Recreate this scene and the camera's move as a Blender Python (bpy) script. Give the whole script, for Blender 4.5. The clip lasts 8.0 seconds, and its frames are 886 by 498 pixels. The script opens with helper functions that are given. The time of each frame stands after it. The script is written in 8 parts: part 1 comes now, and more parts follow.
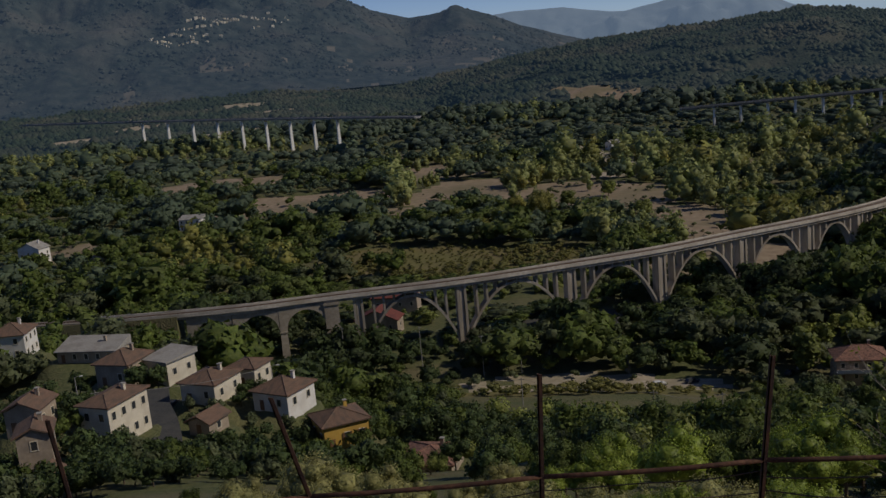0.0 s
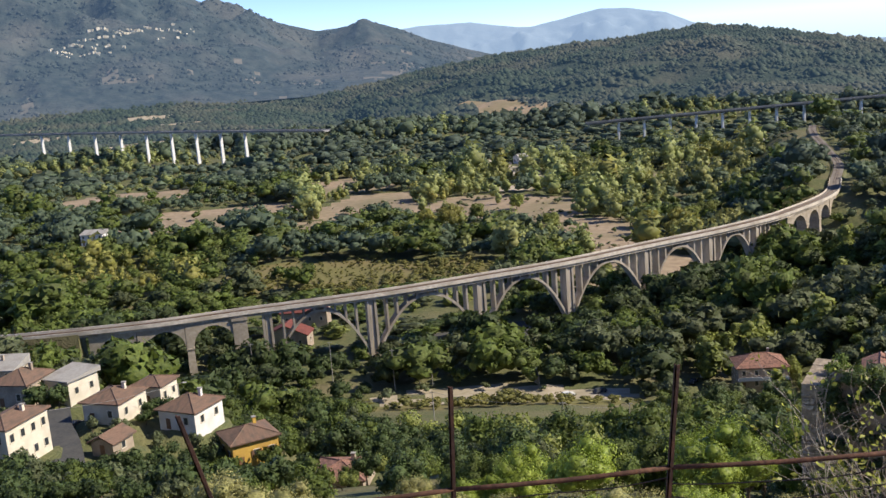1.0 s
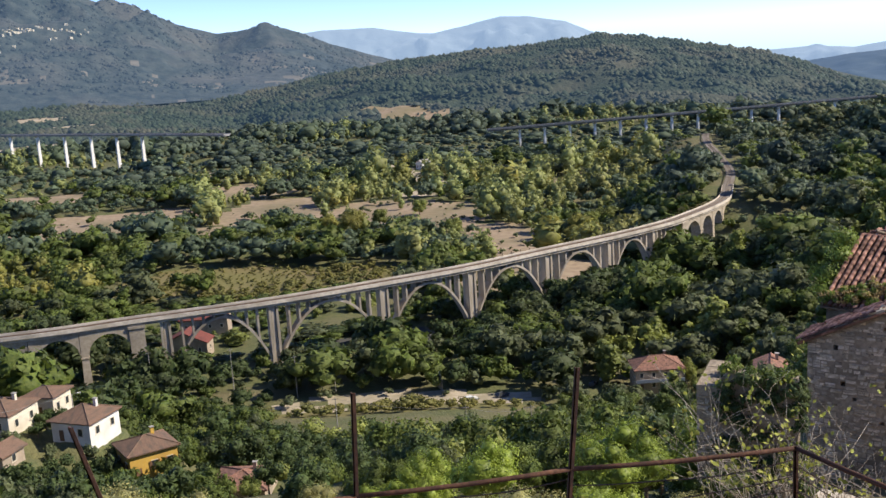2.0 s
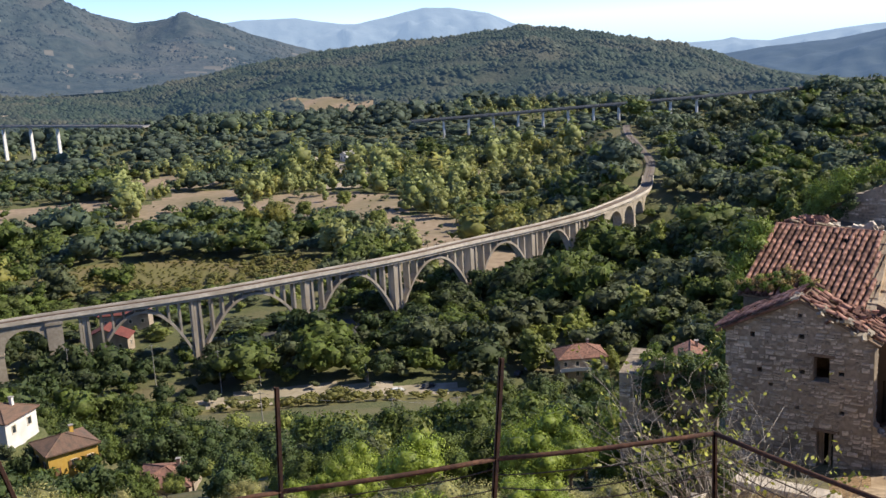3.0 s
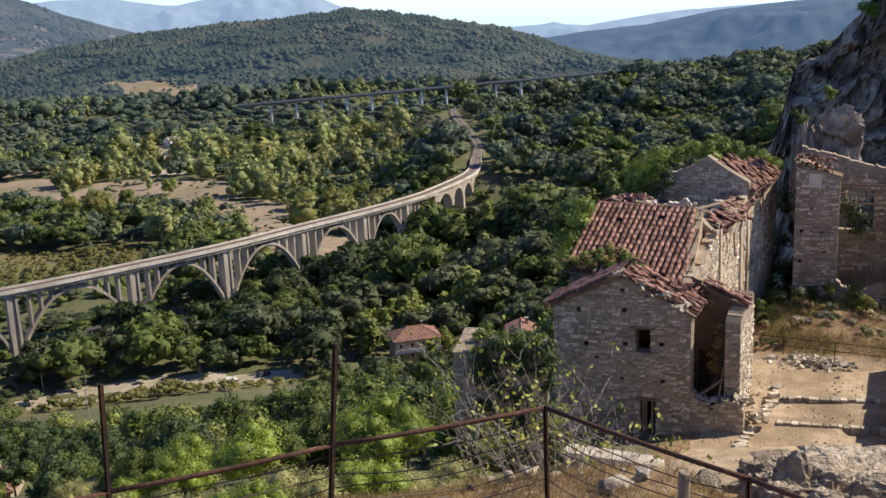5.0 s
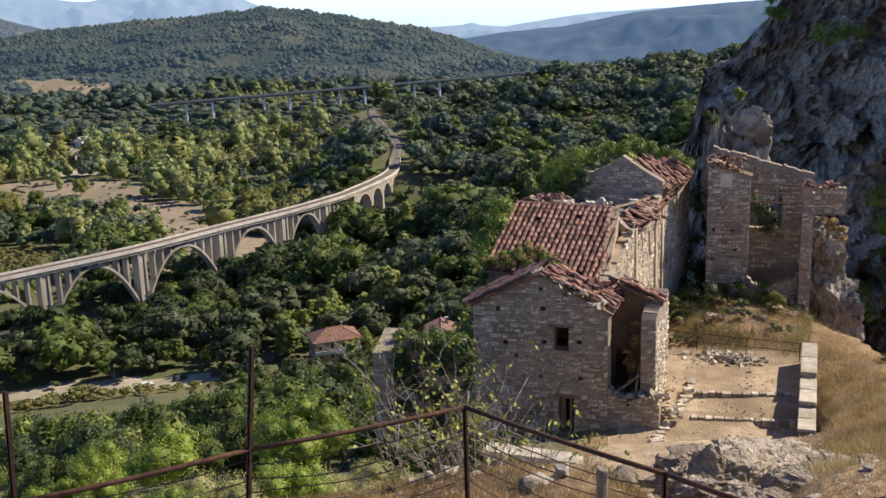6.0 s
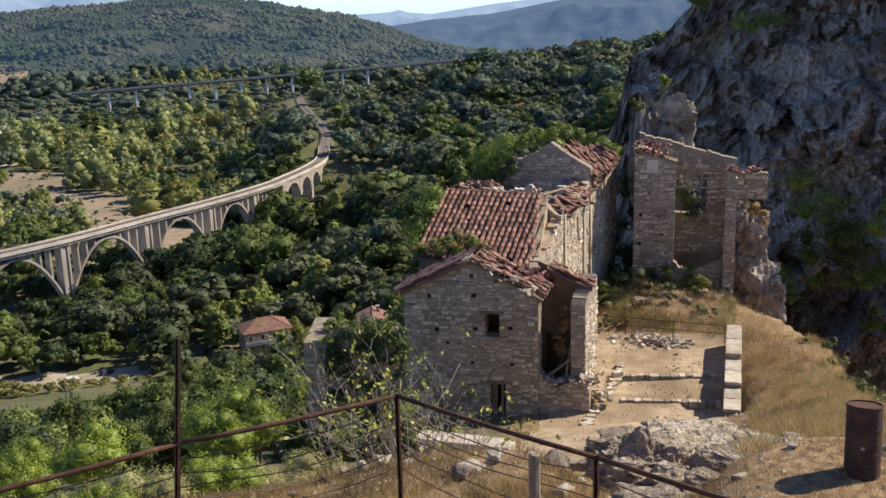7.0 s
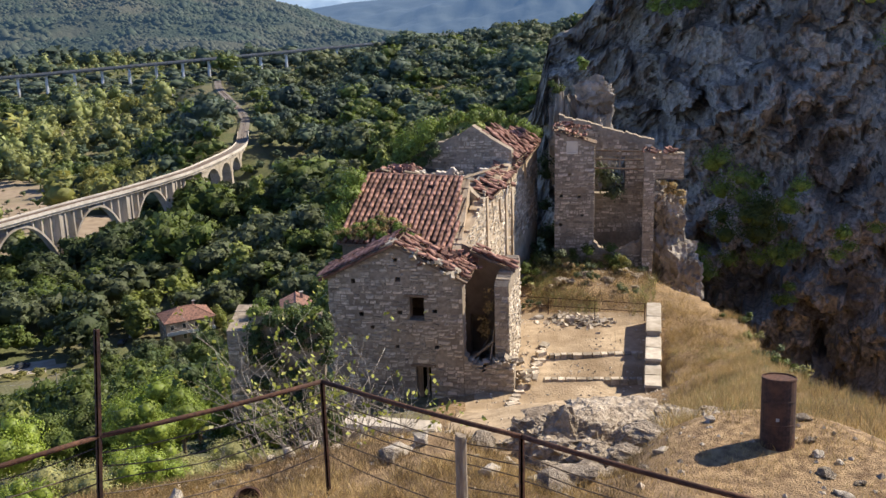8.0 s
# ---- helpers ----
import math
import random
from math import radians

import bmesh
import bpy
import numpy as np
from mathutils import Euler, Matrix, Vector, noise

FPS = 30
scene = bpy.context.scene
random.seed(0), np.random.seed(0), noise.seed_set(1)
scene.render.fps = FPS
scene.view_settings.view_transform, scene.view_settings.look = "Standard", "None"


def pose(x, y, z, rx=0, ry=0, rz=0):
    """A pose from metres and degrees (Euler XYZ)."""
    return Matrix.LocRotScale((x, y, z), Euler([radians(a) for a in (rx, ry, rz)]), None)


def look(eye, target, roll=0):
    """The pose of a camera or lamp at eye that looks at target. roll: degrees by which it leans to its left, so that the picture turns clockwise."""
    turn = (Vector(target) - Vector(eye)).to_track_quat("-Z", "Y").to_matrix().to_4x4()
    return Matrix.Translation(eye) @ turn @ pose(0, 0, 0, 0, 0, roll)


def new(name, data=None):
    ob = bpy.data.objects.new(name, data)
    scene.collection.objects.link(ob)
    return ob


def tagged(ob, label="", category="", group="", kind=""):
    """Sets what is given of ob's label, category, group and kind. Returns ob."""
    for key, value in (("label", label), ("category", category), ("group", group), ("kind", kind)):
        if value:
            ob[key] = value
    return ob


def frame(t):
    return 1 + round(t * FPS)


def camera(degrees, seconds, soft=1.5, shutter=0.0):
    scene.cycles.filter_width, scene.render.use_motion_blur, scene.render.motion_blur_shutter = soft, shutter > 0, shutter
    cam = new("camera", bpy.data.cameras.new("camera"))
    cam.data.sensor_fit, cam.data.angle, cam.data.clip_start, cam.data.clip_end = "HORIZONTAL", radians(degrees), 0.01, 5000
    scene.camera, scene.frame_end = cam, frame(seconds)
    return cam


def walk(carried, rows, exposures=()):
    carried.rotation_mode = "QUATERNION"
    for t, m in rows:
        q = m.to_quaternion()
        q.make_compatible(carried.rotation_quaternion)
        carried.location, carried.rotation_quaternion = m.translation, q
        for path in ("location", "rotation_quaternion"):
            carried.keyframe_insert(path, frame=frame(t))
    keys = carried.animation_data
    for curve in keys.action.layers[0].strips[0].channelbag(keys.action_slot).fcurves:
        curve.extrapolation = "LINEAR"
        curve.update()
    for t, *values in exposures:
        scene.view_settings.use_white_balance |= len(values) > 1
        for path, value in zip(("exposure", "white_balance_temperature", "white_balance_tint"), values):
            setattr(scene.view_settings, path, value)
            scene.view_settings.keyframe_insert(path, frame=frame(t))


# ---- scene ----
cam = camera(46.6, 8.0)
EYE = (0.0, 0.0, 110.0)
# seconds, sideways, ahead, up, yaw, pitch, roll
PATH = [
    (0.0, 0.020, -0.045, 0.042, -2.00, -11.99, 5.17), (0.5, 0.019, -0.047, 0.043, -4.26, -11.82, 4.88), (1.0, 0.019, -0.046, 0.042, -7.00, -11.66, 4.53),
    (1.5, 0.020, -0.042, 0.039, -9.61, -11.61, 4.10), (2.0, 0.024, -0.034, 0.036, -12.33, -11.73, 3.58), (3.5, 0.048, -0.004, 0.031, -18.60, -12.91, 3.18),
    (4.0, 0.052, 0.000, 0.032, -21.03, -13.34, 3.16), (4.5, 0.056, 0.004, 0.031, -23.39, -13.63, 2.99), (5.0, 0.066, 0.015, 0.024, -25.95, -13.81, 2.57),
    (6.5, 0.122, 0.086, -0.005, -32.38, -14.24, 1.71), (7.0, 0.135, 0.102, -0.012, -34.32, -14.76, 1.63), (7.5, 0.138, 0.103, -0.012, -36.22, -15.31, 1.54),
    (8.0, 0.132, 0.094, -0.008, -38.72, -15.79, 1.53)]
walk(cam, [(t, pose(EYE[0] + x, EYE[1] + y, EYE[2] + z, 90 + p, r, yw)) for t, x, y, z, yw, p, r in PATH],
     exposures=[(0.0, -1.2), (0.25, -0.68), (0.5, -0.08), (0.8, 0.42), (1.0, 0.56), (2.2, 0.60), (3.5, 0.57), (5.0, 0.57), (6.5, 0.58), (7.0, 0.58), (7.5, 0.58), (8.0, 0.84)])

# ---- daylight ----
SUN_HEADING, SUN_HEIGHT = 102.0, 40.0
world = bpy.data.worlds.new("world")
scene.world = world
world.use_nodes = True
wn = world.node_tree.nodes
sky = wn.new("ShaderNodeTexSky")
sky.sky_type = "NISHITA"
sky.sun_disc = False
sky.sun_elevation, sky.sun_rotation = radians(SUN_HEIGHT), radians(SUN_HEADING)
sky.air_density, sky.dust_density, sky.ozone_density, sky.altitude = 0.6, 0.0, 3.0, 2500
wn["Background"].inputs["Strength"].default_value = 0.13
tint = wn.new("ShaderNodeMix")
tint.data_type, tint.blend_type = "RGBA", "MULTIPLY"
tint.inputs["Factor"].default_value, tint.inputs["B"].default_value = 1.0, (0.95, 0.97, 1.13, 1)
world.node_tree.links.new(sky.outputs[0], tint.inputs["A"])
world.node_tree.links.new(tint.outputs["Result"], wn["Background"].inputs["Color"])
sun_data = bpy.data.lights.new("sun", "SUN")
sun_data.energy, sun_data.angle, sun_data.color = 4.4, radians(0.5), (1.0, 0.895, 0.735)
sun = new("sun", sun_data)
sh, se = radians(SUN_HEADING), radians(SUN_HEIGHT)
toward_sun = Vector((math.sin(sh) * math.cos(se), math.cos(sh) * math.cos(se), math.sin(se)))
sun.matrix_world = look(toward_sun * 300 + Vector((0, 0, 100)), (0, 0, 100))
tagged(sun, "warm afternoon sun", "sun", kind="structure")


# ---- materials ----
def surface(name, c1, c2, c3=None, big=0.3, fine=6.0, rough=0.9, bump=0.3, bscale=12.0, rnd=0.0, island=0.0, metal=0.0,
            glow=None, leafy=False, stretch=None, spec=0.3, bdist=0.05):
    """Colour from two scales of noise, with relief; rnd and island vary it from piece to piece."""
    m = bpy.data.materials.new(name)
    m.use_nodes = True
    nt = m.node_tree
    N, L = nt.nodes, nt.links
    b = N["Principled BSDF"]
    co = N.new("ShaderNodeTexCoord").outputs["Object"]
    if stretch:
        mp = N.new("ShaderNodeMapping")
        mp.inputs["Scale"].default_value = stretch
        L.new(co, mp.inputs["Vector"])
        co = mp.outputs[0]

    def tex(scale, detail=4.0):
        n = N.new("ShaderNodeTexNoise")
        n.inputs["Scale"].default_value, n.inputs["Detail"].default_value = scale, detail
        L.new(co, n.inputs["Vector"])
        return n.outputs["Fac"]

    def ramp(f, lo, hi):
        r = N.new("ShaderNodeMapRange")
        r.inputs["From Min"].default_value, r.inputs["From Max"].default_value = lo, hi
        L.new(f, r.inputs["Value"])
        return r.outputs["Result"]

    def mix(f, a, c):
        n = N.new("ShaderNodeMix")
        n.data_type = "RGBA"
        L.new(f, n.inputs["Factor"])
        for s, v in ((n.inputs["A"], a), (n.inputs["B"], c)):
            if isinstance(v, tuple):
                s.default_value = (*v, 1)
            else:
                L.new(v, s)
        return n.outputs["Result"]

    col = mix(ramp(tex(fine), 0.35, 0.65), c1, c2)
    if c3:
        col = mix(ramp(tex(big, 3.0), 0.45, 0.7), col, c3)
    for amount, node, out in ((rnd, "ShaderNodeObjectInfo", "Random"), (island, "ShaderNodeNewGeometry", "Random Per Island")):
        if amount:
            hsv = N.new("ShaderNodeHueSaturation")
            r = N.new("ShaderNodeMapRange")
            r.inputs["To Min"].default_value, r.inputs["To Max"].default_value = 1 - amount, 1 + amount
            L.new(N.new(node).outputs[out], r.inputs["Value"])
            L.new(r.outputs[0], hsv.inputs["Value"])
            L.new(col, hsv.inputs["Color"])
            col = hsv.outputs[0]
    L.new(col, b.inputs["Base Color"])
    b.inputs["Roughness"].default_value, b.inputs["Metallic"].default_value = rough, metal
    b.inputs["Specular IOR Level"].default_value = spec
    if bump:
        bp = N.new("ShaderNodeBump")
        bp.inputs["Strength"].default_value, bp.inputs["Distance"].default_value = bump, bdist
        L.new(tex(bscale, 6.0), bp.inputs["Height"])
        L.new(bp.outputs[0], b.inputs["Normal"])
    # glow: faint blue emission standing in for haze over distant land
    if glow:
        b.inputs["Emission Color"].default_value, b.inputs["Emission Strength"].default_value = (*glow[:3], 1), glow[3]
    if leafy:
        t = N.new("ShaderNodeBsdfTranslucent")
        L.new(col, t.inputs["Color"])
        ms = N.new("ShaderNodeMixShader")
        ms.inputs[0].default_value = 0.3
        L.new(b.outputs[0], ms.inputs[1])
        L.new(t.outputs[0], ms.inputs[2])
        L.new(ms.outputs[0], N["Material Output"].inputs["Surface"])
    return m


M = dict(
    dry_grass=surface("dry_grass_ground", (0.17, 0.105, 0.052), (0.46, 0.315, 0.165), (0.25, 0.17, 0.095), 0.5, 8.0, bump=0.9, bscale=40, bdist=0.06),
    earth=surface("trodden_earth", (0.36, 0.268, 0.168), (0.53, 0.405, 0.268), (0.26, 0.185, 0.11), 0.35, 2.0, bump=0.8, bscale=9, bdist=0.06),
    scrub=surface("scrub_floor", (0.085, 0.10, 0.04), (0.135, 0.14, 0.058), (0.16, 0.14, 0.075), 0.05, 0.7, bump=0.9, bscale=1.5, bdist=0.5),
    soil=surface("field_soil", (0.26, 0.195, 0.135), (0.35, 0.275, 0.195), (0.19, 0.165, 0.095), 0.02, 0.25, bump=0.3, bscale=1),
    pale=surface("pale_gravel", (0.38, 0.32, 0.24), (0.48, 0.41, 0.32), (0.24, 0.21, 0.13), 0.09, 0.6, bump=0.3, bscale=3),
    green=surface("green_field", (0.13, 0.125, 0.045), (0.19, 0.17, 0.065), (0.20, 0.16, 0.08), 0.04, 0.6, bump=0.4, bscale=2),
    # far hill's floor, with haze painted in as blue emission
    woods=surface("hazed_woodland_floor", (0.024, 0.036, 0.020), (0.046, 0.058, 0.032), (0.085, 0.078, 0.05), 0.006, 0.04, bump=0.8, bscale=0.08, bdist=6.0, glow=(0.13, 0.26, 0.46, 0.082)),
    rock=surface("limestone", (0.27, 0.212, 0.15), (0.56, 0.465, 0.35), (0.16, 0.122, 0.086), 0.9, 5.0, bump=1.0, bscale=11, bdist=0.10),
    cliff=surface("cliff_rock", (0.20, 0.168, 0.13), (0.46, 0.395, 0.315), (0.12, 0.096, 0.073), 0.25, 3.0, bump=0.7, bscale=4.5, bdist=0.22),
    rock_dark=surface("weathered_dark_limestone", (0.19, 0.162, 0.13), (0.42, 0.365, 0.30), (0.12, 0.097, 0.075), 0.35, 2.4, bump=1.0, bscale=4.0, bdist=0.3),
    mortar=surface("rubble_mortar", (0.26, 0.21, 0.155), (0.41, 0.34, 0.255), (0.19, 0.155, 0.115), 0.6, 5.0, bump=0.8, bscale=14),
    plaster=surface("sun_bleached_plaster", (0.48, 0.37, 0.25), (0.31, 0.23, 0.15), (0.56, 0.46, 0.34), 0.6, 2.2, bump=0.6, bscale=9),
    stone=surface("wall_stone", (0.37, 0.305, 0.225), (0.64, 0.555, 0.44), (0.25, 0.205, 0.152), 0.9, 6.0, rnd=0.45, bump=0.7, bscale=16, bdist=0.03),
    stones=surface("wall_stones", (0.37, 0.305, 0.225), (0.64, 0.555, 0.44), (0.25, 0.205, 0.152), 0.9, 6.0, island=0.45, bump=0.7, bscale=16, bdist=0.03),
    pale_stone=surface("pale_stone", (0.44, 0.375, 0.29), (0.58, 0.51, 0.41), (0.32, 0.265, 0.19), 0.9, 4.0, rnd=0.18, bump=0.6, bscale=12),
    tile=surface("roof_tile", (0.18, 0.082, 0.060), (0.36, 0.205, 0.152), (0.10, 0.064, 0.052), 1.6, 7.0, rough=0.9, rnd=0.55, bump=0.4, bscale=20, bdist=0.02),
    tiles=surface("roof_tiles", (0.18, 0.082, 0.060), (0.36, 0.205, 0.152), (0.10, 0.064, 0.052), 1.6, 7.0, rough=0.9, island=0.55, bump=0.4, bscale=20, bdist=0.02),
    roof_brown=surface("brown_roof", (0.15, 0.095, 0.07), (0.22, 0.14, 0.10), (0.12, 0.09, 0.07), 0.4, 2.5, bump=0.6, bscale=4, stretch=(3, 1, 1)),
    roof_red=surface("red_sheet_roof", (0.15, 0.045, 0.038), (0.20, 0.07, 0.055), (0.12, 0.045, 0.04), 0.3, 2.0, bump=0.3, bscale=5),
    roof_grey=surface("grey_roof", (0.30, 0.29, 0.27), (0.38, 0.36, 0.33), (0.24, 0.22, 0.20), 0.3, 2.0, bump=0.3, bscale=5),
    # brown plaster with the open room's shade put into its darker tone
    plaster_dark=surface("shaded_brown_plaster", (0.27, 0.20, 0.135), (0.37, 0.285, 0.20), (0.18, 0.135, 0.095), 0.6, 2.2, bump=0.6, bscale=9),
    peeling=surface("peeling_whitewash", (0.58, 0.53, 0.46), (0.40, 0.34, 0.27), (0.66, 0.62, 0.56), 1.2, 3.0, bump=0.6, bscale=9),
    stucco=surface("cream_stucco", (0.66, 0.60, 0.48), (0.72, 0.66, 0.55), (0.55, 0.49, 0.39), 0.3, 2.5, bump=0.2, bscale=8),
    stucco_yellow=surface("yellow_stucco", (0.62, 0.38, 0.07), (0.66, 0.44, 0.11), (0.54, 0.33, 0.09), 0.3, 2.5, bump=0.2, bscale=8),
    stucco_dull=surface("weathered_stucco", (0.36, 0.29, 0.22), (0.44, 0.36, 0.28), (0.29, 0.24, 0.19), 0.4, 2.5, bump=0.3, bscale=6),
    white=surface("white_paint", (0.74, 0.72, 0.68), (0.80, 0.78, 0.75), (0.66, 0.63, 0.58), 0.4, 3, bump=0.1, bscale=8),
    dark=surface("dark_opening", (0.03, 0.026, 0.022), (0.045, 0.04, 0.033), None, 1, 3, bump=0.1),
    glass=surface("window_glass", (0.03, 0.035, 0.04), (0.05, 0.055, 0.06), None, 1, 3, rough=0.15, bump=0, spec=0.6),
    shutter=surface("brown_shutter", (0.16, 0.09, 0.05), (0.22, 0.13, 0.08), None, 1, 4, bump=0.2),
    parapet=surface("bleached_concrete", (0.56, 0.50, 0.42), (0.70, 0.64, 0.55), (0.42, 0.37, 0.30), 0.11, 0.9, bump=0.4, bscale=2, bdist=0.1),
    concrete=surface("aged_concrete", (0.42, 0.365, 0.295), (0.56, 0.50, 0.42), (0.25, 0.215, 0.17), 0.11, 0.7, bump=0.4, bscale=2, stretch=(1, 1, 0.35), bdist=0.1),
    masonry=surface("viaduct_masonry", (0.36, 0.31, 0.24), (0.47, 0.41, 0.33), (0.27, 0.23, 0.18), 0.12, 1.2, bump=0.6, bscale=2.5, bdist=0.1),
    ballast=surface("track_ballast", (0.18, 0.155, 0.13), (0.25, 0.22, 0.19), (0.17, 0.14, 0.11), 0.1, 3, bump=0.8, bscale=8),
    rail_steel=surface("rusty_rail_steel", (0.16, 0.10, 0.07), (0.22, 0.15, 0.11), None, 1, 5, rough=0.6, metal=0.5, bump=0.2),
    far_concrete=surface("motorway_concrete", (0.66, 0.65, 0.62), (0.74, 0.73, 0.70), (0.58, 0.57, 0.55), 0.03, 0.3, bump=0.1, bscale=2),
    # deck and girder tone, darker than the piers
    deck_concrete=surface("dark_motorway_concrete", (0.26, 0.255, 0.245), (0.34, 0.33, 0.315), (0.21, 0.205, 0.20), 0.03, 0.3, bump=0.1, bscale=2),
    motorway_steel=surface("weathered_steel_girder", (0.10, 0.11, 0.12), (0.14, 0.15, 0.16), None, 0.1, 0.3, rough=0.6, bump=0.1),
    rust=surface("rust", (0.07, 0.035, 0.024), (0.15, 0.075, 0.045), (0.055, 0.030, 0.022), 3.0, 25.0, rough=0.85, metal=0.25, bump=0.5, bscale=60, bdist=0.01),
    rust_dark=surface("dark_rust", (0.045, 0.028, 0.022), (0.09, 0.05, 0.035), (0.14, 0.07, 0.04), 4.0, 18.0, rough=0.8, metal=0.25, bump=0.4, bscale=50, bdist=0.01),
    wire=surface("old_wire", (0.09, 0.07, 0.055), (0.16, 0.12, 0.09), None, 2, 20, rough=0.6, metal=0.6, bump=0.1),
    wood=surface("grey_weathered_wood", (0.22, 0.175, 0.125), (0.33, 0.27, 0.20), (0.15, 0.115, 0.08), 3, 14, bump=0.6, bscale=25, stretch=(4, 4, 0.6), bdist=0.01),
    old_beam=surface("old_beam_wood", (0.13, 0.09, 0.06), (0.22, 0.16, 0.11), None, 3, 14, bump=0.5, bscale=20),
    bark=surface("bark", (0.10, 0.075, 0.052), (0.17, 0.13, 0.095), (0.075, 0.06, 0.045), 2, 10, bump=0.8, bscale=12, stretch=(3, 3, 0.6)),
    twig=surface("pale_twig", (0.30, 0.25, 0.19), (0.52, 0.46, 0.37), (0.17, 0.135, 0.10), 2, 9, bump=0.3),
    leaf=surface("leaf_green", (0.075, 0.112, 0.023), (0.13, 0.165, 0.034), (0.10, 0.12, 0.035), 0.08, 1.0, rough=0.6, bump=0.9, bscale=1.8, bdist=0.35, island=0.40, rnd=0.22, leafy=True),
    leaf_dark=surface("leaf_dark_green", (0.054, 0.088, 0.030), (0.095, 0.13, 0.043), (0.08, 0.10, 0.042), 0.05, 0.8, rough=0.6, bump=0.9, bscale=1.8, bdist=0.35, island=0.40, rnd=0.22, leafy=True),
    leaf_olive=surface("leaf_olive", (0.105, 0.13, 0.062), (0.16, 0.185, 0.09), (0.09, 0.105, 0.045), 0.05, 0.8, rough=0.6, bump=0.9, bscale=1.8, bdist=0.35, island=0.35, rnd=0.2, leafy=True),
    leaf_light=surface("leaf_light_green", (0.185, 0.22, 0.052), (0.27, 0.295, 0.078), (0.15, 0.18, 0.052), 0.06, 1.0, rough=0.55, bump=0.9, bscale=1.8, bdist=0.35, island=0.40, rnd=0.2, leafy=True),
    leaf_yellow=surface("leaf_yellow_green", (0.25, 0.245, 0.06), (0.32, 0.295, 0.08), (0.18, 0.20, 0.055), 0.06, 1.0, rough=0.55, bump=0.9, bscale=1.8, bdist=0.35, island=0.35, rnd=0.15, leafy=True),
    leaf_orchard=surface("orchard_leaf", (0.17, 0.165, 0.045), (0.24, 0.22, 0.065), (0.13, 0.14, 0.045), 0.06, 1.0, rough=0.6, bump=0.5, bscale=1.8, bdist=0.3, island=0.35, leafy=True),
    # far foliage greyed toward blue: aerial haze put into the leaf colour
    leaf_hazed=surface("haze_tinted_leaf", (0.085, 0.122, 0.076), (0.135, 0.175, 0.10), (0.07, 0.10, 0.064), 0.02, 0.3, rough=0.7, bump=0, island=0.30, leafy=True),
    leaf_far_hazed=surface("far_haze_tinted_leaf", (0.078, 0.108, 0.078), (0.125, 0.16, 0.106), (0.064, 0.088, 0.066), 0.02, 0.3, rough=0.7, bump=0, island=0.25, leafy=True),
    leaf_poplar=surface("poplar_leaf", (0.225, 0.265, 0.088), (0.32, 0.35, 0.128), (0.26, 0.255, 0.09), 0.012, 0.5, rough=0.6, bump=0, island=0.28, leafy=True),
    leaf_lime=surface("lime_leaf", (0.19, 0.26, 0.033), (0.31, 0.37, 0.06), (0.15, 0.205, 0.035), 0.4, 2.0, rough=0.5, bump=0, island=0.4, rnd=0.15, leafy=True),
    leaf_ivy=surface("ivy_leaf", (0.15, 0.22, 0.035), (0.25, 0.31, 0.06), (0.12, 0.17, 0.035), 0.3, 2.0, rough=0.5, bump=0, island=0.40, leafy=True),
    leaf_scrub=surface("scrub_leaf", (0.27, 0.265, 0.10), (0.40, 0.37, 0.15), (0.19, 0.20, 0.07), 0.4, 2.0, rough=0.6, bump=0, island=0.4, rnd=0.15, leafy=True),
    leaf_dry=surface("withered_leaf", (0.20, 0.135, 0.065), (0.32, 0.23, 0.12), (0.14, 0.10, 0.05), 0.4, 2.0, rough=0.7, bump=0, island=0.4, leafy=True),
    leaf_fig=surface("fig_leaf", (0.28, 0.31, 0.045), (0.44, 0.43, 0.085), (0.18, 0.22, 0.04), 0.5, 3.0, rough=0.5, bump=0, island=0.4, leafy=True),
    grass_green=surface("fading_grass", (0.24, 0.25, 0.09), (0.34, 0.33, 0.13), (0.28, 0.22, 0.10), 0.4, 4.0, rough=0.7, bump=0, island=0.35, leafy=True),
    # far hill's crowns: dark leaves under an emitted blue haze
    woodland=surface("hazed_woodland_leaf", (0.020, 0.034, 0.019), (0.042, 0.058, 0.030), (0.080, 0.078, 0.048), 0.006, 0.04, rough=0.8, bump=0, island=0.22, glow=(0.13, 0.26, 0.46, 0.082)),
    straw=surface("dry_straw", (0.44, 0.31, 0.13), (0.60, 0.45, 0.21), (0.30, 0.21, 0.09), 0.4, 4.0, rough=0.7, bump=0, island=0.5, leafy=True),
    # backdrop ranges: haze put into bluish base colours and emission
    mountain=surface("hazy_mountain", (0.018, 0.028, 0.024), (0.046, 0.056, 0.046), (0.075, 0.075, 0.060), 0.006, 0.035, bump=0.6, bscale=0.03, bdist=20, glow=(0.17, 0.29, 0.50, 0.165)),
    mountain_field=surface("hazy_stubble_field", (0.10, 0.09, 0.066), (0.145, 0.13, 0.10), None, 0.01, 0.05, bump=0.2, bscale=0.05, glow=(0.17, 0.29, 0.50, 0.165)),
    blue_hill=surface("hazed_blue_hill", (0.026, 0.040, 0.044), (0.040, 0.054, 0.056), None, 0.004, 0.012, bump=0.3, bscale=0.012, bdist=20, glow=(0.17, 0.32, 0.60, 0.22)),
    mountain_far=surface("hazed_far_mountain", (0.06, 0.075, 0.085), (0.08, 0.095, 0.10), None, 0.002, 0.01, bump=0.3, bscale=0.01, bdist=40, glow=(0.40, 0.56, 0.80, 0.48)),
    car_white=surface("white_car_paint", (0.72, 0.72, 0.70), (0.76, 0.76, 0.75), None, 1, 3, rough=0.25, bump=0, spec=0.6),
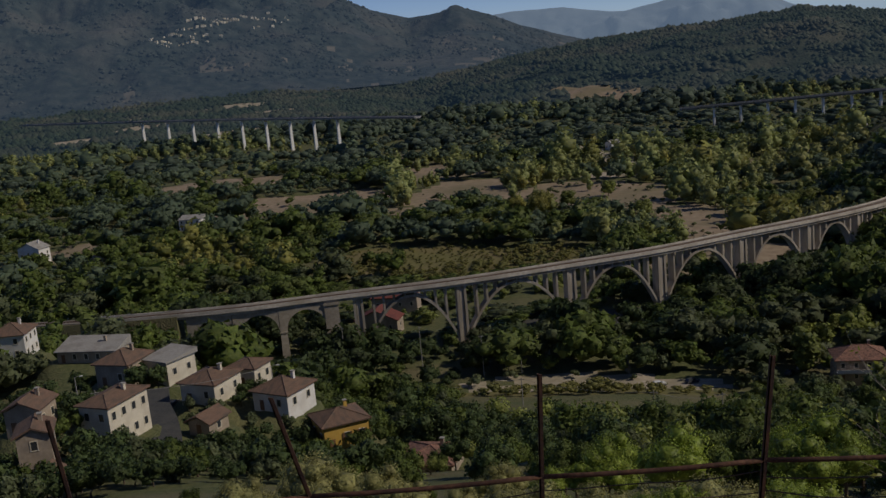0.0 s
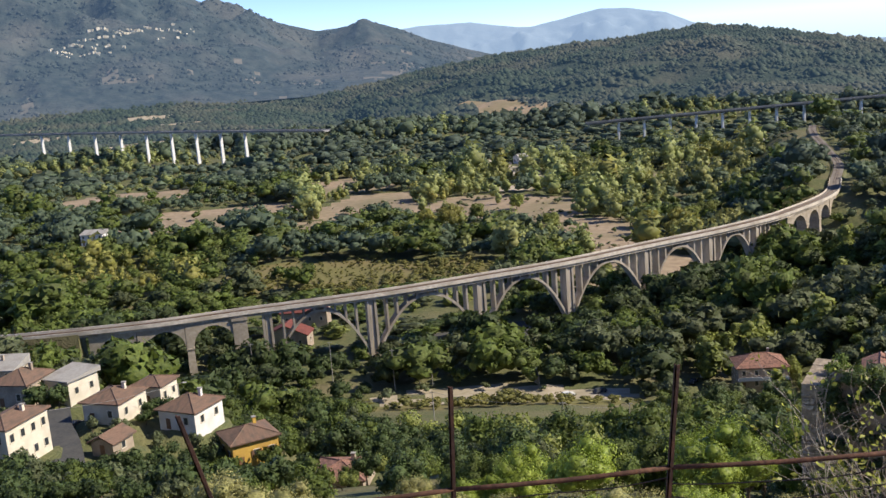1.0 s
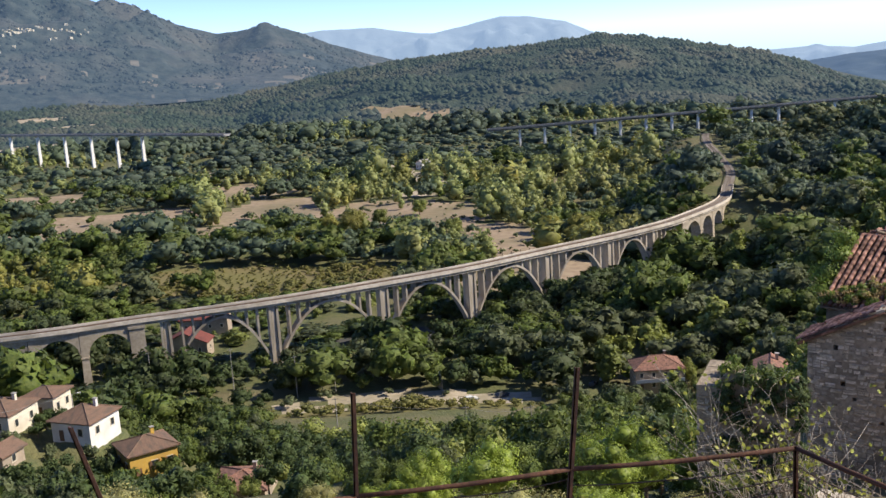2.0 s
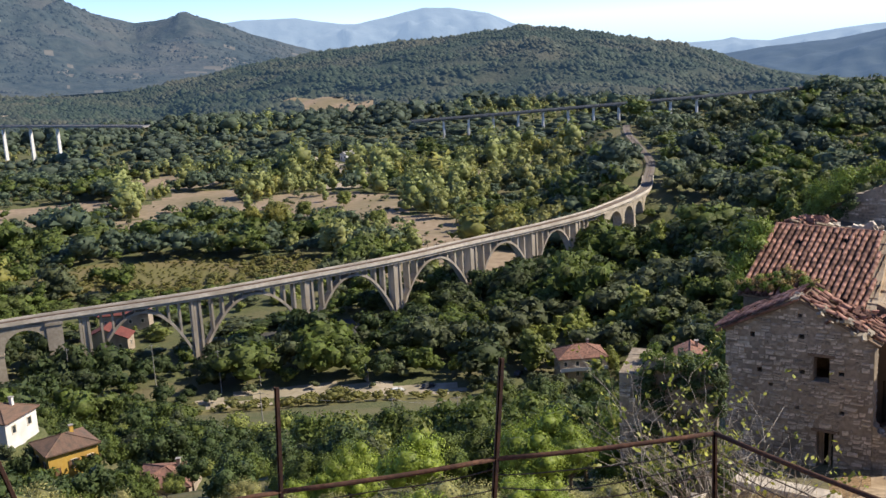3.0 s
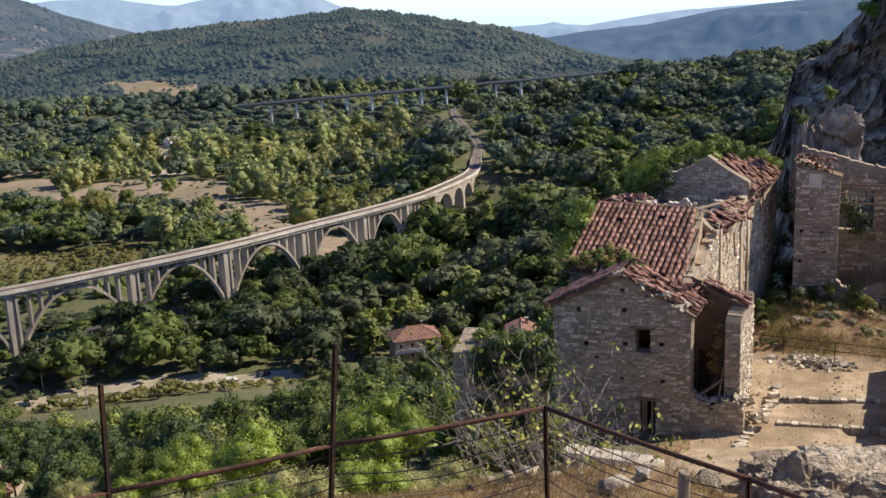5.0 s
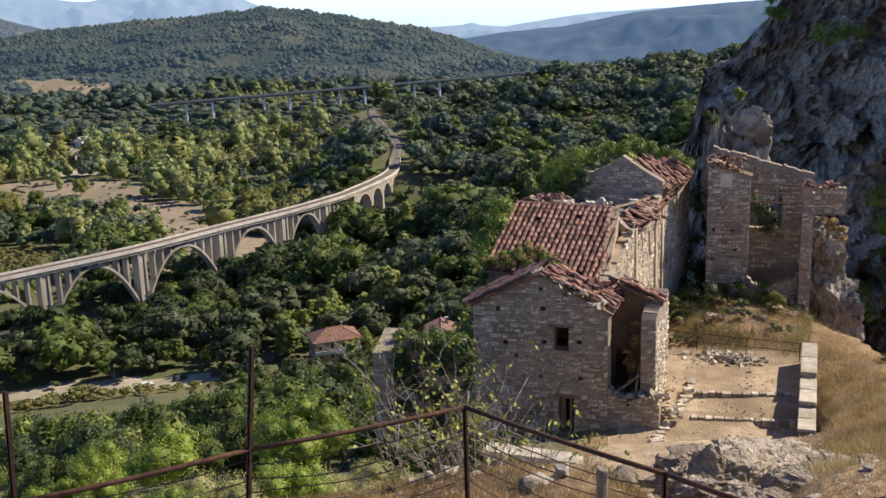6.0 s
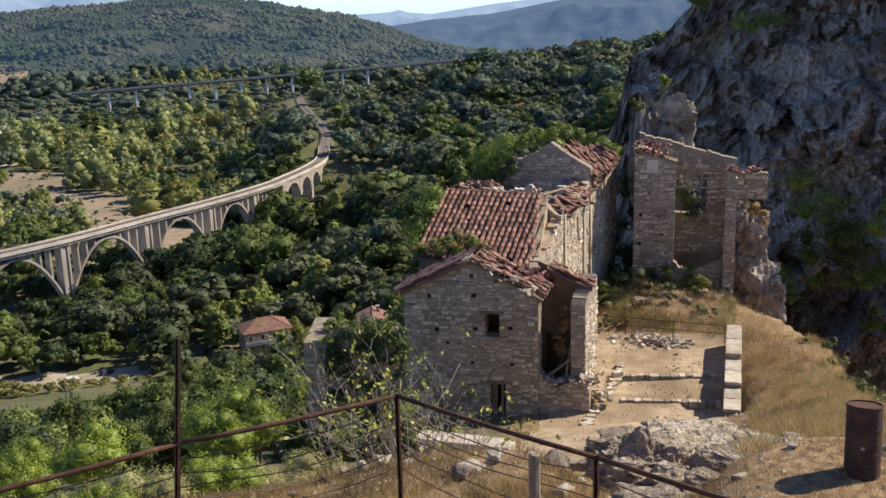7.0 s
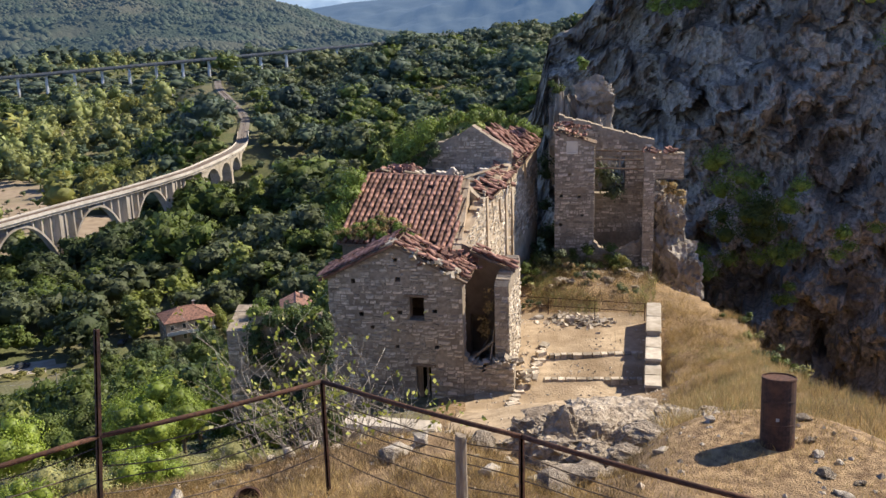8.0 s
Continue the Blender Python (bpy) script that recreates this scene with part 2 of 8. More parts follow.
    car_dark=surface("dark_car_paint", (0.06, 0.065, 0.075), (0.08, 0.085, 0.095), None, 1, 3, rough=0.25, bump=0, spec=0.6),
    tyre=surface("tyre_rubber", (0.02, 0.02, 0.02), (0.03, 0.03, 0.03), None, 1, 8, bump=0.2),
    asphalt=surface("asphalt", (0.055, 0.055, 0.055), (0.08, 0.08, 0.077), (0.10, 0.095, 0.085), 0.2, 2, bump=0.3, bscale=20),
)


# ---- building helpers ----
def mesh(name, verts, faces, mats, smooth=False):
    me = bpy.data.meshes.new(name)
    me.from_pydata([tuple(v) for v in verts], [], [tuple(f) for f in faces])
    for m in (mats if isinstance(mats, (list, tuple)) else [mats]):
        me.materials.append(M[m] if isinstance(m, str) else m)
    if smooth:
        me.shade_smooth()
    me.update()
    return me


def tri_mesh(name, v, mat, nrm=None):
    """A mesh of loose triangles from an array (n, 3, 3), shaded by the normals given for its corners."""
    n = len(v)
    me = bpy.data.meshes.new(name)
    me.vertices.add(n * 3)
    me.vertices.foreach_set("co", np.ascontiguousarray(v, dtype=np.float32).ravel())
    me.loops.add(n * 3)
    me.loops.foreach_set("vertex_index", np.arange(n * 3, dtype=np.int32))
    me.polygons.add(n)
    me.polygons.foreach_set("loop_start", np.arange(0, n * 3, 3, dtype=np.int32))
    me.materials.append(M[mat])
    me.update(calc_edges=True)
    if nrm is not None:
        me.attributes.new("custom_normal", "FLOAT_VECTOR", "POINT").data.foreach_set("vector", np.ascontiguousarray(nrm, dtype=np.float32).ravel())
        me.update()
    return me


def thing(name, m, label, category, group="", kind=""):
    ob = new(name)
    ob.empty_display_size = 0.3
    ob.matrix_world = m
    return tagged(ob, label, category, group, kind)


def child(name, me, parent, label="", m=None):
    ob = new(name, me)
    ob.parent = parent
    if m is not None:
        ob.matrix_basis = m
    return tagged(ob, label)


class Geo:
    """Gathers boxes, prisms and tubes into one mesh."""

    def __init__(self):
        self.v, self.f = [], []

    def add(self, vs, fs):
        o = len(self.v)
        self.v += [Vector(p) for p in vs]
        self.f += [[i + o for i in f] for f in fs]
        return self

    def box(self, x0, x1, y0, y1, z0, z1, m=None):
        vs = [Vector((x, y, z)) for z in (z0, z1) for y in (y0, y1) for x in (x0, x1)]
        if m is not None:
            vs = [m @ p for p in vs]
        return self.add(vs, [(0, 2, 3, 1), (4, 5, 7, 6), (0, 1, 5, 4), (1, 3, 7, 5), (3, 2, 6, 7), (2, 0, 4, 6)])

    def hexa(self, lower, upper):
        """A solid between two quads with their corners in the same turn."""
        return self.add(list(lower) + list(upper),
                        [(3, 2, 1, 0), (4, 5, 6, 7)] + [(i, (i + 1) % 4, 4 + (i + 1) % 4, 4 + i) for i in range(4)])

    def tube(self, pts, radii, sides=6):
        pts = [Vector(p) for p in pts]
        if not isinstance(radii, (list, tuple)):
            radii = [radii] * len(pts)
        rings = []
        for i, p in enumerate(pts):
            d = (pts[min(i + 1, len(pts) - 1)] - pts[max(i - 1, 0)]).normalized()
            a = d.cross(Vector((0.31, 0.17, 0.93)) if abs(d.z) < 0.9 else Vector((1, 0, 0))).normalized()
            b = d.cross(a)
            rings.append([p + (a * math.cos(2 * math.pi * k / sides) + b * math.sin(2 * math.pi * k / sides)) * radii[i] for k in range(sides)])
        fs = [(i * sides + k, i * sides + (k + 1) % sides, (i + 1) * sides + (k + 1) % sides, (i + 1) * sides + k)
              for i in range(len(pts) - 1) for k in range(sides)]
        fs += [tuple(range(sides))[::-1], tuple(range((len(pts) - 1) * sides, len(pts) * sides))]
        return self.add([q for r in rings for q in r], fs)

    def mesh(self, name, mats, smooth=False, weld=False):
        me = mesh(name, self.v, self.f, mats, smooth)
        if weld:
            bm = bmesh.new()
            bm.from_mesh(me)
            bmesh.ops.remove_doubles(bm, verts=bm.verts, dist=1e-4)
            bm.to_mesh(me)
            bm.free()
        return me


def at(x, y, z, heading=0.0):
    """A pose whose y axis points along the heading (degrees clockwise from +y) and x to the right of it."""
    return pose(x, y, z, 0, 0, -heading)


def vnoise(x, y, seed=0):
    """Smooth value noise in 0..1 on arrays."""
    x, y = np.asarray(x, float), np.asarray(y, float)
    xi, yi = np.floor(x), np.floor(y)
    fx, fy = x - xi, y - yi
    fx, fy = fx * fx * (3 - 2 * fx), fy * fy * (3 - 2 * fy)

    def h(a, b):
        s = np.sin(a * 127.1 + b * 311.7 + seed * 74.7) * 43758.5453
        return s - np.floor(s)
    return (h(xi, yi) * (1 - fx) + h(xi + 1, yi) * fx) * (1 - fy) + (h(xi, yi + 1) * (1 - fx) + h(xi + 1, yi + 1) * fx) * fy


def fbm(x, y, seed=0, octaves=4):
    return sum(vnoise(np.asarray(x) * 2 ** k, np.asarray(y) * 2 ** k, seed + k) / 2 ** k for k in range(octaves)) / (2 - 2 ** (1 - octaves))


def step(a, b, x):
    t = np.clip((np.asarray(x, float) - a) / (b - a), 0, 1)
    return t * t * (3 - 2 * t)


# ---- the lie of the land: fall below the eye along spokes from the viewpoint ----
SPOKE_D = [0, 4, 8, 11, 15, 22, 32, 42, 55, 80, 120, 170, 230, 290, 350]
SPOKES = {
    -60: [1.7, 3.6, 4.9, 5.6, 7.5, 11, 15, 19, 24, 33, 45, 56, 75, 95, 104],
    -20: [1.7, 3.6, 4.9, 5.7, 8, 11.5, 16, 21, 27, 37, 51, 64.5, 71, 82, 104],
    -4: [1.7, 3.6, 4.9, 5.7, 8, 11.5, 16, 21, 27, 39, 56, 73, 90, 105, 107],
    24: [1.7, 3.6, 4.9, 5.7, 8, 11.5, 15.5, 20.5, 27, 39, 56, 76, 96, 107, 107],
    36: [1.7, 3.6, 4.9, 5.3, 8, 12, 16.5, 18.9, 18.7, 26, 45, 60, 74, 84, 88],
    47: [1.7, 3.6, 4.9, 5.3, 7.3, 10.4, 15.8, 17.8, 17.6, 20, 30, 45, 56, 62, 66],
    58: [1.7, 3.6, 4.9, 5.2, 6.9, 9.5, 13.0, 16, 18.5, 20, 24, 34, 44, 50, 52],
    110: [1.7, 3.6, 4.9, 5.2, 6, 8, 10, 13, 17, 24, 32, 40, 48, 50, 50],
}
HILL_AZ = [-40, -10, -4.5, 0, 4, 9.3, 13.5, 17, 20.9, 24, 28.3, 31.6, 35, 40, 60]
HILL_EL = [-2.65, -2.65, -2.5, -2.4, -1.85, -1.05, -0.80, -0.62, -0.24, -0.74, -1.52, -2.12, -2.85, -4.0, -4.0]
RIGHT_AZ = [24, 28, 33.8, 36.9, 38.8, 41.4, 43.5, 47.2, 60]
RIGHT_EL = [-6.9, -6.3, -4.75, -4.2, -4.0, -3.75, -3.35, -2.8, -2.0]


# levelled plots under the village houses and the drum: x, y, height, inner and outer radius
PADS = [(-57.4, 173.4, 44.9, 8, 15), (-57.5, 214, 42.4, 6, 12), (-67, 213, 42.9, 6, 12), (-45, 195, 43.5, 6, 12), (-30.5, 192, 41.5, 6, 12), (-19.3, 182, 36.9, 6.5, 13), (-2.6, 163.5, 37.5, 6, 12),
        (-63.5, 153, 48.5, 5, 9), (-59, 143.5, 48.2, 5, 9), (-86, 251, 37.4, 11, 18), (-109, 260, 37.5, 7, 14), (-42.5, 178, 42.9, 4, 9), (-71, 171, 49.4, 5, 10), (9.08, 5.76, 104.90, 0.6, 2.2)]


def ground_z(x, y):
    x, y = np.asarray(x, float), np.asarray(y, float)
    az, d = np.degrees(np.arctan2(x, y)), np.hypot(x, y)
    keys = sorted(SPOKES)
    drops = np.array([np.interp(d, SPOKE_D, SPOKES[k]) for k in keys])
    drop = drops[0].copy()
    for i in range(len(keys) - 1):
        w = step(keys[i], keys[i + 1], az)
        drop = np.where(az > keys[i], drops[i] * (1 - w) + drops[i + 1] * w, drop)
    far_back = step(110, 160, np.abs(az))
    drop = drop * (1 - far_back) + np.interp(d, SPOKE_D, SPOKES[-60]) * far_back
    z = 110 - drop
    # the wooded hillside beyond the ruins
    crest = np.interp(az, RIGHT_AZ, RIGHT_EL)
    top = 110 + 820 * np.tan(np.radians(crest)) - 12
    rise = np.where(az > 24, step(300, 820, d) * (1 - step(835, 985, d)), 0)
    z = z * (1 - rise) + np.maximum(top, z * 0 + 4) * rise
    past = step(835, 985, d)
    z = z * (1 - past) + (-3 + 4 * fbm(x / 300, y / 300, 3)) * past
    # the long hill across the valley
    crest = np.interp(az, HILL_AZ, HILL_EL) + 0.10 * (fbm(az / 2.0, az * 0, 9) - 0.5)
    top = 110 + 2300 * np.tan(np.radians(crest)) - 6
    up = step(1120, 2350, d) ** 0.9
    z = z + np.maximum(top - 5, 0) * up * (1 - 0.85 * step(2400, 3300, d))
    # foothills under the mountains, and the plain falling away beyond the hill
    z = z + (10 + 26 * (fbm(x / 260, y / 260, 12) - 0.5)) * step(1250, 2350, d) * (1 - step(-9, -2, az)) * (1 - step(2500, 3000, d))
    z = z - 62 * step(1250, 2300, d) * step(29, 38, az) - 240 * step(2400, 4600, d)
    z = z + (fbm(x / 60, y / 60, 5) - 0.5) * np.clip((d - 60) / 60, 0, 1) * 5
    z = z + (fbm(x / 350, y / 350, 6) - 0.5) * np.clip((d - 1100) / 500, 0, 1) * 55 * step(-6, 2, az) * (1 - step(1900, 2300, d))
    z = z - np.abs(fbm(x / 190, y / 190, 14, 3) - 0.5) * 110 * step(1250, 1500, d) * (1 - step(1950, 2330, d)) * step(-6, 2, az)
    near = 1 - step(40, 90, d)
    z = z + near * ((fbm(x / 1.7, y / 1.7, 7) - 0.5) * 0.35 + (fbm(x / 0.45, y / 0.45, 8, 2) - 0.5) * 0.10)
    z = z - 0.95 * np.exp(-((az - 45.8) / 4.6) ** 2 - ((d - 11.4) / 1.25) ** 2)
    # the ravine under the cliff
    lip = np.interp(az, [40, 50.8, 53, 54.3, 55.7, 57.1, 59.4, 63.2, 75, 100], [60, 55.6, 54.4, 52, 49, 38, 28, 22.5, 21, 21])
    z = z - np.where((az > 48) & (az < 120), np.clip((d - lip) * 0.85, 0, 26), 0) * step(48, 51, az) * (1 - step(200, 300, d))
    # the railway's shelf along the hillside
    shelf = np.full(d.shape, 1e9)
    for tx, ty in ((240, 464), (250, 482), (261, 502), (273, 523), (283, 546), (292, 570), (300, 591), (309, 613), (321, 645), (334, 675), (347, 705)):
        shelf = np.minimum(shelf, np.hypot(x - tx, y - ty))
    w = 1 - step(14, 60, shelf)
    z = z * (1 - w) + 25.2 * w
    # the bank between the ruined houses and the tower
    z = z + 0.7 * np.exp(-((x - 40.0) ** 2 + (y - 39.5) ** 2) / 30)
    for px, py, pz, r0, r1 in PADS:
        w = 1 - step(r0, r1, np.hypot(x - px, y - py))
        z = z * (1 - w) + pz * w
    # the levelled terrace beside the ruins
    u = (x - 29.03) * -0.643 + (y - 30.05) * 0.766
    v = (x - 29.03) * 0.766 + (y - 30.05) * 0.643
    flat = step(-5.6, -4.9, u) * (1 - step(2.0, 3.2, u)) * step(-3.5, -1.5, v) * (1 - step(8.6, 10.6, v))
    level = 92.0 - 0.38 + 0.24 * (v > 0.85 - 0.14 * u) + 0.24 * (v > 3.15 - 0.2 * u)
    return z * (1 - flat) + level * flat


def gz(x, y):
    return float(ground_z(np.array([x]), np.array([y]))[0])


# clearings: x, y, radius along, radius across, heading of the long side, cover
CLEARINGS = [
    # asphalt patch: ground under the viaduct, its shade put into the dark cover
    (49, 292, 36, 6.5, 112, "pale"), (70, 281, 13, 8, 110, "pale"), (17, 293, 12, 4, 115, "pale"), (45, 274, 44, 7, 108, "green"), (54, 361, 36, 8, 92, "asphalt"),
    (25, 668, 34, 50, 95, "soil"), (46, 715, 34, 28, 95, "soil"), (118, 618, 54, 38, 80, "soil"), (92, 650, 32, 28, 70, "soil"),
    (137, 515, 25, 50, 100, "soil"), (125, 430, 36, 28, 80, "soil"), (120, 585, 26, 30, 90, "soil"), (19, 800, 46, 44, 95, "soil"),
    (-13, 930, 60, 50, 90, "soil"), (146, 790, 13, 78, 85, "pale"), (132, 703, 24, 16, 85, "pale"),
    (35, 345, 28, 9, 80, "green"), (-80, 690, 70, 46, 80, "soil"), (-8, 615, 30, 30, 85, "soil"),
    (352, 786, 34, 44, 90, "pale"), (228, 1478, 34, 26, 100, "soil"), (252, 1432, 40, 30, 100, "soil"), (266, 1388, 44, 30, 100, "soil"), (262, 1240, 22, 44, 100, "soil"),
    (-250, 1420, 70, 40, 80, "pale"), (-420, 1680, 60, 50, 80, "pale"), (-330, 1950, 60, 50, 90, "pale"), (-500, 1520, 40, 40, 80, "pale"), (-230, 1800, 50, 40, 80, "pale"), (-560, 1900, 70, 40, 80, "pale"),
    (-190, 575, 34, 24, 70, "soil"), (215, 405, 10, 26, 30, "pale"), (-12, 482, 46, 34, 95, "green"), (34, 462, 44, 26, 85, "green"),
    (240, 690, 40, 30, 80, "soil"), (-160, 830, 60, 40, 80, "soil"),
]


def cover_at(x, y):
    """The index of the clearing at each place, or -1."""
    x, y = np.asarray(x, float), np.asarray(y, float)
    out = np.full(x.shape, -1)
    for i, (cx, cy, a, b, h, kind) in enumerate(CLEARINGS):
        s, c = math.sin(radians(h)), math.cos(radians(h))
        u, v = (x - cx) * s + (y - cy) * c, (x - cx) * c - (y - cy) * s
        wob = 0.75 + 0.5 * fbm(x / 18 + i, y / 18, 20 + i, 3)
        out = np.where((u / a) ** 2 + (v / b) ** 2 < wob ** 2, i, out)
    return out


def build_ground():
    az = np.concatenate([np.arange(-180, -34, 6.0), np.arange(-34, 74, 0.54), np.arange(74, 180, 6.0)])
    d = [0.0] + list(np.arange(1.0, 14, 0.45)) + list(np.arange(14, 62, 0.9))
    while d[-1] < 4900:
        d.append(d[-1] * (1.015 if 240 < d[-1] < 1500 else 1.028) + 0.3)
    d = np.array(d)
    A, D = np.meshgrid(np.radians(az), d)
    X, Y = D * np.sin(A), D * np.cos(A)
    Z = ground_z(X, Y)
    Z[0] = Z[0].mean()
    na, nd = len(az), len(d)
    idx = np.arange(na * nd).reshape(nd, na)
    a, b = idx[:-1], np.roll(idx, -1, axis=1)[:-1]
    c, e = np.roll(idx, -1, axis=1)[1:], idx[1:]
    faces = np.stack([a, b, c, e], -1).reshape(-1, 4)
    me = mesh("ground", np.stack([X, Y, Z], -1).reshape(-1, 3), faces, ["dry_grass", "earth", "scrub", "soil", "pale", "green", "woods", "rock", "asphalt"], True)
    cx, cy = X.ravel()[faces].mean(1), Y.ravel()[faces].mean(1)
    dd, aa = np.hypot(cx, cy), np.degrees(np.arctan2(cx, cy))
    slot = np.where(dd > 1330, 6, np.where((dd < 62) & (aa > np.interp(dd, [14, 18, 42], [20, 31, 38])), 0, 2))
    slot = np.where((dd < 13), 0, slot)
    u = (cx - 29.03) * -0.643 + (cy - 30.05) * 0.766
    v = (cx - 29.03) * 0.766 + (cy - 30.05) * 0.643
    slot = np.where((u > -4.4) & (u < 3) & (v > -9) & (v < 8.9) & (dd < 62), 1, slot)
    cov = cover_at(cx, cy)
    table = np.array([["dry_grass", "earth", "scrub", "soil", "pale", "green", "woods", "rock", "asphalt"].index(k[5]) for k in CLEARINGS])
    slot = np.where((cov >= 0) & (dd > 240), table[cov], slot)
    me.polygons.foreach_set("material_index", slot.astype(np.int32))
    return tagged(new("ground", me), "hilltop of dry grass falling to a wooded valley", "ground", kind="structure")


build_ground()


RIDGES = {}


def build_ridge(name, az, el, dist, foot, mat, label, seed, rough_el=0.10, low=-60.0, fields=False):
    """A mountain range: rises from foot metres off to its crest at dist, and falls away behind."""
    a = np.linspace(az[0], az[-1], 330 if fields else 170)
    rows = np.concatenate([np.linspace(0, 1, 70 if fields else 40), [1.12]])
    crest = 110 + dist * np.tan(np.radians(np.interp(a, az, el) + rough_el * (fbm(a / 0.9, a * 0, seed, 4) - 0.5)))
    V = []
    for r in rows:
        d = foot + (dist - foot) * r
        h = min(r, 1.0) ** 1.15
        x, y = np.sin(np.radians(a)) * d, np.cos(np.radians(a)) * d
        f1, f2 = fbm(x / 520, y / 520, seed + 5, 4), fbm(x / 230, y / 230, seed + 9, 4)
        f3 = fbm(x / 95, y / 95, seed + 13, 4)
        relief = ((1 - np.abs(2 * f1 - 1)) * 0.55 - 0.45 + (1 - np.abs(2 * f2 - 1)) * 0.30 + (1 - np.abs(2 * f3 - 1)) * 0.13) * (1 - abs(2 * min(r, 1.0) - 1)) * (crest - low)
        z = low + (crest - low) * h + relief - (90 if r > 1 else 0)
        V.append(np.stack([x, y, z], -1))
    RIDGES[name] = (a, np.array(V))
    n = len(a)
    F = [(i * n + j, i * n + j + 1, (i + 1) * n + j + 1, (i + 1) * n + j) for i in range(len(rows) - 1) for j in range(n - 1)]
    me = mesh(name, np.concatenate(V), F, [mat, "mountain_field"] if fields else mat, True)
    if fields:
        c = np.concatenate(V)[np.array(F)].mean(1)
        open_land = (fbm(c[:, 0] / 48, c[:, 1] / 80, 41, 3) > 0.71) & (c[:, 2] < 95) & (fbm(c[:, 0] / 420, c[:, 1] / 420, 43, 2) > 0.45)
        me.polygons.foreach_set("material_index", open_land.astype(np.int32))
    return tagged(new(name, me), label, "mountain", kind="structure")


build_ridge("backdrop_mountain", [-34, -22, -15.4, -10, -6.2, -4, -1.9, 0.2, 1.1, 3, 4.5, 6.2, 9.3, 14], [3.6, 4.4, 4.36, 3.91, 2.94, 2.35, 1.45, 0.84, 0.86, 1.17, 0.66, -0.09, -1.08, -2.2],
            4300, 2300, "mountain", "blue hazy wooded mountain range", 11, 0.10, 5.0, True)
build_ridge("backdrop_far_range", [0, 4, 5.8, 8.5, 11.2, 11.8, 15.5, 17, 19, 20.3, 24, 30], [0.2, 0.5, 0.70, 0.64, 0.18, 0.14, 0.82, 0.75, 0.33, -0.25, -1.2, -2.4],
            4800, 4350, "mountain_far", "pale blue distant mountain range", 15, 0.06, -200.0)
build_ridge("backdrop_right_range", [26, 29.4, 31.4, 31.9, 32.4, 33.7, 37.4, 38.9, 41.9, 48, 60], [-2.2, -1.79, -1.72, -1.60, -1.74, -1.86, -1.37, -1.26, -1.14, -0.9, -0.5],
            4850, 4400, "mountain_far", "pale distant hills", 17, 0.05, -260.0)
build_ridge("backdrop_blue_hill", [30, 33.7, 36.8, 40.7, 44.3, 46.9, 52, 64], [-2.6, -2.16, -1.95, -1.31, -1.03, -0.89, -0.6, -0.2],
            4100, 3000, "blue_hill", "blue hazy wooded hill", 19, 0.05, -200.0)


# ---- railway viaduct ----
def spline(points, per=8):
    P = [Vector(p) for p in points]
    P = [P[0] * 2 - P[1]] + P + [P[-1] * 2 - P[-2]]
    out = []
    for i in range(1, len(P) - 2):
        for k in range(per):
            t = k / per
            a, b, c, d = P[i - 1], P[i], P[i + 1], P[i + 2]
            out.append(0.5 * ((2 * b) + (c - a) * t + (2 * a - 5 * b + 4 * c - d) * t * t + (3 * b - a - 3 * c + d) * t ** 3))
    return out + [P[-2]]


def strip(line, x0, x1, z0, z1, foot=0.0):
    """A bar of that cross-section swept along a level line; foot widens its underside."""
    g = Geo()
    rows = []
    for i, p in enumerate(line):
        d = (line[min(i + 1, len(line) - 1)] - line[max(i - 1, 0)]).normalized()
        r = Vector((d.y, -d.x, 0))
        lo = z0(p) if callable(z0) else z0
        rows.append([p + r * (x0 - foot) + Vector((0, 0, lo)), p + r * (x1 + foot) + Vector((0, 0, lo)), p + r * x1 + Vector((0, 0, z1)), p + r * x0 + Vector((0, 0, z1))])
    n = len(rows)
    fs = [(4 * i + k, 4 * i + (k + 1) % 4, 4 * i + 4 + (k + 1) % 4, 4 * i + 4 + k) for i in range(n - 1) for k in range(4)]
    g.add([q for r in rows for q in r], [f[::-1] for f in fs] + [(0, 1, 2, 3), (4 * n - 1, 4 * n - 2, 4 * n - 3, 4 * n - 4)])
    return g


DECK = 26.0
TRACK = [(-210, 352, DECK), (-150, 340, DECK), (-106, 334, DECK), (-64, 333, DECK), (-34, 337, DECK), (11, 342, DECK), (50, 351, DECK), (83, 360, DECK), (116, 373.5, DECK),
         (148, 386, DECK), (172, 397.5, DECK), (190, 409, DECK), (225, 440, DECK), (248, 478, DECK), (273, 523, DECK), (292, 570, DECK), (309, 613, DECK), (321, 645, DECK),
         (336, 680, DECK), (352, 712, DECK)]
track = spline(TRACK)


def on_track(x):
    """The track's centre where it first passes that easting."""
    for a, b in zip(track, track[1:]):
        if a.x <= x <= b.x:
            return a.lerp(b, (x - a.x) / (b.x - a.x))


via = thing("railway_viaduct", Matrix(), "long weathered concrete railway viaduct with open-spandrel arches", "viaduct")
line = [p - Vector((0, 0, DECK)) for p in track]
bridge_line = [p for p in line if -112 < p.x < 250 and p.y < 482]
child("deck", strip(bridge_line, -2.5, 2.5, DECK - 1.3, DECK - 0.35).mesh("deck", "concrete"), via)
child("cornice", strip(bridge_line, -2.95, 2.95, DECK - 0.35, DECK).mesh("cornice", "parapet"), via, "pale projecting concrete cornice")
for a in (-2.9, 2.6):
    child("parapet", strip(bridge_line, a, a + 0.3, DECK + 0.004, DECK + 0.85).mesh("parapet", "parapet"), via)
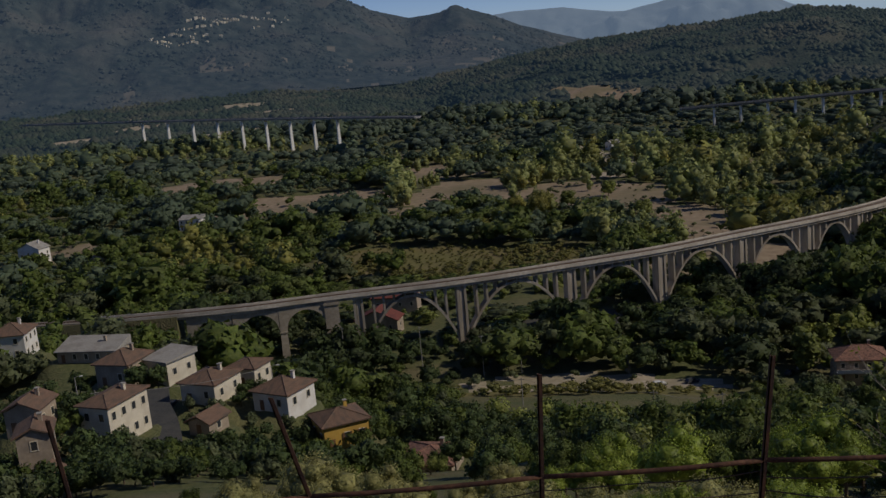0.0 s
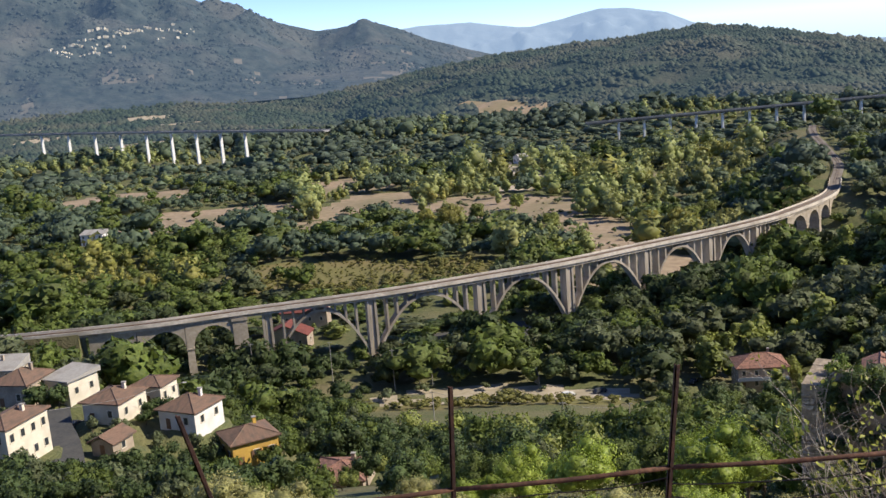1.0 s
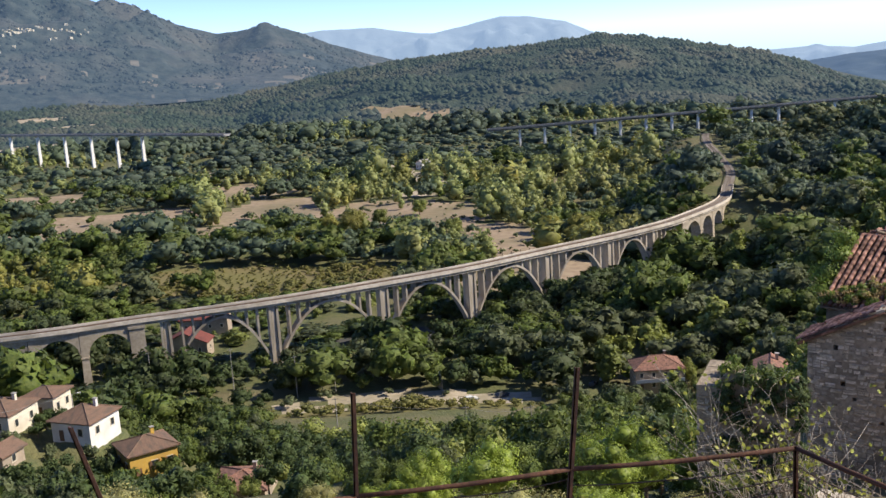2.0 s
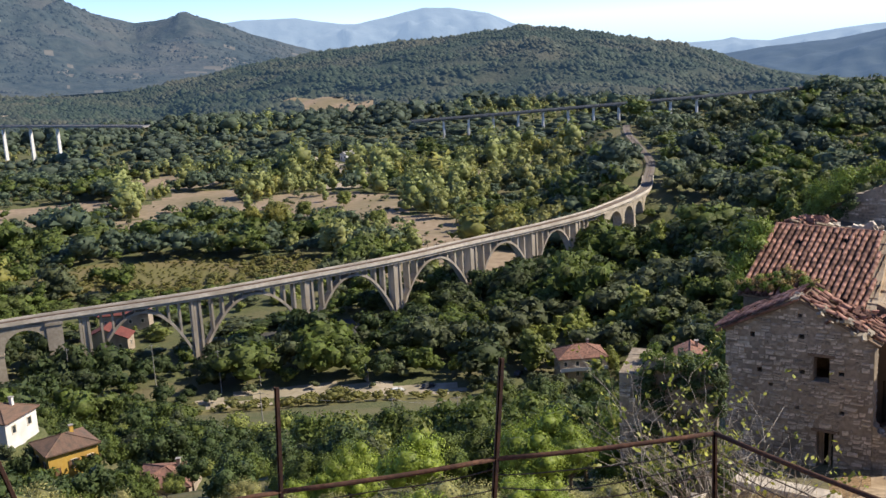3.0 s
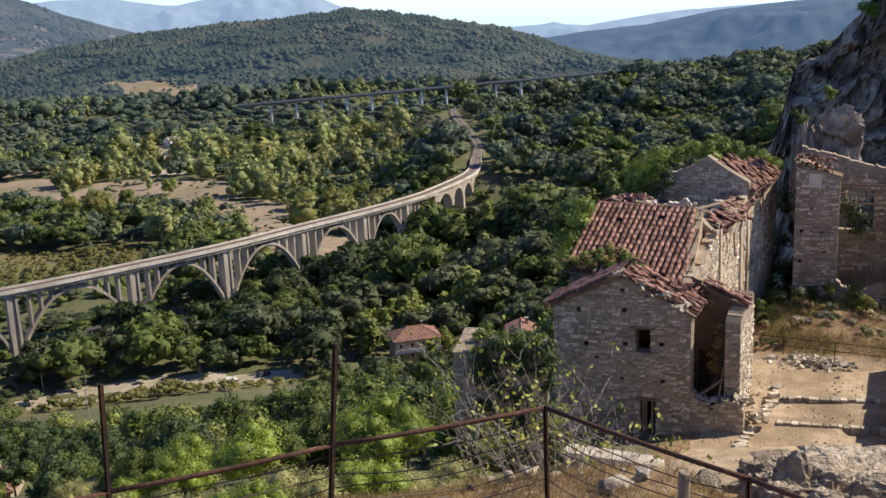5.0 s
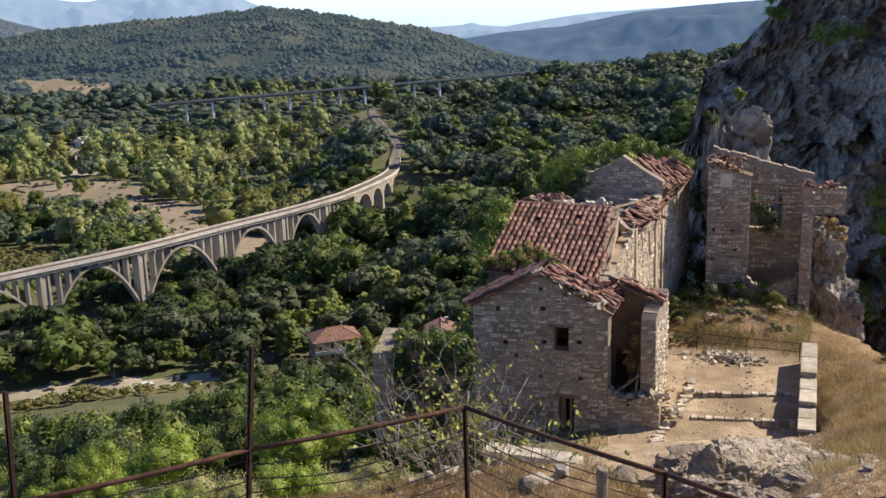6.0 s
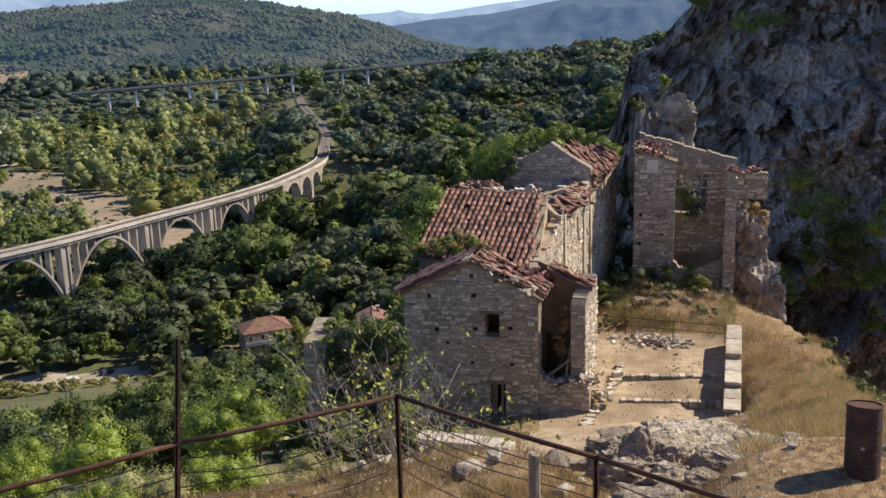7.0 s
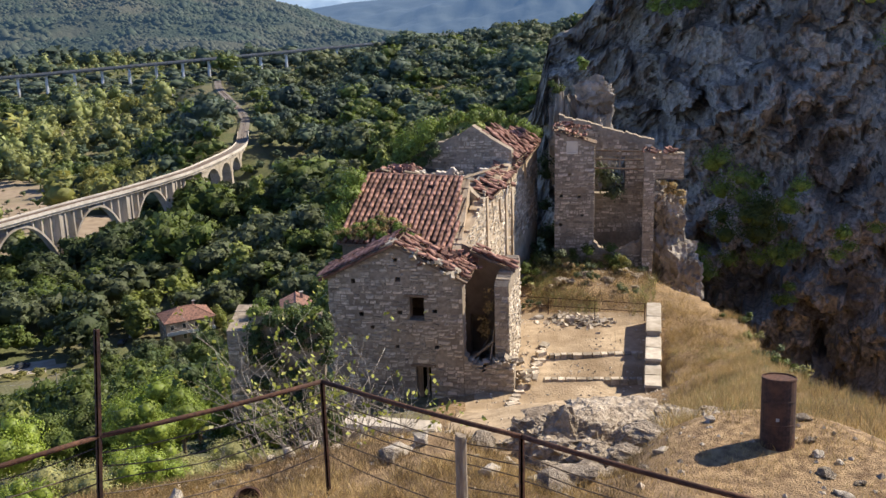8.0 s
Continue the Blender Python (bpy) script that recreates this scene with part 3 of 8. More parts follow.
child("track_bed", strip(line, -2.5, 2.5, DECK + 0.004, DECK + 0.3).mesh("track_bed", "ballast"), via, "brown stone ballast")
for a in (-0.55, 0.48):
    child("rail", strip(line, a, a + 0.09, DECK + 0.3, DECK + 0.5).mesh("rail", "rail_steel"), via)
posts = Geo()
for i in range(0, len(bridge_line), 1):
    p, d = bridge_line[i], (bridge_line[min(i + 1, len(bridge_line) - 1)] - bridge_line[max(i - 1, 0)]).normalized()
    q = p + Vector((-d.y, d.x, 0)) * 2.75
    posts.box(q.x - 0.08, q.x + 0.08, q.y - 0.08, q.y + 0.08, DECK + 0.85, DECK + 1.9)
tagged(child("railing_run", posts.mesh("railing_run", "rust_dark"), via), kind="stuff")


def span_frame(a, b):
    d = (b - a)
    return at(a.x, a.y, 0, math.degrees(math.atan2(d.x, d.y))), d.length


def concrete_pier(x, low):
    p = on_track(x)
    q = on_track(x + 1)
    m, _ = span_frame(p, q)
    pier = child("pier", Geo().box(-1.7, 1.7, -0.7, 0.7, low, DECK - 1.3).mesh("pier", "concrete"), via, "", m)
    for s in (-1.25, 1.25):
        child("pilaster", Geo().hexa([(-2.2, s - 0.5, low), (2.2, s - 0.5, low), (2.2, s + 0.5, low), (-2.2, s + 0.5, low)],
                                     [(-2.0, s - 0.38, DECK - 1.3), (2.0, s - 0.38, DECK - 1.3), (2.0, s + 0.38, DECK - 1.3), (-2.0, s + 0.38, DECK - 1.3)]).mesh("pilaster", "concrete"), pier)


def concrete_arch(xa, xb, spring, crown):
    a, b = on_track(xa), on_track(xb)
    m, L = span_frame(a, b)
    n = 28

    def curve(t, lift):
        s = 2 * t - 1
        return spring + (crown - spring) * (1 - abs(s) ** 2.15) + lift
    g = Geo()
    lo, hi = [], []
    y0, y1 = 1.7, L - 1.7
    for i in range(n + 1):
        t = i / n
        lo.append((y0 + (y1 - y0) * t, curve(t, 0) - 0.9 - 0.9 * abs(2 * t - 1) ** 2))
        hi.append((y0 + (y1 - y0) * t, curve(t, 0)))
    for i in range(n):
        g.hexa([(-1.8, lo[i][0], lo[i][1]), (1.8, lo[i][0], lo[i][1]), (1.8, lo[i + 1][0], lo[i + 1][1]), (-1.8, lo[i + 1][0], lo[i + 1][1])],
               [(-1.8, hi[i][0], hi[i][1]), (1.8, hi[i][0], hi[i][1]), (1.8, hi[i + 1][0], hi[i + 1][1]), (-1.8, hi[i + 1][0], hi[i + 1][1])])
    child("arch", g.mesh("arch", "concrete", weld=True), via, "", m)
    k = int(L / 3.7)
    for i in range(1, k):
        t = i / k
        z = curve(t, -0.2)
        if DECK - 1.3 - z > 0.9:
            y = y0 + (y1 - y0) * t
            child("spandrel_column", Geo().box(-1.75, 1.75, y - 0.32, y + 0.32, z, DECK - 1.3).mesh("spandrel_column", "concrete"), via, "", m)


PIERS = [(-34, 4), (10, 3), (49, 3), (83, 3), (117, 4), (147, 4), (171, 6)]
for x, low in PIERS[1:]:
    concrete_pier(x, low - 3)
for (xa, _), (xb, _) in zip(PIERS, PIERS[1:] + [(190, 8)]):
    small = xa > 140
    concrete_arch(xa + (9 if xa == -34 else 0), xb, 10 if small else 7.5, DECK - 2.2)
for x in (-34 + 9,):
    concrete_pier(x, 2)


def masonry_arch(a, b, low, wide=2.2, rise_top=DECK - 2.6):
    m, L = span_frame(a, b)
    g = Geo()
    r = L / 2 - 1.1
    spring = rise_top - r
    n = 18
    for i in range(n):
        y = [1.1 + (L - 2.2) * k / n for k in (i, i + 1)]
        z = [spring + math.sqrt(max(r * r - (q - L / 2) ** 2, 0)) for q in y]
        g.hexa([(-wide, y[0], z[0]), (wide, y[0], z[0]), (wide, y[1], z[1]), (-wide, y[1], z[1])],
               [(-wide, y[0], DECK - 1.3), (wide, y[0], DECK - 1.3), (wide, y[1], DECK - 1.3), (-wide, y[1], DECK - 1.3)])
    child("masonry_arch", g.mesh("masonry_arch", "masonry", weld=True), via, "", m)
    pier = child("masonry_pier", Geo().hexa([(-wide - 0.4, -1.5, low), (wide + 0.4, -1.5, low), (wide + 0.4, 1.5, low), (-wide - 0.4, 1.5, low)],
                                            [(-wide, -1.1, spring), (wide, -1.1, spring), (wide, 1.1, spring), (-wide, 1.1, spring)]).box(-wide, wide, -1.1, 1.1, spring, DECK - 1.3).mesh("masonry_pier", "masonry"), via, "", m)
    child("impost", Geo().box(-wide - 0.25, wide + 0.25, -1.35, 1.35, spring - 0.35, spring + 0.15).mesh("impost", "masonry"), pier)


left = [-80.5, -65.5, -50.5, -35]
for xa, xb in zip(left, left[1:]):
    masonry_arch(on_track(xa), on_track(xb), 0)
right = [p for p in track if p.x > 188 and p.y < 480]
walk_s, stations = 0.0, [right[0]]
for a, b in zip(right, right[1:]):
    walk_s += (b - a).length
    if walk_s >= 12.2:
        stations.append(b)
        walk_s = 0
for a, b in zip(stations, stations[1:]):
    masonry_arch(a, b, 6)
for x, w in ((-34, 2.6), (189, 2.6)):
    p = on_track(x)
    m, _ = span_frame(p, on_track(x + 0.8))
    child("abutment", Geo().box(-w, w, -2.4, 2.4, 0, DECK - 1.3).box(-w - 0.3, w + 0.3, -2.7, 2.7, DECK - 2.2, DECK - 1.3).mesh("abutment", "masonry"), via, "pale squared masonry abutment", m)


def embankment(pts, name):
    g = strip(pts, -3.2, 3.2, lambda p: min(gz(p.x, p.y), DECK - 1) - 2.0, DECK, 4.0)
    tagged(new(name, g.mesh(name, "scrub")), "overgrown railway embankment of earth and grass", "embankment", kind="structure")


embankment([p for p in line if p.x < -79], "embankment")
embankment([p for p in line if p.y > 474], "embankment")


# ---- motorway viaducts ----
def motorway(az0, el0, az1, el1, drop, piers_at, label, deep, bow=0.0, steel=False):
    pts = []
    for i in range(25):
        t = i / 24
        az, el = az0 + (az1 - az0) * t, el0 + (el1 - el0) * t + bow * 4 * t * (1 - t)
        d = drop / math.tan(radians(-el))
        pts.append(Vector((math.sin(radians(az)) * d, math.cos(radians(az)) * d, 0)))
    z = 110 - drop
    root = thing("motorway_viaduct", Matrix(), label, "viaduct")
    child("deck", strip(pts, -4.6, 4.6, z - 0.6, z).mesh("deck", "motorway_steel" if steel else "deck_concrete"), root)
    child("girder", strip(pts, -3.0, 3.0, z - deep, z - 0.6).mesh("girder", "motorway_steel" if steel else "deck_concrete"), root, "dark box girder" if steel else "")
    for s in (-4.6, 4.3):
        child("crash_barrier", strip(pts, s, s + 0.3, z, z + 0.7).mesh("crash_barrier", "motorway_steel" if steel else "deck_concrete"), root)
    for az in piers_at:
        t = (az - az0) / (az1 - az0)
        if not 0.01 < t < 0.99:
            continue
        i = min(int(t * 24), 23)
        p = pts[i].lerp(pts[i + 1], t * 24 - i)
        d = (pts[i + 1] - pts[i]).normalized()
        low = gz(p.x, p.y) - 3
        pier = child("pier", Geo().hexa([(-1.9, -0.9, low), (1.9, -0.9, low), (1.9, 0.9, low), (-1.9, 0.9, low)],
                                        [(-1.5, -0.7, z - deep - 1.2), (1.5, -0.7, z - deep - 1.2), (1.5, 0.7, z - deep - 1.2), (-1.5, 0.7, z - deep - 1.2)]).mesh("pier", "far_concrete"), root, "",
                     at(p.x, p.y, 0, math.degrees(math.atan2(d.x, d.y))))
        child("cap", Geo().hexa([(-1.6, -0.8, z - deep - 1.2), (1.6, -0.8, z - deep - 1.2), (1.6, 0.8, z - deep - 1.2), (-1.6, 0.8, z - deep - 1.2)],
                                [(-4.4, -0.9, z - deep), (4.4, -0.9, z - deep), (4.4, 0.9, z - deep), (-4.4, 0.9, z - deep)]).mesh("cap", "far_concrete"), pier)


motorway(-20.5, -2.78, 0.2, -4.51, 77, [-14.6 + 1.293 * k for k in range(9)], "pale concrete motorway viaduct on slender piers", 1.5)
motorway(14.5, -5.24, 39.5, -4.06, 92, [16.25 + 1.378 * k for k in range(17)], "dark girder motorway viaduct on pale piers", 2.0, -0.14, True)


# ---- houses ----
def window(parent, m, w, h, shutters=False):
    g = Geo()
    for x0, x1, z0, z1 in ((-w / 2 - 0.12, -w / 2, -0.1, h + 0.12), (w / 2, w / 2 + 0.12, -0.1, h + 0.12), (-w / 2, w / 2, h, h + 0.12), (-w / 2 - 0.2, w / 2 + 0.2, -0.2, -0.1)):
        g.box(x0, x1, -0.08, 0.02, z0, z1)
    win = child("window", g.mesh("window", "stucco"), parent, "", m)
    child("pane", Geo().box(-w / 2, w / 2, -0.03, 0.02, 0, h).mesh("pane", "glass"), win)
    if shutters:
        for s in (-1, 1):
            child("shutter", Geo().box(s * w * 0.75 - w * 0.23, s * w * 0.75 + w * 0.23, -0.14, -0.085, 0, h).mesh("shutter", "shutter"), win, "brown wooden shutter")


def house(x, y, z, heading, w, l, h, roof, wall, cover, label, rows=1, cols=(2, 2), door=True, chimney=True, shutters=False, pitch=0.45, plinth=5.0, balcony=False):
    """w across, l along the heading; origin in the middle of its foot."""
    root = thing("house", at(x, y, z, heading), label, "house")
    child("wall", Geo().box(-w / 2, w / 2, -l / 2, l / 2, -plinth, h).mesh("wall", wall), root)
    o, t = 0.55, 0.22
    a, b = w / 2 + o, l / 2 + o
    k = min(a, b) * pitch
    g = Geo()
    if roof == "hip":
        r = max(b - a, 0.02) if b > a else 0.02
        s = max(a - b, 0.02) if a > b else 0.02
        top = [(-s, -r, h + k), (s, -r, h + k), (s, r, h + k), (-s, r, h + k)]
        g.hexa([(-a, -b, h), (a, -b, h), (a, b, h), (-a, b, h)], [(-a, -b, h + t), (a, -b, h + t), (a, b, h + t), (-a, b, h + t)])
        g.hexa([(-a, -b, h + t), (a, -b, h + t), (a, b, h + t), (-a, b, h + t)], [(p[0], p[1], p[2] + t) for p in top])
        ridges = [((sx * a, sy * b, h + t), (sx * s, sy * r, h + k + t)) for sx in (-1, 1) for sy in (-1, 1)] + [((-s, -r, h + k + t), (s, r, h + k + t))]
    elif roof == "gable":
        k = a * pitch
        for sx in (-1, 1):
            g.hexa([(sx * a, -b, h - 0.05), (0, -b, h + k - 0.05), (0, b, h + k - 0.05), (sx * a, b, h - 0.05)],
                   [(sx * a, -b, h + t), (0, -b, h + k + t), (0, b, h + k + t), (sx * a, b, h + t)])
        for sy in (-1, 1):
            gab = Geo().add([(-w / 2, sy * l / 2, h), (w / 2, sy * l / 2, h), (0, sy * l / 2, h + k - 0.3), (-w / 2, sy * (l / 2 - 0.3), h), (w / 2, sy * (l / 2 - 0.3), h), (0, sy * (l / 2 - 0.3), h + k - 0.3)],
                    [(0, 1, 2), (3, 5, 4), (0, 2, 5, 3), (1, 4, 5, 2), (0, 3, 4, 1)])
            child("gable", gab.mesh("gable", wall), root)
        ridges = [((0, -b, h + k + t), (0, b, h + k + t))]
    else:
        g.hexa([(-a, -b, h), (a, -b, h), (a, b, h), (-a, b, h)], [(-a, -b, h + t), (a, -b, h + t + 0.1), (a, b, h + t + a * pitch * 0.5), (-a, b, h + t + a * pitch * 0.5)])
        ridges = []
    rf = child("roof", g.mesh("roof", cover), root)
    for p, q in ridges:
        child("ridge_tiles", Geo().tube([p, q], 0.14, 6).mesh("ridge_tiles", cover), rf)
    if chimney:
        cx, cy, top = w * 0.2, l * 0.15, h + k + 0.9
        ch = child("chimney", Geo().box(cx - 0.3, cx + 0.3, cy - 0.3, cy + 0.3, h, top).mesh("chimney", wall), rf)
        child("chimney_cap", Geo().box(cx - 0.42, cx + 0.42, cy - 0.42, cy + 0.42, top, top + 0.12).mesh("chimney_cap", "roof_grey"), ch)
    sh = h / rows
    for side, length, base in ((0, w, pose(0, -l / 2, 0)), (90, l, pose(w / 2, 0, 0, 0, 0, 90)), (-90, l, pose(-w / 2, 0, 0, 0, 0, -90))):
        n = cols[0] if side == 0 else cols[1]
        for r in range(rows):
            for c in range(n):
                px = (c + 0.5) / n * length - length / 2
                if door and side == 0 and r == 0 and c == 0:
                    child("door", Geo().box(px - 0.5, px + 0.5, -0.06, 0.02, 0, 2.1).mesh("door", "shutter"), root, "brown wooden door", base)
                else:
                    window(root, base @ pose(px, 0, r * sh + sh * 0.34), 0.95, min(1.35, sh * 0.48), shutters)
    if balcony:
        child("balcony", Geo().box(-w / 2, w / 2, -l / 2 - 1.5, -l / 2, h * 0.5 - 0.2, h * 0.5).box(-w / 2, w / 2, -l / 2 - 1.5, -l / 2 - 1.4, h * 0.5, h * 0.5 + 0.9).mesh("balcony", "white"), root, "white balcony")
    return root


house(-57.4, 173.4, 45.0, 24, 6.2, 10.5, 7.6, "hip", "stucco", "roof_brown", "tall cream stuccoed house with a low brown tiled roof", 2, (2, 4), pitch=0.3)
house(-57.5, 214, 42.5, 35, 7, 8, 4.6, "shed", "stucco", "roof_grey", "cream house with a flat pale roof", 1, (3, 2), chimney=False)
house(-67.0, 213, 43, 20, 8, 9, 4.8, "hip", "stucco_dull", "roof_brown", "low weathered house with a brown hip roof", 1, (2, 2))
house(-45.0, 195, 43.6, 25, 8, 9, 4.0, "hip", "stucco", "roof_brown", "cream cottage with a brown hip roof and chimney", 1, (2, 2), pitch=0.32)
house(-38.5, 203, 43.0, 25, 6, 6, 4.0, "hip", "stucco", "roof_brown", "small cream annexe with a brown roof", 1, (1, 2), pitch=0.32, chimney=False)
house(-30.5, 192, 41.6, 32, 8.5, 8.5, 3.6, "hip", "white", "roof_brown", "white cottage with a brown hip roof", 1, (2, 2), pitch=0.42)
house(-19.3, 182, 37.0, -22, 8.6, 8.0, 4.6, "hip", "stucco_yellow", "roof_brown", "yellow house with a brown hip roof and arched windows", 1, (3, 2), shutters=True, pitch=0.36)
house(-2.6, 163.5, 37.6, 15, 9.0, 9.0, 2.6, "hip", "stucco_dull", "tiles", "low house under a pinkish tiled hip roof", 1, (2, 2), pitch=0.3)
house(-63.5, 153, 48.6, -14, 5.0, 6.0, 6.6, "gable", "stucco_dull", "roof_brown", "narrow two-storey weathered house with a gable roof", 2, (1, 2))
house(-59.0, 143.5, 48.3, 10, 6.0, 4.0, 2.7, "gable", "stucco", "roof_brown", "small outbuilding with a tiled gable roof", 1, (2, 1), chimney=False, pitch=0.5)
house(-86, 251, 37.5, 14, 16, 7, 2.8, "shed", "stucco_dull", "roof_grey", "long low building with a pale sheet roof", 1, (5, 2), chimney=True)
house(-109, 260, 37.6, 0, 9, 9, 6.5, "hip", "white", "roof_brown", "white house at the village edge", 2, (2, 3))
house(-42.5, 178, 43.0, 28, 4.6, 5.5, 2.4, "gable", "stucco_dull", "roof_brown", "small tiled shed beside the lane", 1, (1, 1), chimney=False)
house(-71, 171, 49.5, 5, 6, 7, 4.0, "gable", "stucco_dull", "roof_brown", "old house with a sagging brown roof", 1, (2, 2))
house(-20, 366, 4.5, 15, 16, 8, 4.6, "gable", "stucco_dull", "roof_red", "farm shed with a red sheet roof", 1, (3, 1), chimney=False)
house(-14, 396, 4.5, 100, 9, 18, 5.0, "gable", "stucco_dull", "roof_red", "long barn with a red sheet roof", 1, (2, 4), chimney=False)
house(27, 334, 4, 62, 4, 7.5, 1.6, "shed", "stucco_dull", "white", "low shed with a pale roof", 1, (2, 2), chimney=False)
house(118, 272.5, 4.6, 12, 14, 10, 6.2, "hip", "stucco_dull", "tiles", "two-storey villa with a red tiled roof and pale balcony", 2, (4, 3), balcony=True, pitch=0.5)
house(-137, 604, 9, 10, 13, 8, 6.0, "shed", "white", "roof_grey", "white country house among trees", 2, (4, 2), chimney=False)
house(-215, 560, 9, 20, 14, 9, 5, "gable", "white", "roof_grey", "white farmhouse among trees", 1, (3, 2))
house(438, 552, 30, 36, 16, 9, 6, "gable", "stucco_dull", "tiles", "house with a red tiled roof on the wooded hillside", 1, (3, 2))
house(98, 172, 39.4, 30, 5.5, 6, 4.5, "gable", "stucco_dull", "tiles", "cottage with an orange tiled roof below the ruins", 1, (2, 2))
for i, (x, y, a) in enumerate(((334, 768, 14), (352, 778, 20), (370, 772, 12), (344, 800, 16), (364, 798, 10))):
    house(x, y, 4, 15 + 7 * i, a, 9, 4.0, "shed", "white", "roof_grey", "pale industrial shed in the valley", 1, (3, 1), chimney=False, door=False)
house(160, 838, 4, 60, 8, 10, 4, "gable", "white", "roof_grey", "white farm building by the river bed", 1, (2, 2), chimney=False)


def mountain_village():
    """Two white hill villages on the range, far too distant to count."""
    rng = np.random.default_rng(5)
    g = Geo()
    ridge_az, V = RIDGES["backdrop_mountain"]
    for az, el, n, sx, sy in ((-12.2, 0.62, 46, 1.5, 0.12), (-9.6, 1.38, 60, 2.1, 0.10), (-7.2, 1.1, 12, 1.2, 0.1), (-11.5, 1.25, 12, 1.0, 0.1)):
        for _ in range(n):
            a, e = az + rng.normal() * sx * 0.55, el + rng.normal() * sy
            col = V[:, int(np.argmin(np.abs(ridge_az - a)))]
            up = np.degrees(np.arctan2(col[:, 2] - 110, np.hypot(col[:, 0], col[:, 1])))
            p = col[int(np.argmax(up > e))]
            s = rng.uniform(1.8, 4.6)
            g.box(-s, s, -s, s, -14, rng.uniform(1.5, 4.5), Matrix.Translation(Vector(p)) @ pose(0, 0, 0, 0, 0, -a + rng.uniform(-25, 25)))
    ob = new("mountain_village", g.mesh("mountain_village", "stucco"))
    tagged(ob, "cluster of tiny white village houses on the mountainside", "village", kind="stuff")


mountain_village()


# ---- cars, lane, poles ----
def car(x, y, heading, paint, label):
    root = thing("car", at(x, y, gz(x, y) + 0.05, heading), label, "car", "parked cars")
    prof = [(-2.05, 0.35), (-2.1, 0.75), (-1.9, 0.95), (-1.45, 1.42), (0.35, 1.45), (1.0, 1.0), (1.95, 0.85), (2.1, 0.6), (2.05, 0.35)]
    V, F, n = [], [], len(prof)
    for s, inset in ((-0.86, 1), (0.86, 1)):
        for yy, zz in prof:
            V.append((s * (0.82 if zz > 1.2 else 1), yy, zz))
    F = [tuple(range(n)), tuple(range(2 * n - 1, n - 1, -1))] + [(i, n + i, n + (i + 1) % n, (i + 1) % n) for i in range(n)]
    child("body", mesh("body", V, [f[::-1] for f in F], paint), root)
    g = Geo()
    for s in (-1, 1):
        g.hexa([(s * 0.84, -1.5, 1.0), (s * 0.86, -1.5, 1.0), (s * 0.86, 0.75, 1.0), (s * 0.84, 0.75, 1.0)], [(s * 0.72, -1.3, 1.36), (s * 0.74, -1.3, 1.36), (s * 0.74, 0.3, 1.36), (s * 0.72, 0.3, 1.36)])
    child("side_window", g.mesh("side_window", "glass"), root)
    child("windscreen", Geo().hexa([(-0.7, 0.96, 1.06), (0.7, 0.96, 1.06), (0.7, 1.02, 1.05), (-0.7, 1.02, 1.05)], [(-0.6, 0.42, 1.42), (0.6, 0.42, 1.42), (0.6, 0.47, 1.42), (-0.6, 0.47, 1.42)]).mesh("windscreen", "glass"), root)
    for sx in (-0.8, 0.8):
        for sy in (-1.3, 1.3):
            child("wheel", Geo().tube([(sx - 0.1, sy, 0.32), (sx + 0.1, sy, 0.32)], 0.32, 14).mesh("wheel", "tyre"), root)


car(73.2, 282.4, 70, "car_dark", "dark grey car parked on pale gravel")
car(63.4, 282.1, 78, "car_white", "white car on the gravel yard")
car(102, 283, 40, "car_dark", "dark car parked beside the villa")
car(107, 287, 35, "car_white", "white car parked beside the villa")
car(212, 402, 30, "car_white", "white car on the riverside lane")
car(-53.5, 197, 20, "car_dark", "dark car parked by the village houses")

# the village lane, laid on the slope
lane = spline([(-46, 158, 0), (-48, 169, 0), (-51.5, 181, 0), (-55.5, 192, 0), (-58, 202, 0)], 5)
rows = []
for i, p in enumerate(lane):
    d = (lane[min(i + 1, len(lane) - 1)] - lane[max(i - 1, 0)]).normalized()
    r = Vector((d.y, -d.x, 0)) * 2.6
    rows += [(p.x + s * r.x, p.y + s * r.y, 110 - np.interp(math.hypot(p.x, p.y), [165, 205], [64.6, 66.0]) + dz) for s, dz in ((-1, -4), (1, -4), (1, 0), (-1, 0))]
n = len(lane)
fs = [(4 * i + k, 4 * i + 4 + k, 4 * i + 4 + (k + 1) % 4, 4 * i + (k + 1) % 4) for i in range(n - 1) for k in range(4)]
tagged(new("road", mesh("road", rows, fs + [(3, 2, 1, 0), (4 * n - 4, 4 * n - 3, 4 * n - 2, 4 * n - 1)], "asphalt")), "narrow asphalt village lane", "road", kind="structure")


def pole(x, y, h, label, lamp=False):
    z = gz(x, y) - 0.3
    root = thing("utility_pole" if not lamp else "street_lamp", pose(x, y, z), label, "pole" if not lamp else "street lamp", "valley poles")
    child("shaft", Geo().tube([(0, 0, 0), (0, 0, h)], [0.16, 0.09], 7).mesh("shaft", "roof_grey"), root)
    if lamp:
        child("arm", Geo().tube([(0, 0, h - 0.1), (0.5, 0, h + 0.15), (1.2, 0, h + 0.2)], 0.06, 6).mesh("arm", "roof_grey"), root)
        child("lamp_head", Geo().box(1.0, 1.7, -0.15, 0.15, h + 0.12, h + 0.26).mesh("lamp_head", "white"), root, "pale lamp head")
    else:
        child("crossarm", Geo().box(-0.8, 0.8, -0.06, 0.06, h - 0.6, h - 0.45).mesh("crossarm", "roof_grey"), root)


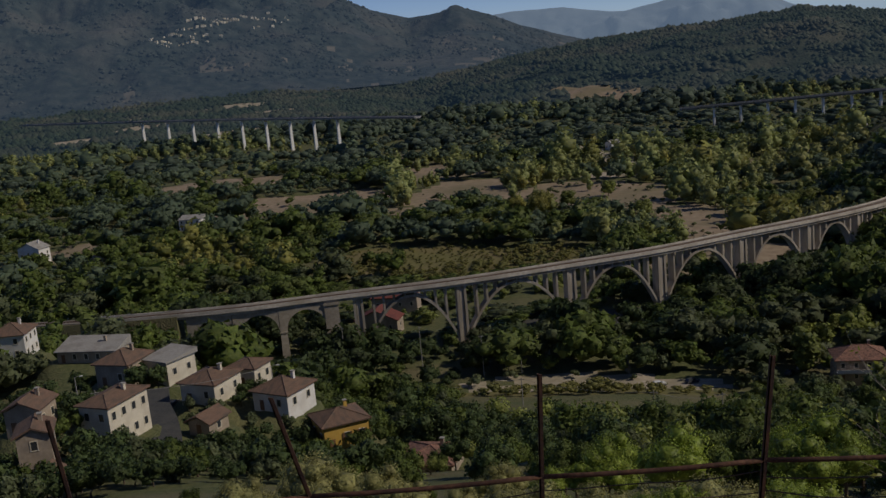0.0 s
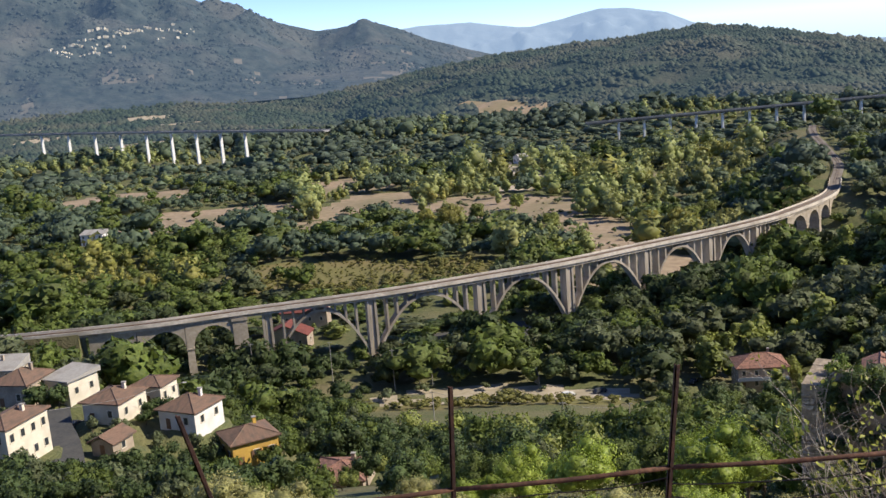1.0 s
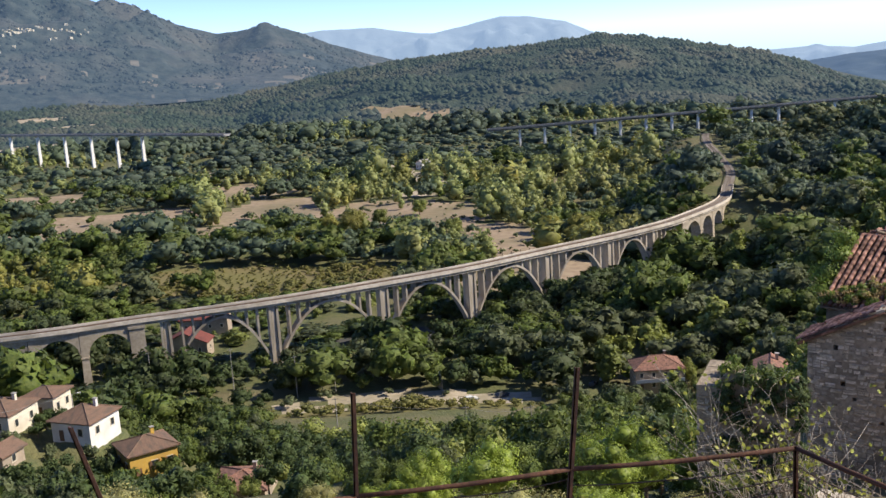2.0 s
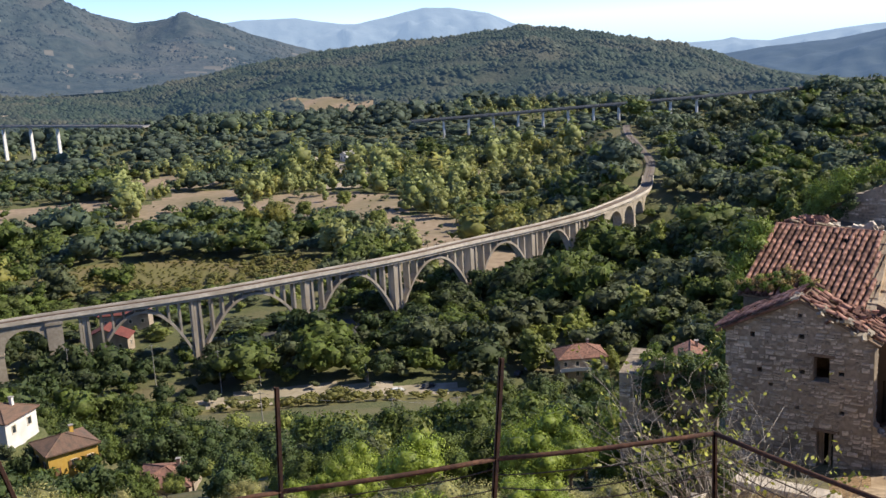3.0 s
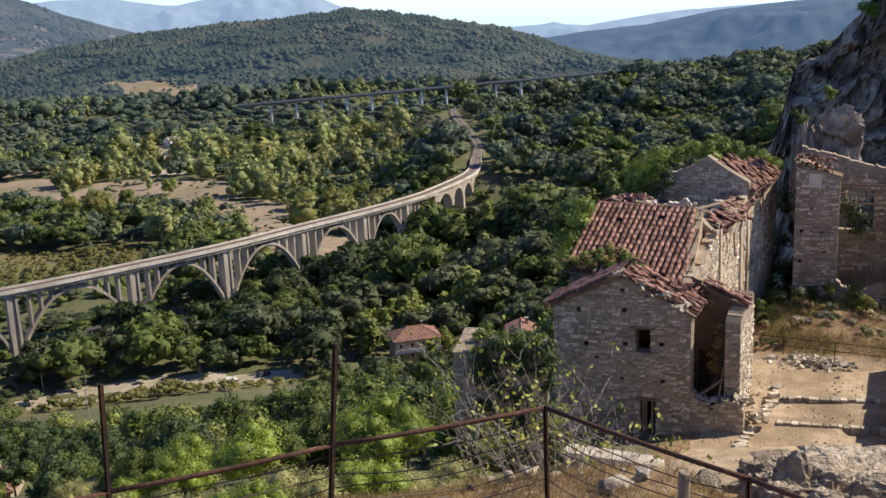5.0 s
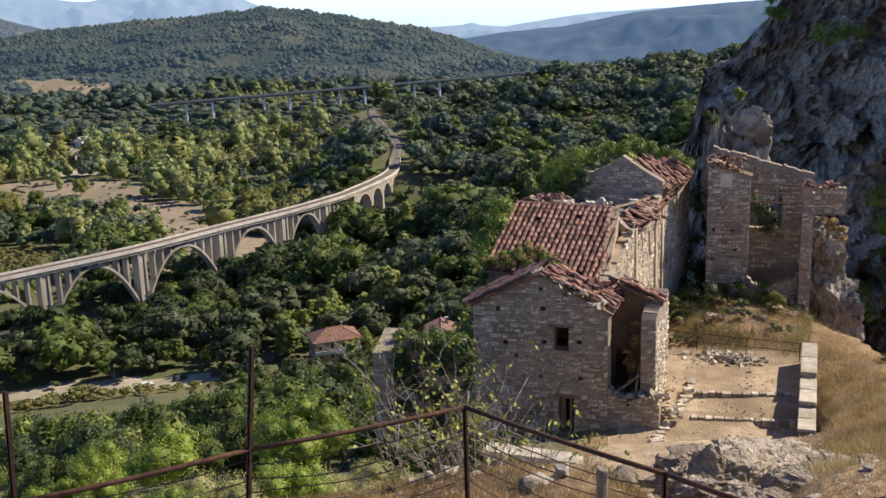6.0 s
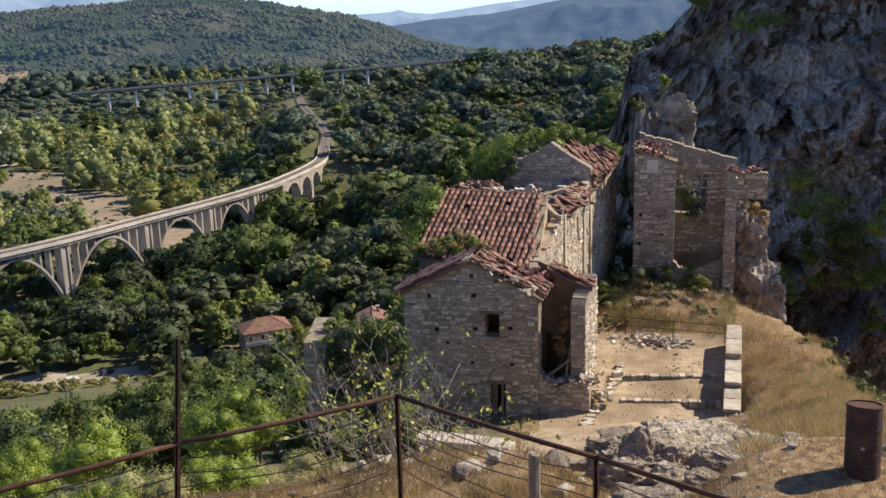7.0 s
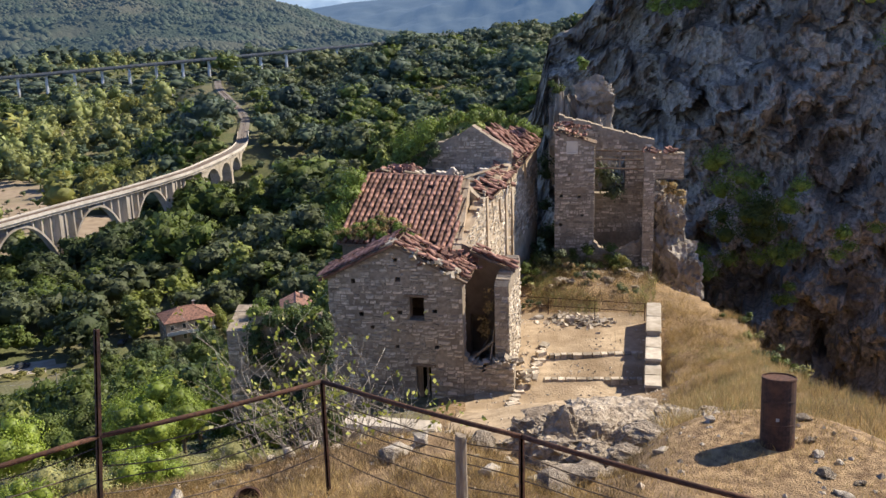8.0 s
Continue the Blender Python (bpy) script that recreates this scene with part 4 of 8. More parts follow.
for x, y, h in ((-30, 322, 16), (-58, 322, 14), (-5, 318, 15), (14, 305, 14), (-62, 178, 8), (47, 215, 9), (62, 214, 9), (20, 240, 9)):
    pole(x, y, h, "grey utility pole standing among trees")
for x, y, h in ((-10, 255, 8), (22, 308, 9), (26, 307, 9), (-75, 205, 7), (-33, 196, 7)):
    pole(x, y, h, "grey street lamp beside the road", True)
def cable(a, b, sag, label):
    a, b = Vector(a), Vector(b)
    pts = [a.lerp(b, k / 12) - Vector((0, 0, sag * 4 * (k / 12) * (1 - k / 12))) for k in range(13)]
    tagged(new("overhead_cable", Geo().tube(pts, 0.03, 4).mesh("overhead_cable", "roof_grey")), label, "cable", "overhead cables")


for (ax, ay, ah), (bx, by, bh) in (((47, 215, 8.6), (20, 240, 8.6)), ((47, 215, 8.6), (62, 214, 8.6)), ((20, 240, 8.6), (-10, 255, 7.8)), ((-62, 178, 7.6), (-33, 196, 7.0))):
    cable((ax, ay, gz(ax, ay) - 0.3 + ah), (bx, by, gz(bx, by) - 0.3 + bh), 1.2, "thin grey overhead cable between poles")
net = thing("windbreak_net", at(57, 296, gz(57, 296), 80), "pale grey netting stretched on poles", "net")
for px in (-2.2, 0, 2.2):
    child("post", Geo().tube([(px, 0, 0), (px, 0, 5.6 - abs(px))], 0.06, 6).mesh("post", "roof_grey"), net)
child("netting", Geo().add([(-2.2, 0.03, 0.1), (2.2, 0.03, 0.1), (2.2, 0.03, 3.3), (0, 0.03, 5.5), (-2.2, 0.03, 3.3), (-2.2, -0.03, 0.1), (2.2, -0.03, 0.1), (2.2, -0.03, 3.3), (0, -0.03, 5.5), (-2.2, -0.03, 3.3)],
                           [(0, 4, 3, 2, 1), (5, 6, 7, 8, 9), (0, 1, 6, 5), (1, 2, 7, 6), (2, 3, 8, 7), (3, 4, 9, 8), (4, 0, 5, 9)]).mesh("netting", "roof_grey"), net)
for x, y in ((132, 286), (140.5, 289)):
    t = thing("greenhouse", at(x, y, gz(x, y), 60), "white plastic tunnel greenhouse beside the villa", "greenhouse")
    g = Geo()
    for k in range(8):
        a0, a1 = math.pi * k / 8, math.pi * (k + 1) / 8
        g.hexa([(2.4 * math.cos(a0), -5, 2.2 * math.sin(a0)), (2.4 * math.cos(a0), 5, 2.2 * math.sin(a0)), (2.4 * math.cos(a1), 5, 2.2 * math.sin(a1)), (2.4 * math.cos(a1), -5, 2.2 * math.sin(a1))],
               [(2.5 * math.cos(a0), -5, 2.3 * math.sin(a0)), (2.5 * math.cos(a0), 5, 2.3 * math.sin(a0)), (2.5 * math.cos(a1), 5, 2.3 * math.sin(a1)), (2.5 * math.cos(a1), -5, 2.3 * math.sin(a1))])
    child("cover", g.mesh("cover", "white"), t)


# ---- ruined stone houses ----
def wall_solid(length, top, openings=(), thick=0.55, low=-2.0, ragged=0.0, seed=0, grain=0.4, both=True):
    """A wall from x=0 to length, its face at y=0 and its body behind; top is a function of x; openings: (x0, x1, z0, z1)."""
    rng = random.Random(seed)
    cuts = {0.0, length}
    x = 0.0
    while x < length:
        cuts.add(round(x, 3))
        x += grain * rng.uniform(0.7, 1.3)
    for o in openings:
        cuts |= {o[0], o[1]}
    cuts = sorted(c for c in cuts if 0 <= c <= length)
    g = Geo()
    for a, b in zip(cuts, cuts[1:]):
        if b - a < 1e-4:
            continue
        j = rng.uniform(-ragged, ragged)
        ta, tb = top(a + 1e-4) + j, top(b - 1e-4) + j * rng.uniform(0.4, 1)
        mid = (a + b) / 2
        holes = sorted((o[2], o[3]) for o in openings if o[0] - 1e-4 <= mid <= o[1] + 1e-4)
        z = low
        for h0, h1 in holes:
            if h0 > z:
                g.hexa([(a, 0, z), (b, 0, z), (b, thick, z), (a, thick, z)], [(a, 0, h0), (b, 0, h0), (b, thick, h0), (a, thick, h0)])
            z = h1
        if min(ta, tb) > z:
            g.hexa([(a, 0, z), (b, 0, z), (b, thick, z), (a, thick, z)], [(a, 0, ta), (b, 0, tb), (b, thick, tb), (a, thick, ta)])
    return g


def stone_mesh(name, seed, mat="stone"):
    """A unit stone with a chipped, slightly domed face; x and z from 0 to 1, proud of y=0."""
    r = random.Random(seed)
    j = lambda a: r.uniform(-a * 1.7, a * 1.7)
    e = 0.10
    back = [(0.02, 0.12, 0.03), (0.98, 0.12, 0.03), (0.98, 0.12, 0.97), (0.02, 0.12, 0.97)]
    rim = [(0.02 + j(0.03), -0.02, 0.04 + j(0.05)), (0.97 + j(0.03), -0.02, 0.04 + j(0.05)), (0.97 + j(0.03), -0.02, 0.95 + j(0.05)), (0.03 + j(0.03), -0.02, 0.95 + j(0.05))]
    face = [(e + j(0.05), -0.05 + j(0.015), 0.16 + j(0.07)), (1 - e + j(0.05), -0.05 + j(0.015), 0.16 + j(0.07)), (1 - e + j(0.05), -0.05 + j(0.015), 0.84 + j(0.07)), (e + j(0.05), -0.05 + j(0.015), 0.84 + j(0.07))]
    V = back + rim + face
    F = [(8, 9, 10, 11)] + [(4 + i, 4 + (i + 1) % 4, 8 + (i + 1) % 4, 8 + i) for i in range(4)] + [(i, (i + 1) % 4, 4 + (i + 1) % 4, 4 + i) for i in range(4)]
    return mesh(name, V, F, mat)


STONES = [stone_mesh("stone", 100 + i) for i in range(10)]
PALE_STONES = [stone_mesh("stone", 300 + i, "pale_stone") for i in range(4)]


def lay_stones(parent, length, top, openings=(), low=-0.4, course=0.19, seed=1, singles=300, near=None, m=None, wmul=1.0):
    """Courses of stones on the wall's face; the ones nearest to near become parts, the rest one joined part."""
    rng = random.Random(seed)
    spots = []
    z = low
    while z < 12:
        ph = rng.uniform(0, 0.8) + z * 0.9
        wave = lambda x, ph=ph: 0.045 * math.sin(1.3 * x + ph) + 0.025 * math.sin(3.7 * x + 2 * ph)
        h = course * rng.uniform(0.55, 1.5)
        x = rng.uniform(-0.1, 0.05)
        while x < length - 0.06:
            w = rng.choice((0.12, 0.17, 0.22, 0.28, 0.36, 0.46)) * rng.uniform(0.8, 1.25) * wmul
            x0, x1 = max(x, 0.0), min(x + w, length)
            x += w + 0.018
            if x1 - x0 < 0.09 or z + h > min(top(x0), top(x1)) - 0.02:
                continue
            if any(x0 < o[1] and x1 > o[0] and z < o[3] and z + h > o[2] for o in openings):
                parts = [(x0, min(x1, o[0])) for o in openings if x0 < o[0] < x1 and z < o[3] and z + h > o[2]] + [(max(x0, o[1]), x1) for o in openings if x0 < o[1] < x1 and z < o[3] and z + h > o[2]]
                parts = [q for q in parts if q[1] - q[0] > 0.09 and not any(q[0] < o[1] - 1e-4 and q[1] > o[0] + 1e-4 and z < o[3] and z + h > o[2] for o in openings)]
            else:
                parts = [(x0, x1)]
            if rng.random() < 0.2:
                continue
            for q in parts:
                if h > 0.17 and rng.random() < 0.4:
                    k = rng.uniform(0.4, 0.6)
                    spots += [(q[0], q[1], z + wave(q[0]), h * (k - 0.05), rng.random()), (q[0] + rng.uniform(0, 0.03), q[1], z + h * k + wave(q[0]), h * (0.95 - k), rng.random())]
                else:
                    spots.append((q[0], q[1] - rng.uniform(0, 0.03), z + wave(q[0]) + rng.uniform(-0.03, 0.03), h * rng.uniform(0.6, 1.02), rng.random()))
        z += h + 0.012
    near = near or (length / 2, 2.5)
    spots.sort(key=lambda s: (s[0] - near[0]) ** 2 + (s[2] - near[1]) ** 2)
    for s in spots[:singles]:
        me = (PALE_STONES[int(s[4] * 977) % 4] if s[4] > 0.94 else STONES[int(s[4] * 977) % 10])
        ob = new("stone", me)
        ob.parent = parent
        ob.matrix_basis = (m or Matrix()) @ Matrix.LocRotScale((s[0], 0, s[2]), Euler((0, (s[4] - 0.5) * 0.22, 0)), (s[1] - s[0], 0.35 + s[4] * 0.7, s[3]))
    if spots[singles:]:
        V, F = [], []
        for s in spots[singles:]:
            me = STONES[int(s[4] * 977) % 10]
            o = len(V)
            V += [(s[0] + v.co.x * (s[1] - s[0]), v.co.y * (0.35 + s[4] * 0.7), s[2] + v.co.z * s[3]) for v in me.vertices]
            F += [[i + o for i in p.vertices] for p in me.polygons]
        tagged(child("stonework", mesh("stonework", V, F, "stones"), parent, "", m), kind="stuff")


def tile_mesh(mat="tile"):
    """A tapered half-round clay tile, its run along y, a unit long."""
    V, F, n = [], [], 6
    for y, r in ((0, 0.115), (1, 0.09)):
        for rr in (r, r - 0.02):
            for k in range(n + 1):
                a = math.pi * k / n
                V.append((math.cos(a) * rr, y * 0.42, math.sin(a) * rr * 0.85))
    k = n + 1
    for i in range(n):
        F += [(i, i + 1, 2 * k + i + 1, 2 * k + i), (k + i + 1, k + i, 3 * k + i, 3 * k + i + 1), (i + 1, i, k + i, k + i + 1), (2 * k + i, 2 * k + i + 1, 3 * k + i + 1, 3 * k + i)]
    return mesh("tile", V, [f[::-1] for f in F], mat)


TILE = tile_mesh()


def lay_tiles(parent, m, width, run, col=0.29, row=0.35, mess=0.03, keep=1.0, seed=3, singles=300, taper=0.0):
    """Cover tiles in columns up a slope: m places x across and y up the slope; channels lie between as a joined part."""
    rng = random.Random(seed)
    cols, rows = int(width / col), int(run / row)
    made = 0
    rest_v, rest_f = [], []

    def put(x, y, z, rx, rz, lift_single):
        nonlocal made
        mm = m @ pose(x, y, z, rx, 0, rz)
        if lift_single and made < singles:
            ob = new("tile", TILE)
            ob.parent = parent
            ob.matrix_basis = mm
            made += 1
        else:
            o = len(rest_v)
            rest_v.extend([mm @ v.co for v in TILE.vertices])
            rest_f.extend([[i + o for i in p.vertices] for p in TILE.polygons])
    for c in range(cols):
        for r in range(rows):
            if rng.random() > keep or (c + 0.7) * col > width - taper * r * row:
                continue
            put((c + 0.5) * col + rng.gauss(0, mess), r * row + rng.gauss(0, mess), 0.105 + rng.uniform(0, mess), 2 + rng.gauss(0, mess * 90), rng.gauss(0, mess * 110), True)
            ob_m = pose((c + 1.0) * col + rng.gauss(0, mess * 0.6), r * row + 0.02, 0.025, 0, 180, rng.gauss(0, mess * 40))
            mm = m @ ob_m
            o = len(rest_v)
            rest_v.extend([mm @ v.co for v in TILE.vertices])
            rest_f.extend([[i + o for i in p.vertices] for p in TILE.polygons])
    if rest_v:
        tagged(child("channel_tiles", mesh("channel_tiles", rest_v, rest_f, "tiles"), parent), kind="stuff")


def roof_slab(parent, corners, thick=0.1, mat="old_beam", name="roof_deck"):
    """Boards under a roof, from its four corners in turn."""
    c = [Vector(p) for p in corners]
    n = (c[1] - c[0]).cross(c[3] - c[0]).normalized() * thick
    if n.z < 0:
        n = -n
    return child(name, Geo().hexa([p - n for p in c], c).mesh(name, mat), parent)


def slope_frame(a, b, c):
    """x runs from a to b (along the eave), y up to c."""
    a, b, c = Vector(a), Vector(b), Vector(c)
    x = (b - a).normalized()
    y = (c - a)
    y = (y - x * y.dot(x)).normalized()
    z = x.cross(y)
    return Matrix(((x.x, y.x, z.x, a.x), (x.y, y.y, z.y, a.y), (x.z, y.z, z.z, a.z), (0, 0, 0, 1)))


def debris(parent, spots, mat, size, seed, name="rubble"):
    """A heap of broken pieces, joined."""
    rng = random.Random(seed)
    g = Geo()
    for x, y, z, n, r in spots:
        for _ in range(n):
            s = size * rng.uniform(0.5, 1.4)
            px, py = x + rng.gauss(0, r), y + rng.gauss(0, r)
            pz = z + max(0, 1 - math.hypot(px - x, py - y) / (2 * r)) * rng.uniform(0, r * 0.5)
            g.box(-s, s, -s * 0.6, s * 0.6, -s * 0.35, s * 0.35, pose(px, py, pz, rng.uniform(-35, 35), rng.uniform(-35, 35), rng.uniform(0, 180)))
    return tagged(child(name, g.mesh(name, mat), parent), kind="stuff")


# gable-fronted house: origin at the foot of its front corner, front along -x
A = thing("ruined_house", at(26.73, 32.54, 91.16, 50), "ruined rubble-stone house with a broken tiled gable roof", "house")
topA = lambda x: 5.60 + (7.08 - 5.60) * (1 - abs(x - 2.9) / 3.0 if abs(x - 2.9) < 3.0 else 0)
openA = [(3.66, 4.30, 3.67, 4.73), (3.85, 4.52, -0.4, 1.50), (1.05, 1.25, 5.25, 5.47), (3.05, 3.28, 5.40, 5.60), (1.36, 1.56, 3.74, 3.94), (3.10, 3.32, 3.90, 4.06), (4.65, 4.87, 4.02, 4.18), (4.72, 4.92, 2.35, 2.52),
         (2.95, 3.13, 2.32, 2.46), (1.85, 2.02, 3.18, 3.32), (3.0, 3.16, 6.3, 6.45)]
mA = pose(-6.0, 0, 0)
front = child("front_wall", wall_solid(6.0, topA, openA, 0.6, -2.2, 0.02, 1).mesh("front_wall", "mortar", weld=True), A, "grey-brown rubble wall with a small square window", mA)
for o, nm in ((openA[0], "window_lintel"), (openA[1], "door_lintel")):
    child(nm, Geo().box(o[0] - 0.22, o[1] + 0.22, -0.05, 0.5, o[3] - 0.003, o[3] + 0.12).mesh(nm, "old_beam"), front, "old wooden lintel")
child("window_sill", Geo().box(3.60, 4.36, -0.07, 0.3, 3.56, 3.673).mesh("window_sill", "stone"), front)
child("side_wall", wall_solid(4.6, lambda x: 5.55, (), 0.55, -2.2, 0.05, 2).mesh("side_wall", "mortar", weld=True), A, "", pose(-0.02, 0.6, 0, 0, 0, 102))
child("side_wall", wall_solid(4.6, lambda x: 5.5, (), 0.55, -3.0, 0.05, 3).mesh("side_wall", "mortar", weld=True), A, "", pose(-5.45, 0.6, 0, 0, 0, 90))
child("back_wall", wall_solid(6.0, lambda x: 5.6, (), 0.4, -2, 0.05, 4).mesh("back_wall", "mortar", weld=True), A, "", pose(-6, 4.8, 0))
child("upper_floor", Geo().box(-5.45, -0.55, 0.6, 4.8, 2.6, 2.75).mesh("upper_floor", "old_beam"), A)
child("door_leaf", Geo().box(-2.13, -1.9, 0.25, 0.31, -0.4, 1.45).box(-1.72, -1.62, 0.25, 0.31, -0.4, 1.45).mesh("door_leaf", "wood"), A, "broken grey wooden door")
roofA = child("roof", Geo().tube([(-2.95, -0.2, 7.0), (-2.95, 2.0, 7.0)], 0.09, 6).mesh("roof", "old_beam"), A, "collapsing roof of red clay tiles")
roof_slab(roofA, [(-6.35, -0.28, 5.42), (-6.35, 1.9, 5.42), (-2.95, 1.9, 7.12), (-2.95, -0.28, 7.12)])
roof_slab(roofA, [(0.25, -0.18, 5.50), (-2.95, -0.18, 7.12), (-2.95, 1.9, 7.12), (0.25, 1.9, 5.50)])
roof_slab(roofA, [(-6.2, 1.9, 5.3), (0.1, 1.9, 5.5), (0.1, 4.9, 5.2), (-6.2, 4.9, 5.1)], 0.12, "old_beam", "fallen_roof")
lay_tiles(roofA, slope_frame((-6.35, 1.9, 5.44), (-6.35, -0.28, 5.44), (-2.95, 1.9, 7.14)), 2.18, 3.8, 0.27, 0.34, 0.03, 0.93, 5, 130)
lay_tiles(roofA, slope_frame((0.25, -0.18, 5.52), (0.25, 1.9, 5.52), (-2.95, -0.18, 7.14)), 2.08, 3.6, 0.27, 0.34, 0.09, 0.7, 6, 160)
debris(roofA, [(-1.2, 1.0, 6.35, 40, 0.6), (-0.6, 2.6, 5.55, 70, 0.7), (-2.2, 3.0, 5.6, 80, 0.8), (-3.9, 3.0, 5.6, 70, 0.8), (-5.2, 3.2, 5.4, 40, 0.7)], "tiles", 0.15, 7, "broken_tiles")
debris(roofA, [(-2.95, 0.0, 7.2, 8, 0.15), (-2.0, -0.05, 6.72, 9, 0.22), (-1.2, -0.05, 6.35, 9, 0.22), (-0.4, -0.05, 5.95, 9, 0.22)], "pale_stone", 0.13, 8, "verge_rubble")
# open room on its sunny side
child("low_front_wall", wall_solid(2.2, lambda x: 2.0 - 0.5 * math.sin(x * 1.9) ** 2, (), 0.55, -1.2, 0.2, 9, 0.17).mesh("low_front_wall", "mortar", weld=True), A, "broken stone wall, knee high", pose(0.003, 0.05, 0))
room = child("room_side_wall", wall_solid(3.9, lambda x: 5.35 - 0.5 * max(0, 0.5 - x) + 0.12 * math.sin(9 * x), (), 0.62, -1, 0.10, 10, 0.2).mesh("room_side_wall", "mortar", weld=True), A, "", pose(1.92, 0.62, 0, 0, 0, 90))
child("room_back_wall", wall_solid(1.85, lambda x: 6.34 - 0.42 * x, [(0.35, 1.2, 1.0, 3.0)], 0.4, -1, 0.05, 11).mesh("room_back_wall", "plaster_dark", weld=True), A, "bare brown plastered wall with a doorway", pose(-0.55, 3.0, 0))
# wall added behind the doorway so that the opening stays dark
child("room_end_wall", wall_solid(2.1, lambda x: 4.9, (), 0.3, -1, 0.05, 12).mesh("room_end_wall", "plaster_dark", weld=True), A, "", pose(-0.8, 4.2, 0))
lean = roof_slab(A, [(-0.02, 2.1, 6.28), (2.02, 2.1, 5.40), (2.02, 2.9, 5.40), (-0.02, 2.9, 6.28)], 0.1, "old_beam", "lean_to_roof")
lay_tiles(lean, slope_frame((2.02, 2.1, 5.43), (2.02, 2.9, 5.43), (-0.02, 2.1, 6.31)), 0.8, 2.2, 0.26, 0.34, 0.05, 0.75, 12, 60)
for a, b in (((0.2, 1.0, 1.2), (1.2, 2.2, 2.9)), ((0.5, 2.2, 1.0), (1.2, 0.9, 2.6)), ((1.1, 0.4, 1.6), (1.2, 1.0, 3.0)), ((0.3, 0.5, 1.9), (1.2, 2.4, 1.9)), ((0.15, 0.4, 1.7), (1.25, 0.7, 2.6))):
    child("fallen_beam", Geo().tube([a, b], 0.05, 5).mesh("fallen_beam", "wood"), A)
debris(A, [(0.35, 0.3, 1.75, 12, 0.18), (0.9, 0.3, 1.7, 14, 0.2), (1.5, 0.3, 1.8, 14, 0.2), (2.0, 0.3, 1.9, 10, 0.14)], "pale_stone", 0.10, 14, "broken_crest")
debris(A, [(0.8, 0.9, 1.3, 36, 0.45), (1.5, 1.0, 1.5, 30, 0.4), (2.6, 0.9, 0.9, 16, 0.3)], "stones", 0.16, 13)

# long house with the tiled front slope
B = thing("ruined_house", at(29.36, 35.57, 91.5, 56), "long ruined stone house, partly roofed with red clay tiles", "house")
child("front_wall", wall_solid(6.1, lambda x: 5.6, (), 0.55, -3, 0.03, 20).mesh("front_wall", "mortar", weld=True), B, "", pose(-6.1, 0.0, 0))


def side_top(y):
    if y < 4.0:
        return 5.7 + 1.25 * y / 4.0
    return min(6.75 + (y - 4.4) * 0.22, 7.55) + 0.12 * math.sin(y * 2.9)


openB = [(6.6, 7.0, 5.0, 6.3), (8.3, 8.65, 5.1, 6.5), (12.5, 13.0, 6.0, 7.1), (5.2, 5.35, 5.9, 6.6)]
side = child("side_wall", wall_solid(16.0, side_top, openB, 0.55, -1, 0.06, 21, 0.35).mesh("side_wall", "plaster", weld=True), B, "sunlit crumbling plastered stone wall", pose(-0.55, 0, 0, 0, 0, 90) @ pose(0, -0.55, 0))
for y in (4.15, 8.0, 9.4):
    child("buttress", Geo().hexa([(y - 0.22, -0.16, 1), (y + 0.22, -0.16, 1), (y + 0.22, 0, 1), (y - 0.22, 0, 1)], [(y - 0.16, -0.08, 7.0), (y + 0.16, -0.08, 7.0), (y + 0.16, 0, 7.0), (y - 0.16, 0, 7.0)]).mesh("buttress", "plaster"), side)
child("far_side_wall", wall_solid(16.0, lambda y: 5.6 if y < 4.2 else 6.9 + 0.35 * math.sin(y * 1.7), (), 0.55, -3, 0.15, 22, 0.4).mesh("far_side_wall", "mortar", weld=True), B, "", pose(-6.1, 0, 0, 0, 0, 90) @ pose(0, -0.55, 0))
child("cross_wall", wall_solid(6.0, lambda x: 7.75 - max(0, x - 4.9) * 0.9, (), 0.5, 2, 0.05, 23).mesh("cross_wall", "mortar", weld=True), B, "", pose(-6.1, 4.0, 0))
for x0, y0, turn, ln, top, sd in ((-3.6, 6.6, 8, 2.2, lambda x: 7.75 - 0.5 * (x - 0.9) ** 2 + 0.15 * math.sin(7 * x), 24), (-1.6, 6.2, 60, 2.2, lambda x: 7.45 - 0.2 * x + 0.15 * math.sin(6 * x), 25), (-1.5, 8.4, 0, 1.5, lambda x: 7.6 - 0.25 * x, 33), (-4.3, 4.9, 78, 1.7, lambda x: 7.45 + 0.2 * x, 35)):
    child("inner_wall", wall_solid(ln, top, (), 0.32, 2, 0.07, sd, 0.22).mesh("inner_wall", "peeling", weld=True), B, "broken inner wall with peeling white plaster", pose(x0, y0, 0, 0, 0, turn))
child("attic_rubble", Geo().hexa([(-5.5, 4.5, 5.8), (-0.6, 4.5, 5.8), (-0.6, 9.5, 5.8), (-5.5, 9.5, 5.8)], [(-5.5, 4.5, 7.2), (-0.6, 4.5, 6.7), (-0.6, 9.5, 6.8), (-5.5, 9.5, 7.3)]).mesh("attic_rubble", "mortar"), B)
gabD = lambda x: 7.7 + 1.95 * max(0, 1 - abs(x - 3.9) / 3.4)
child("gable_wall", wall_solid(6.1, gabD, (), 0.5, 2, 0.06, 26).mesh("gable_wall", "mortar", weld=True), B, "", pose(-6.1, 9.5, 0))
child("end_wall", wall_solid(6.1, lambda x: gabD(x) * 0.32 + 5.25, (), 0.5, -2, 0.1, 27).mesh("end_wall", "mortar", weld=True), B, "", pose(-6.1, 15.5, 0))
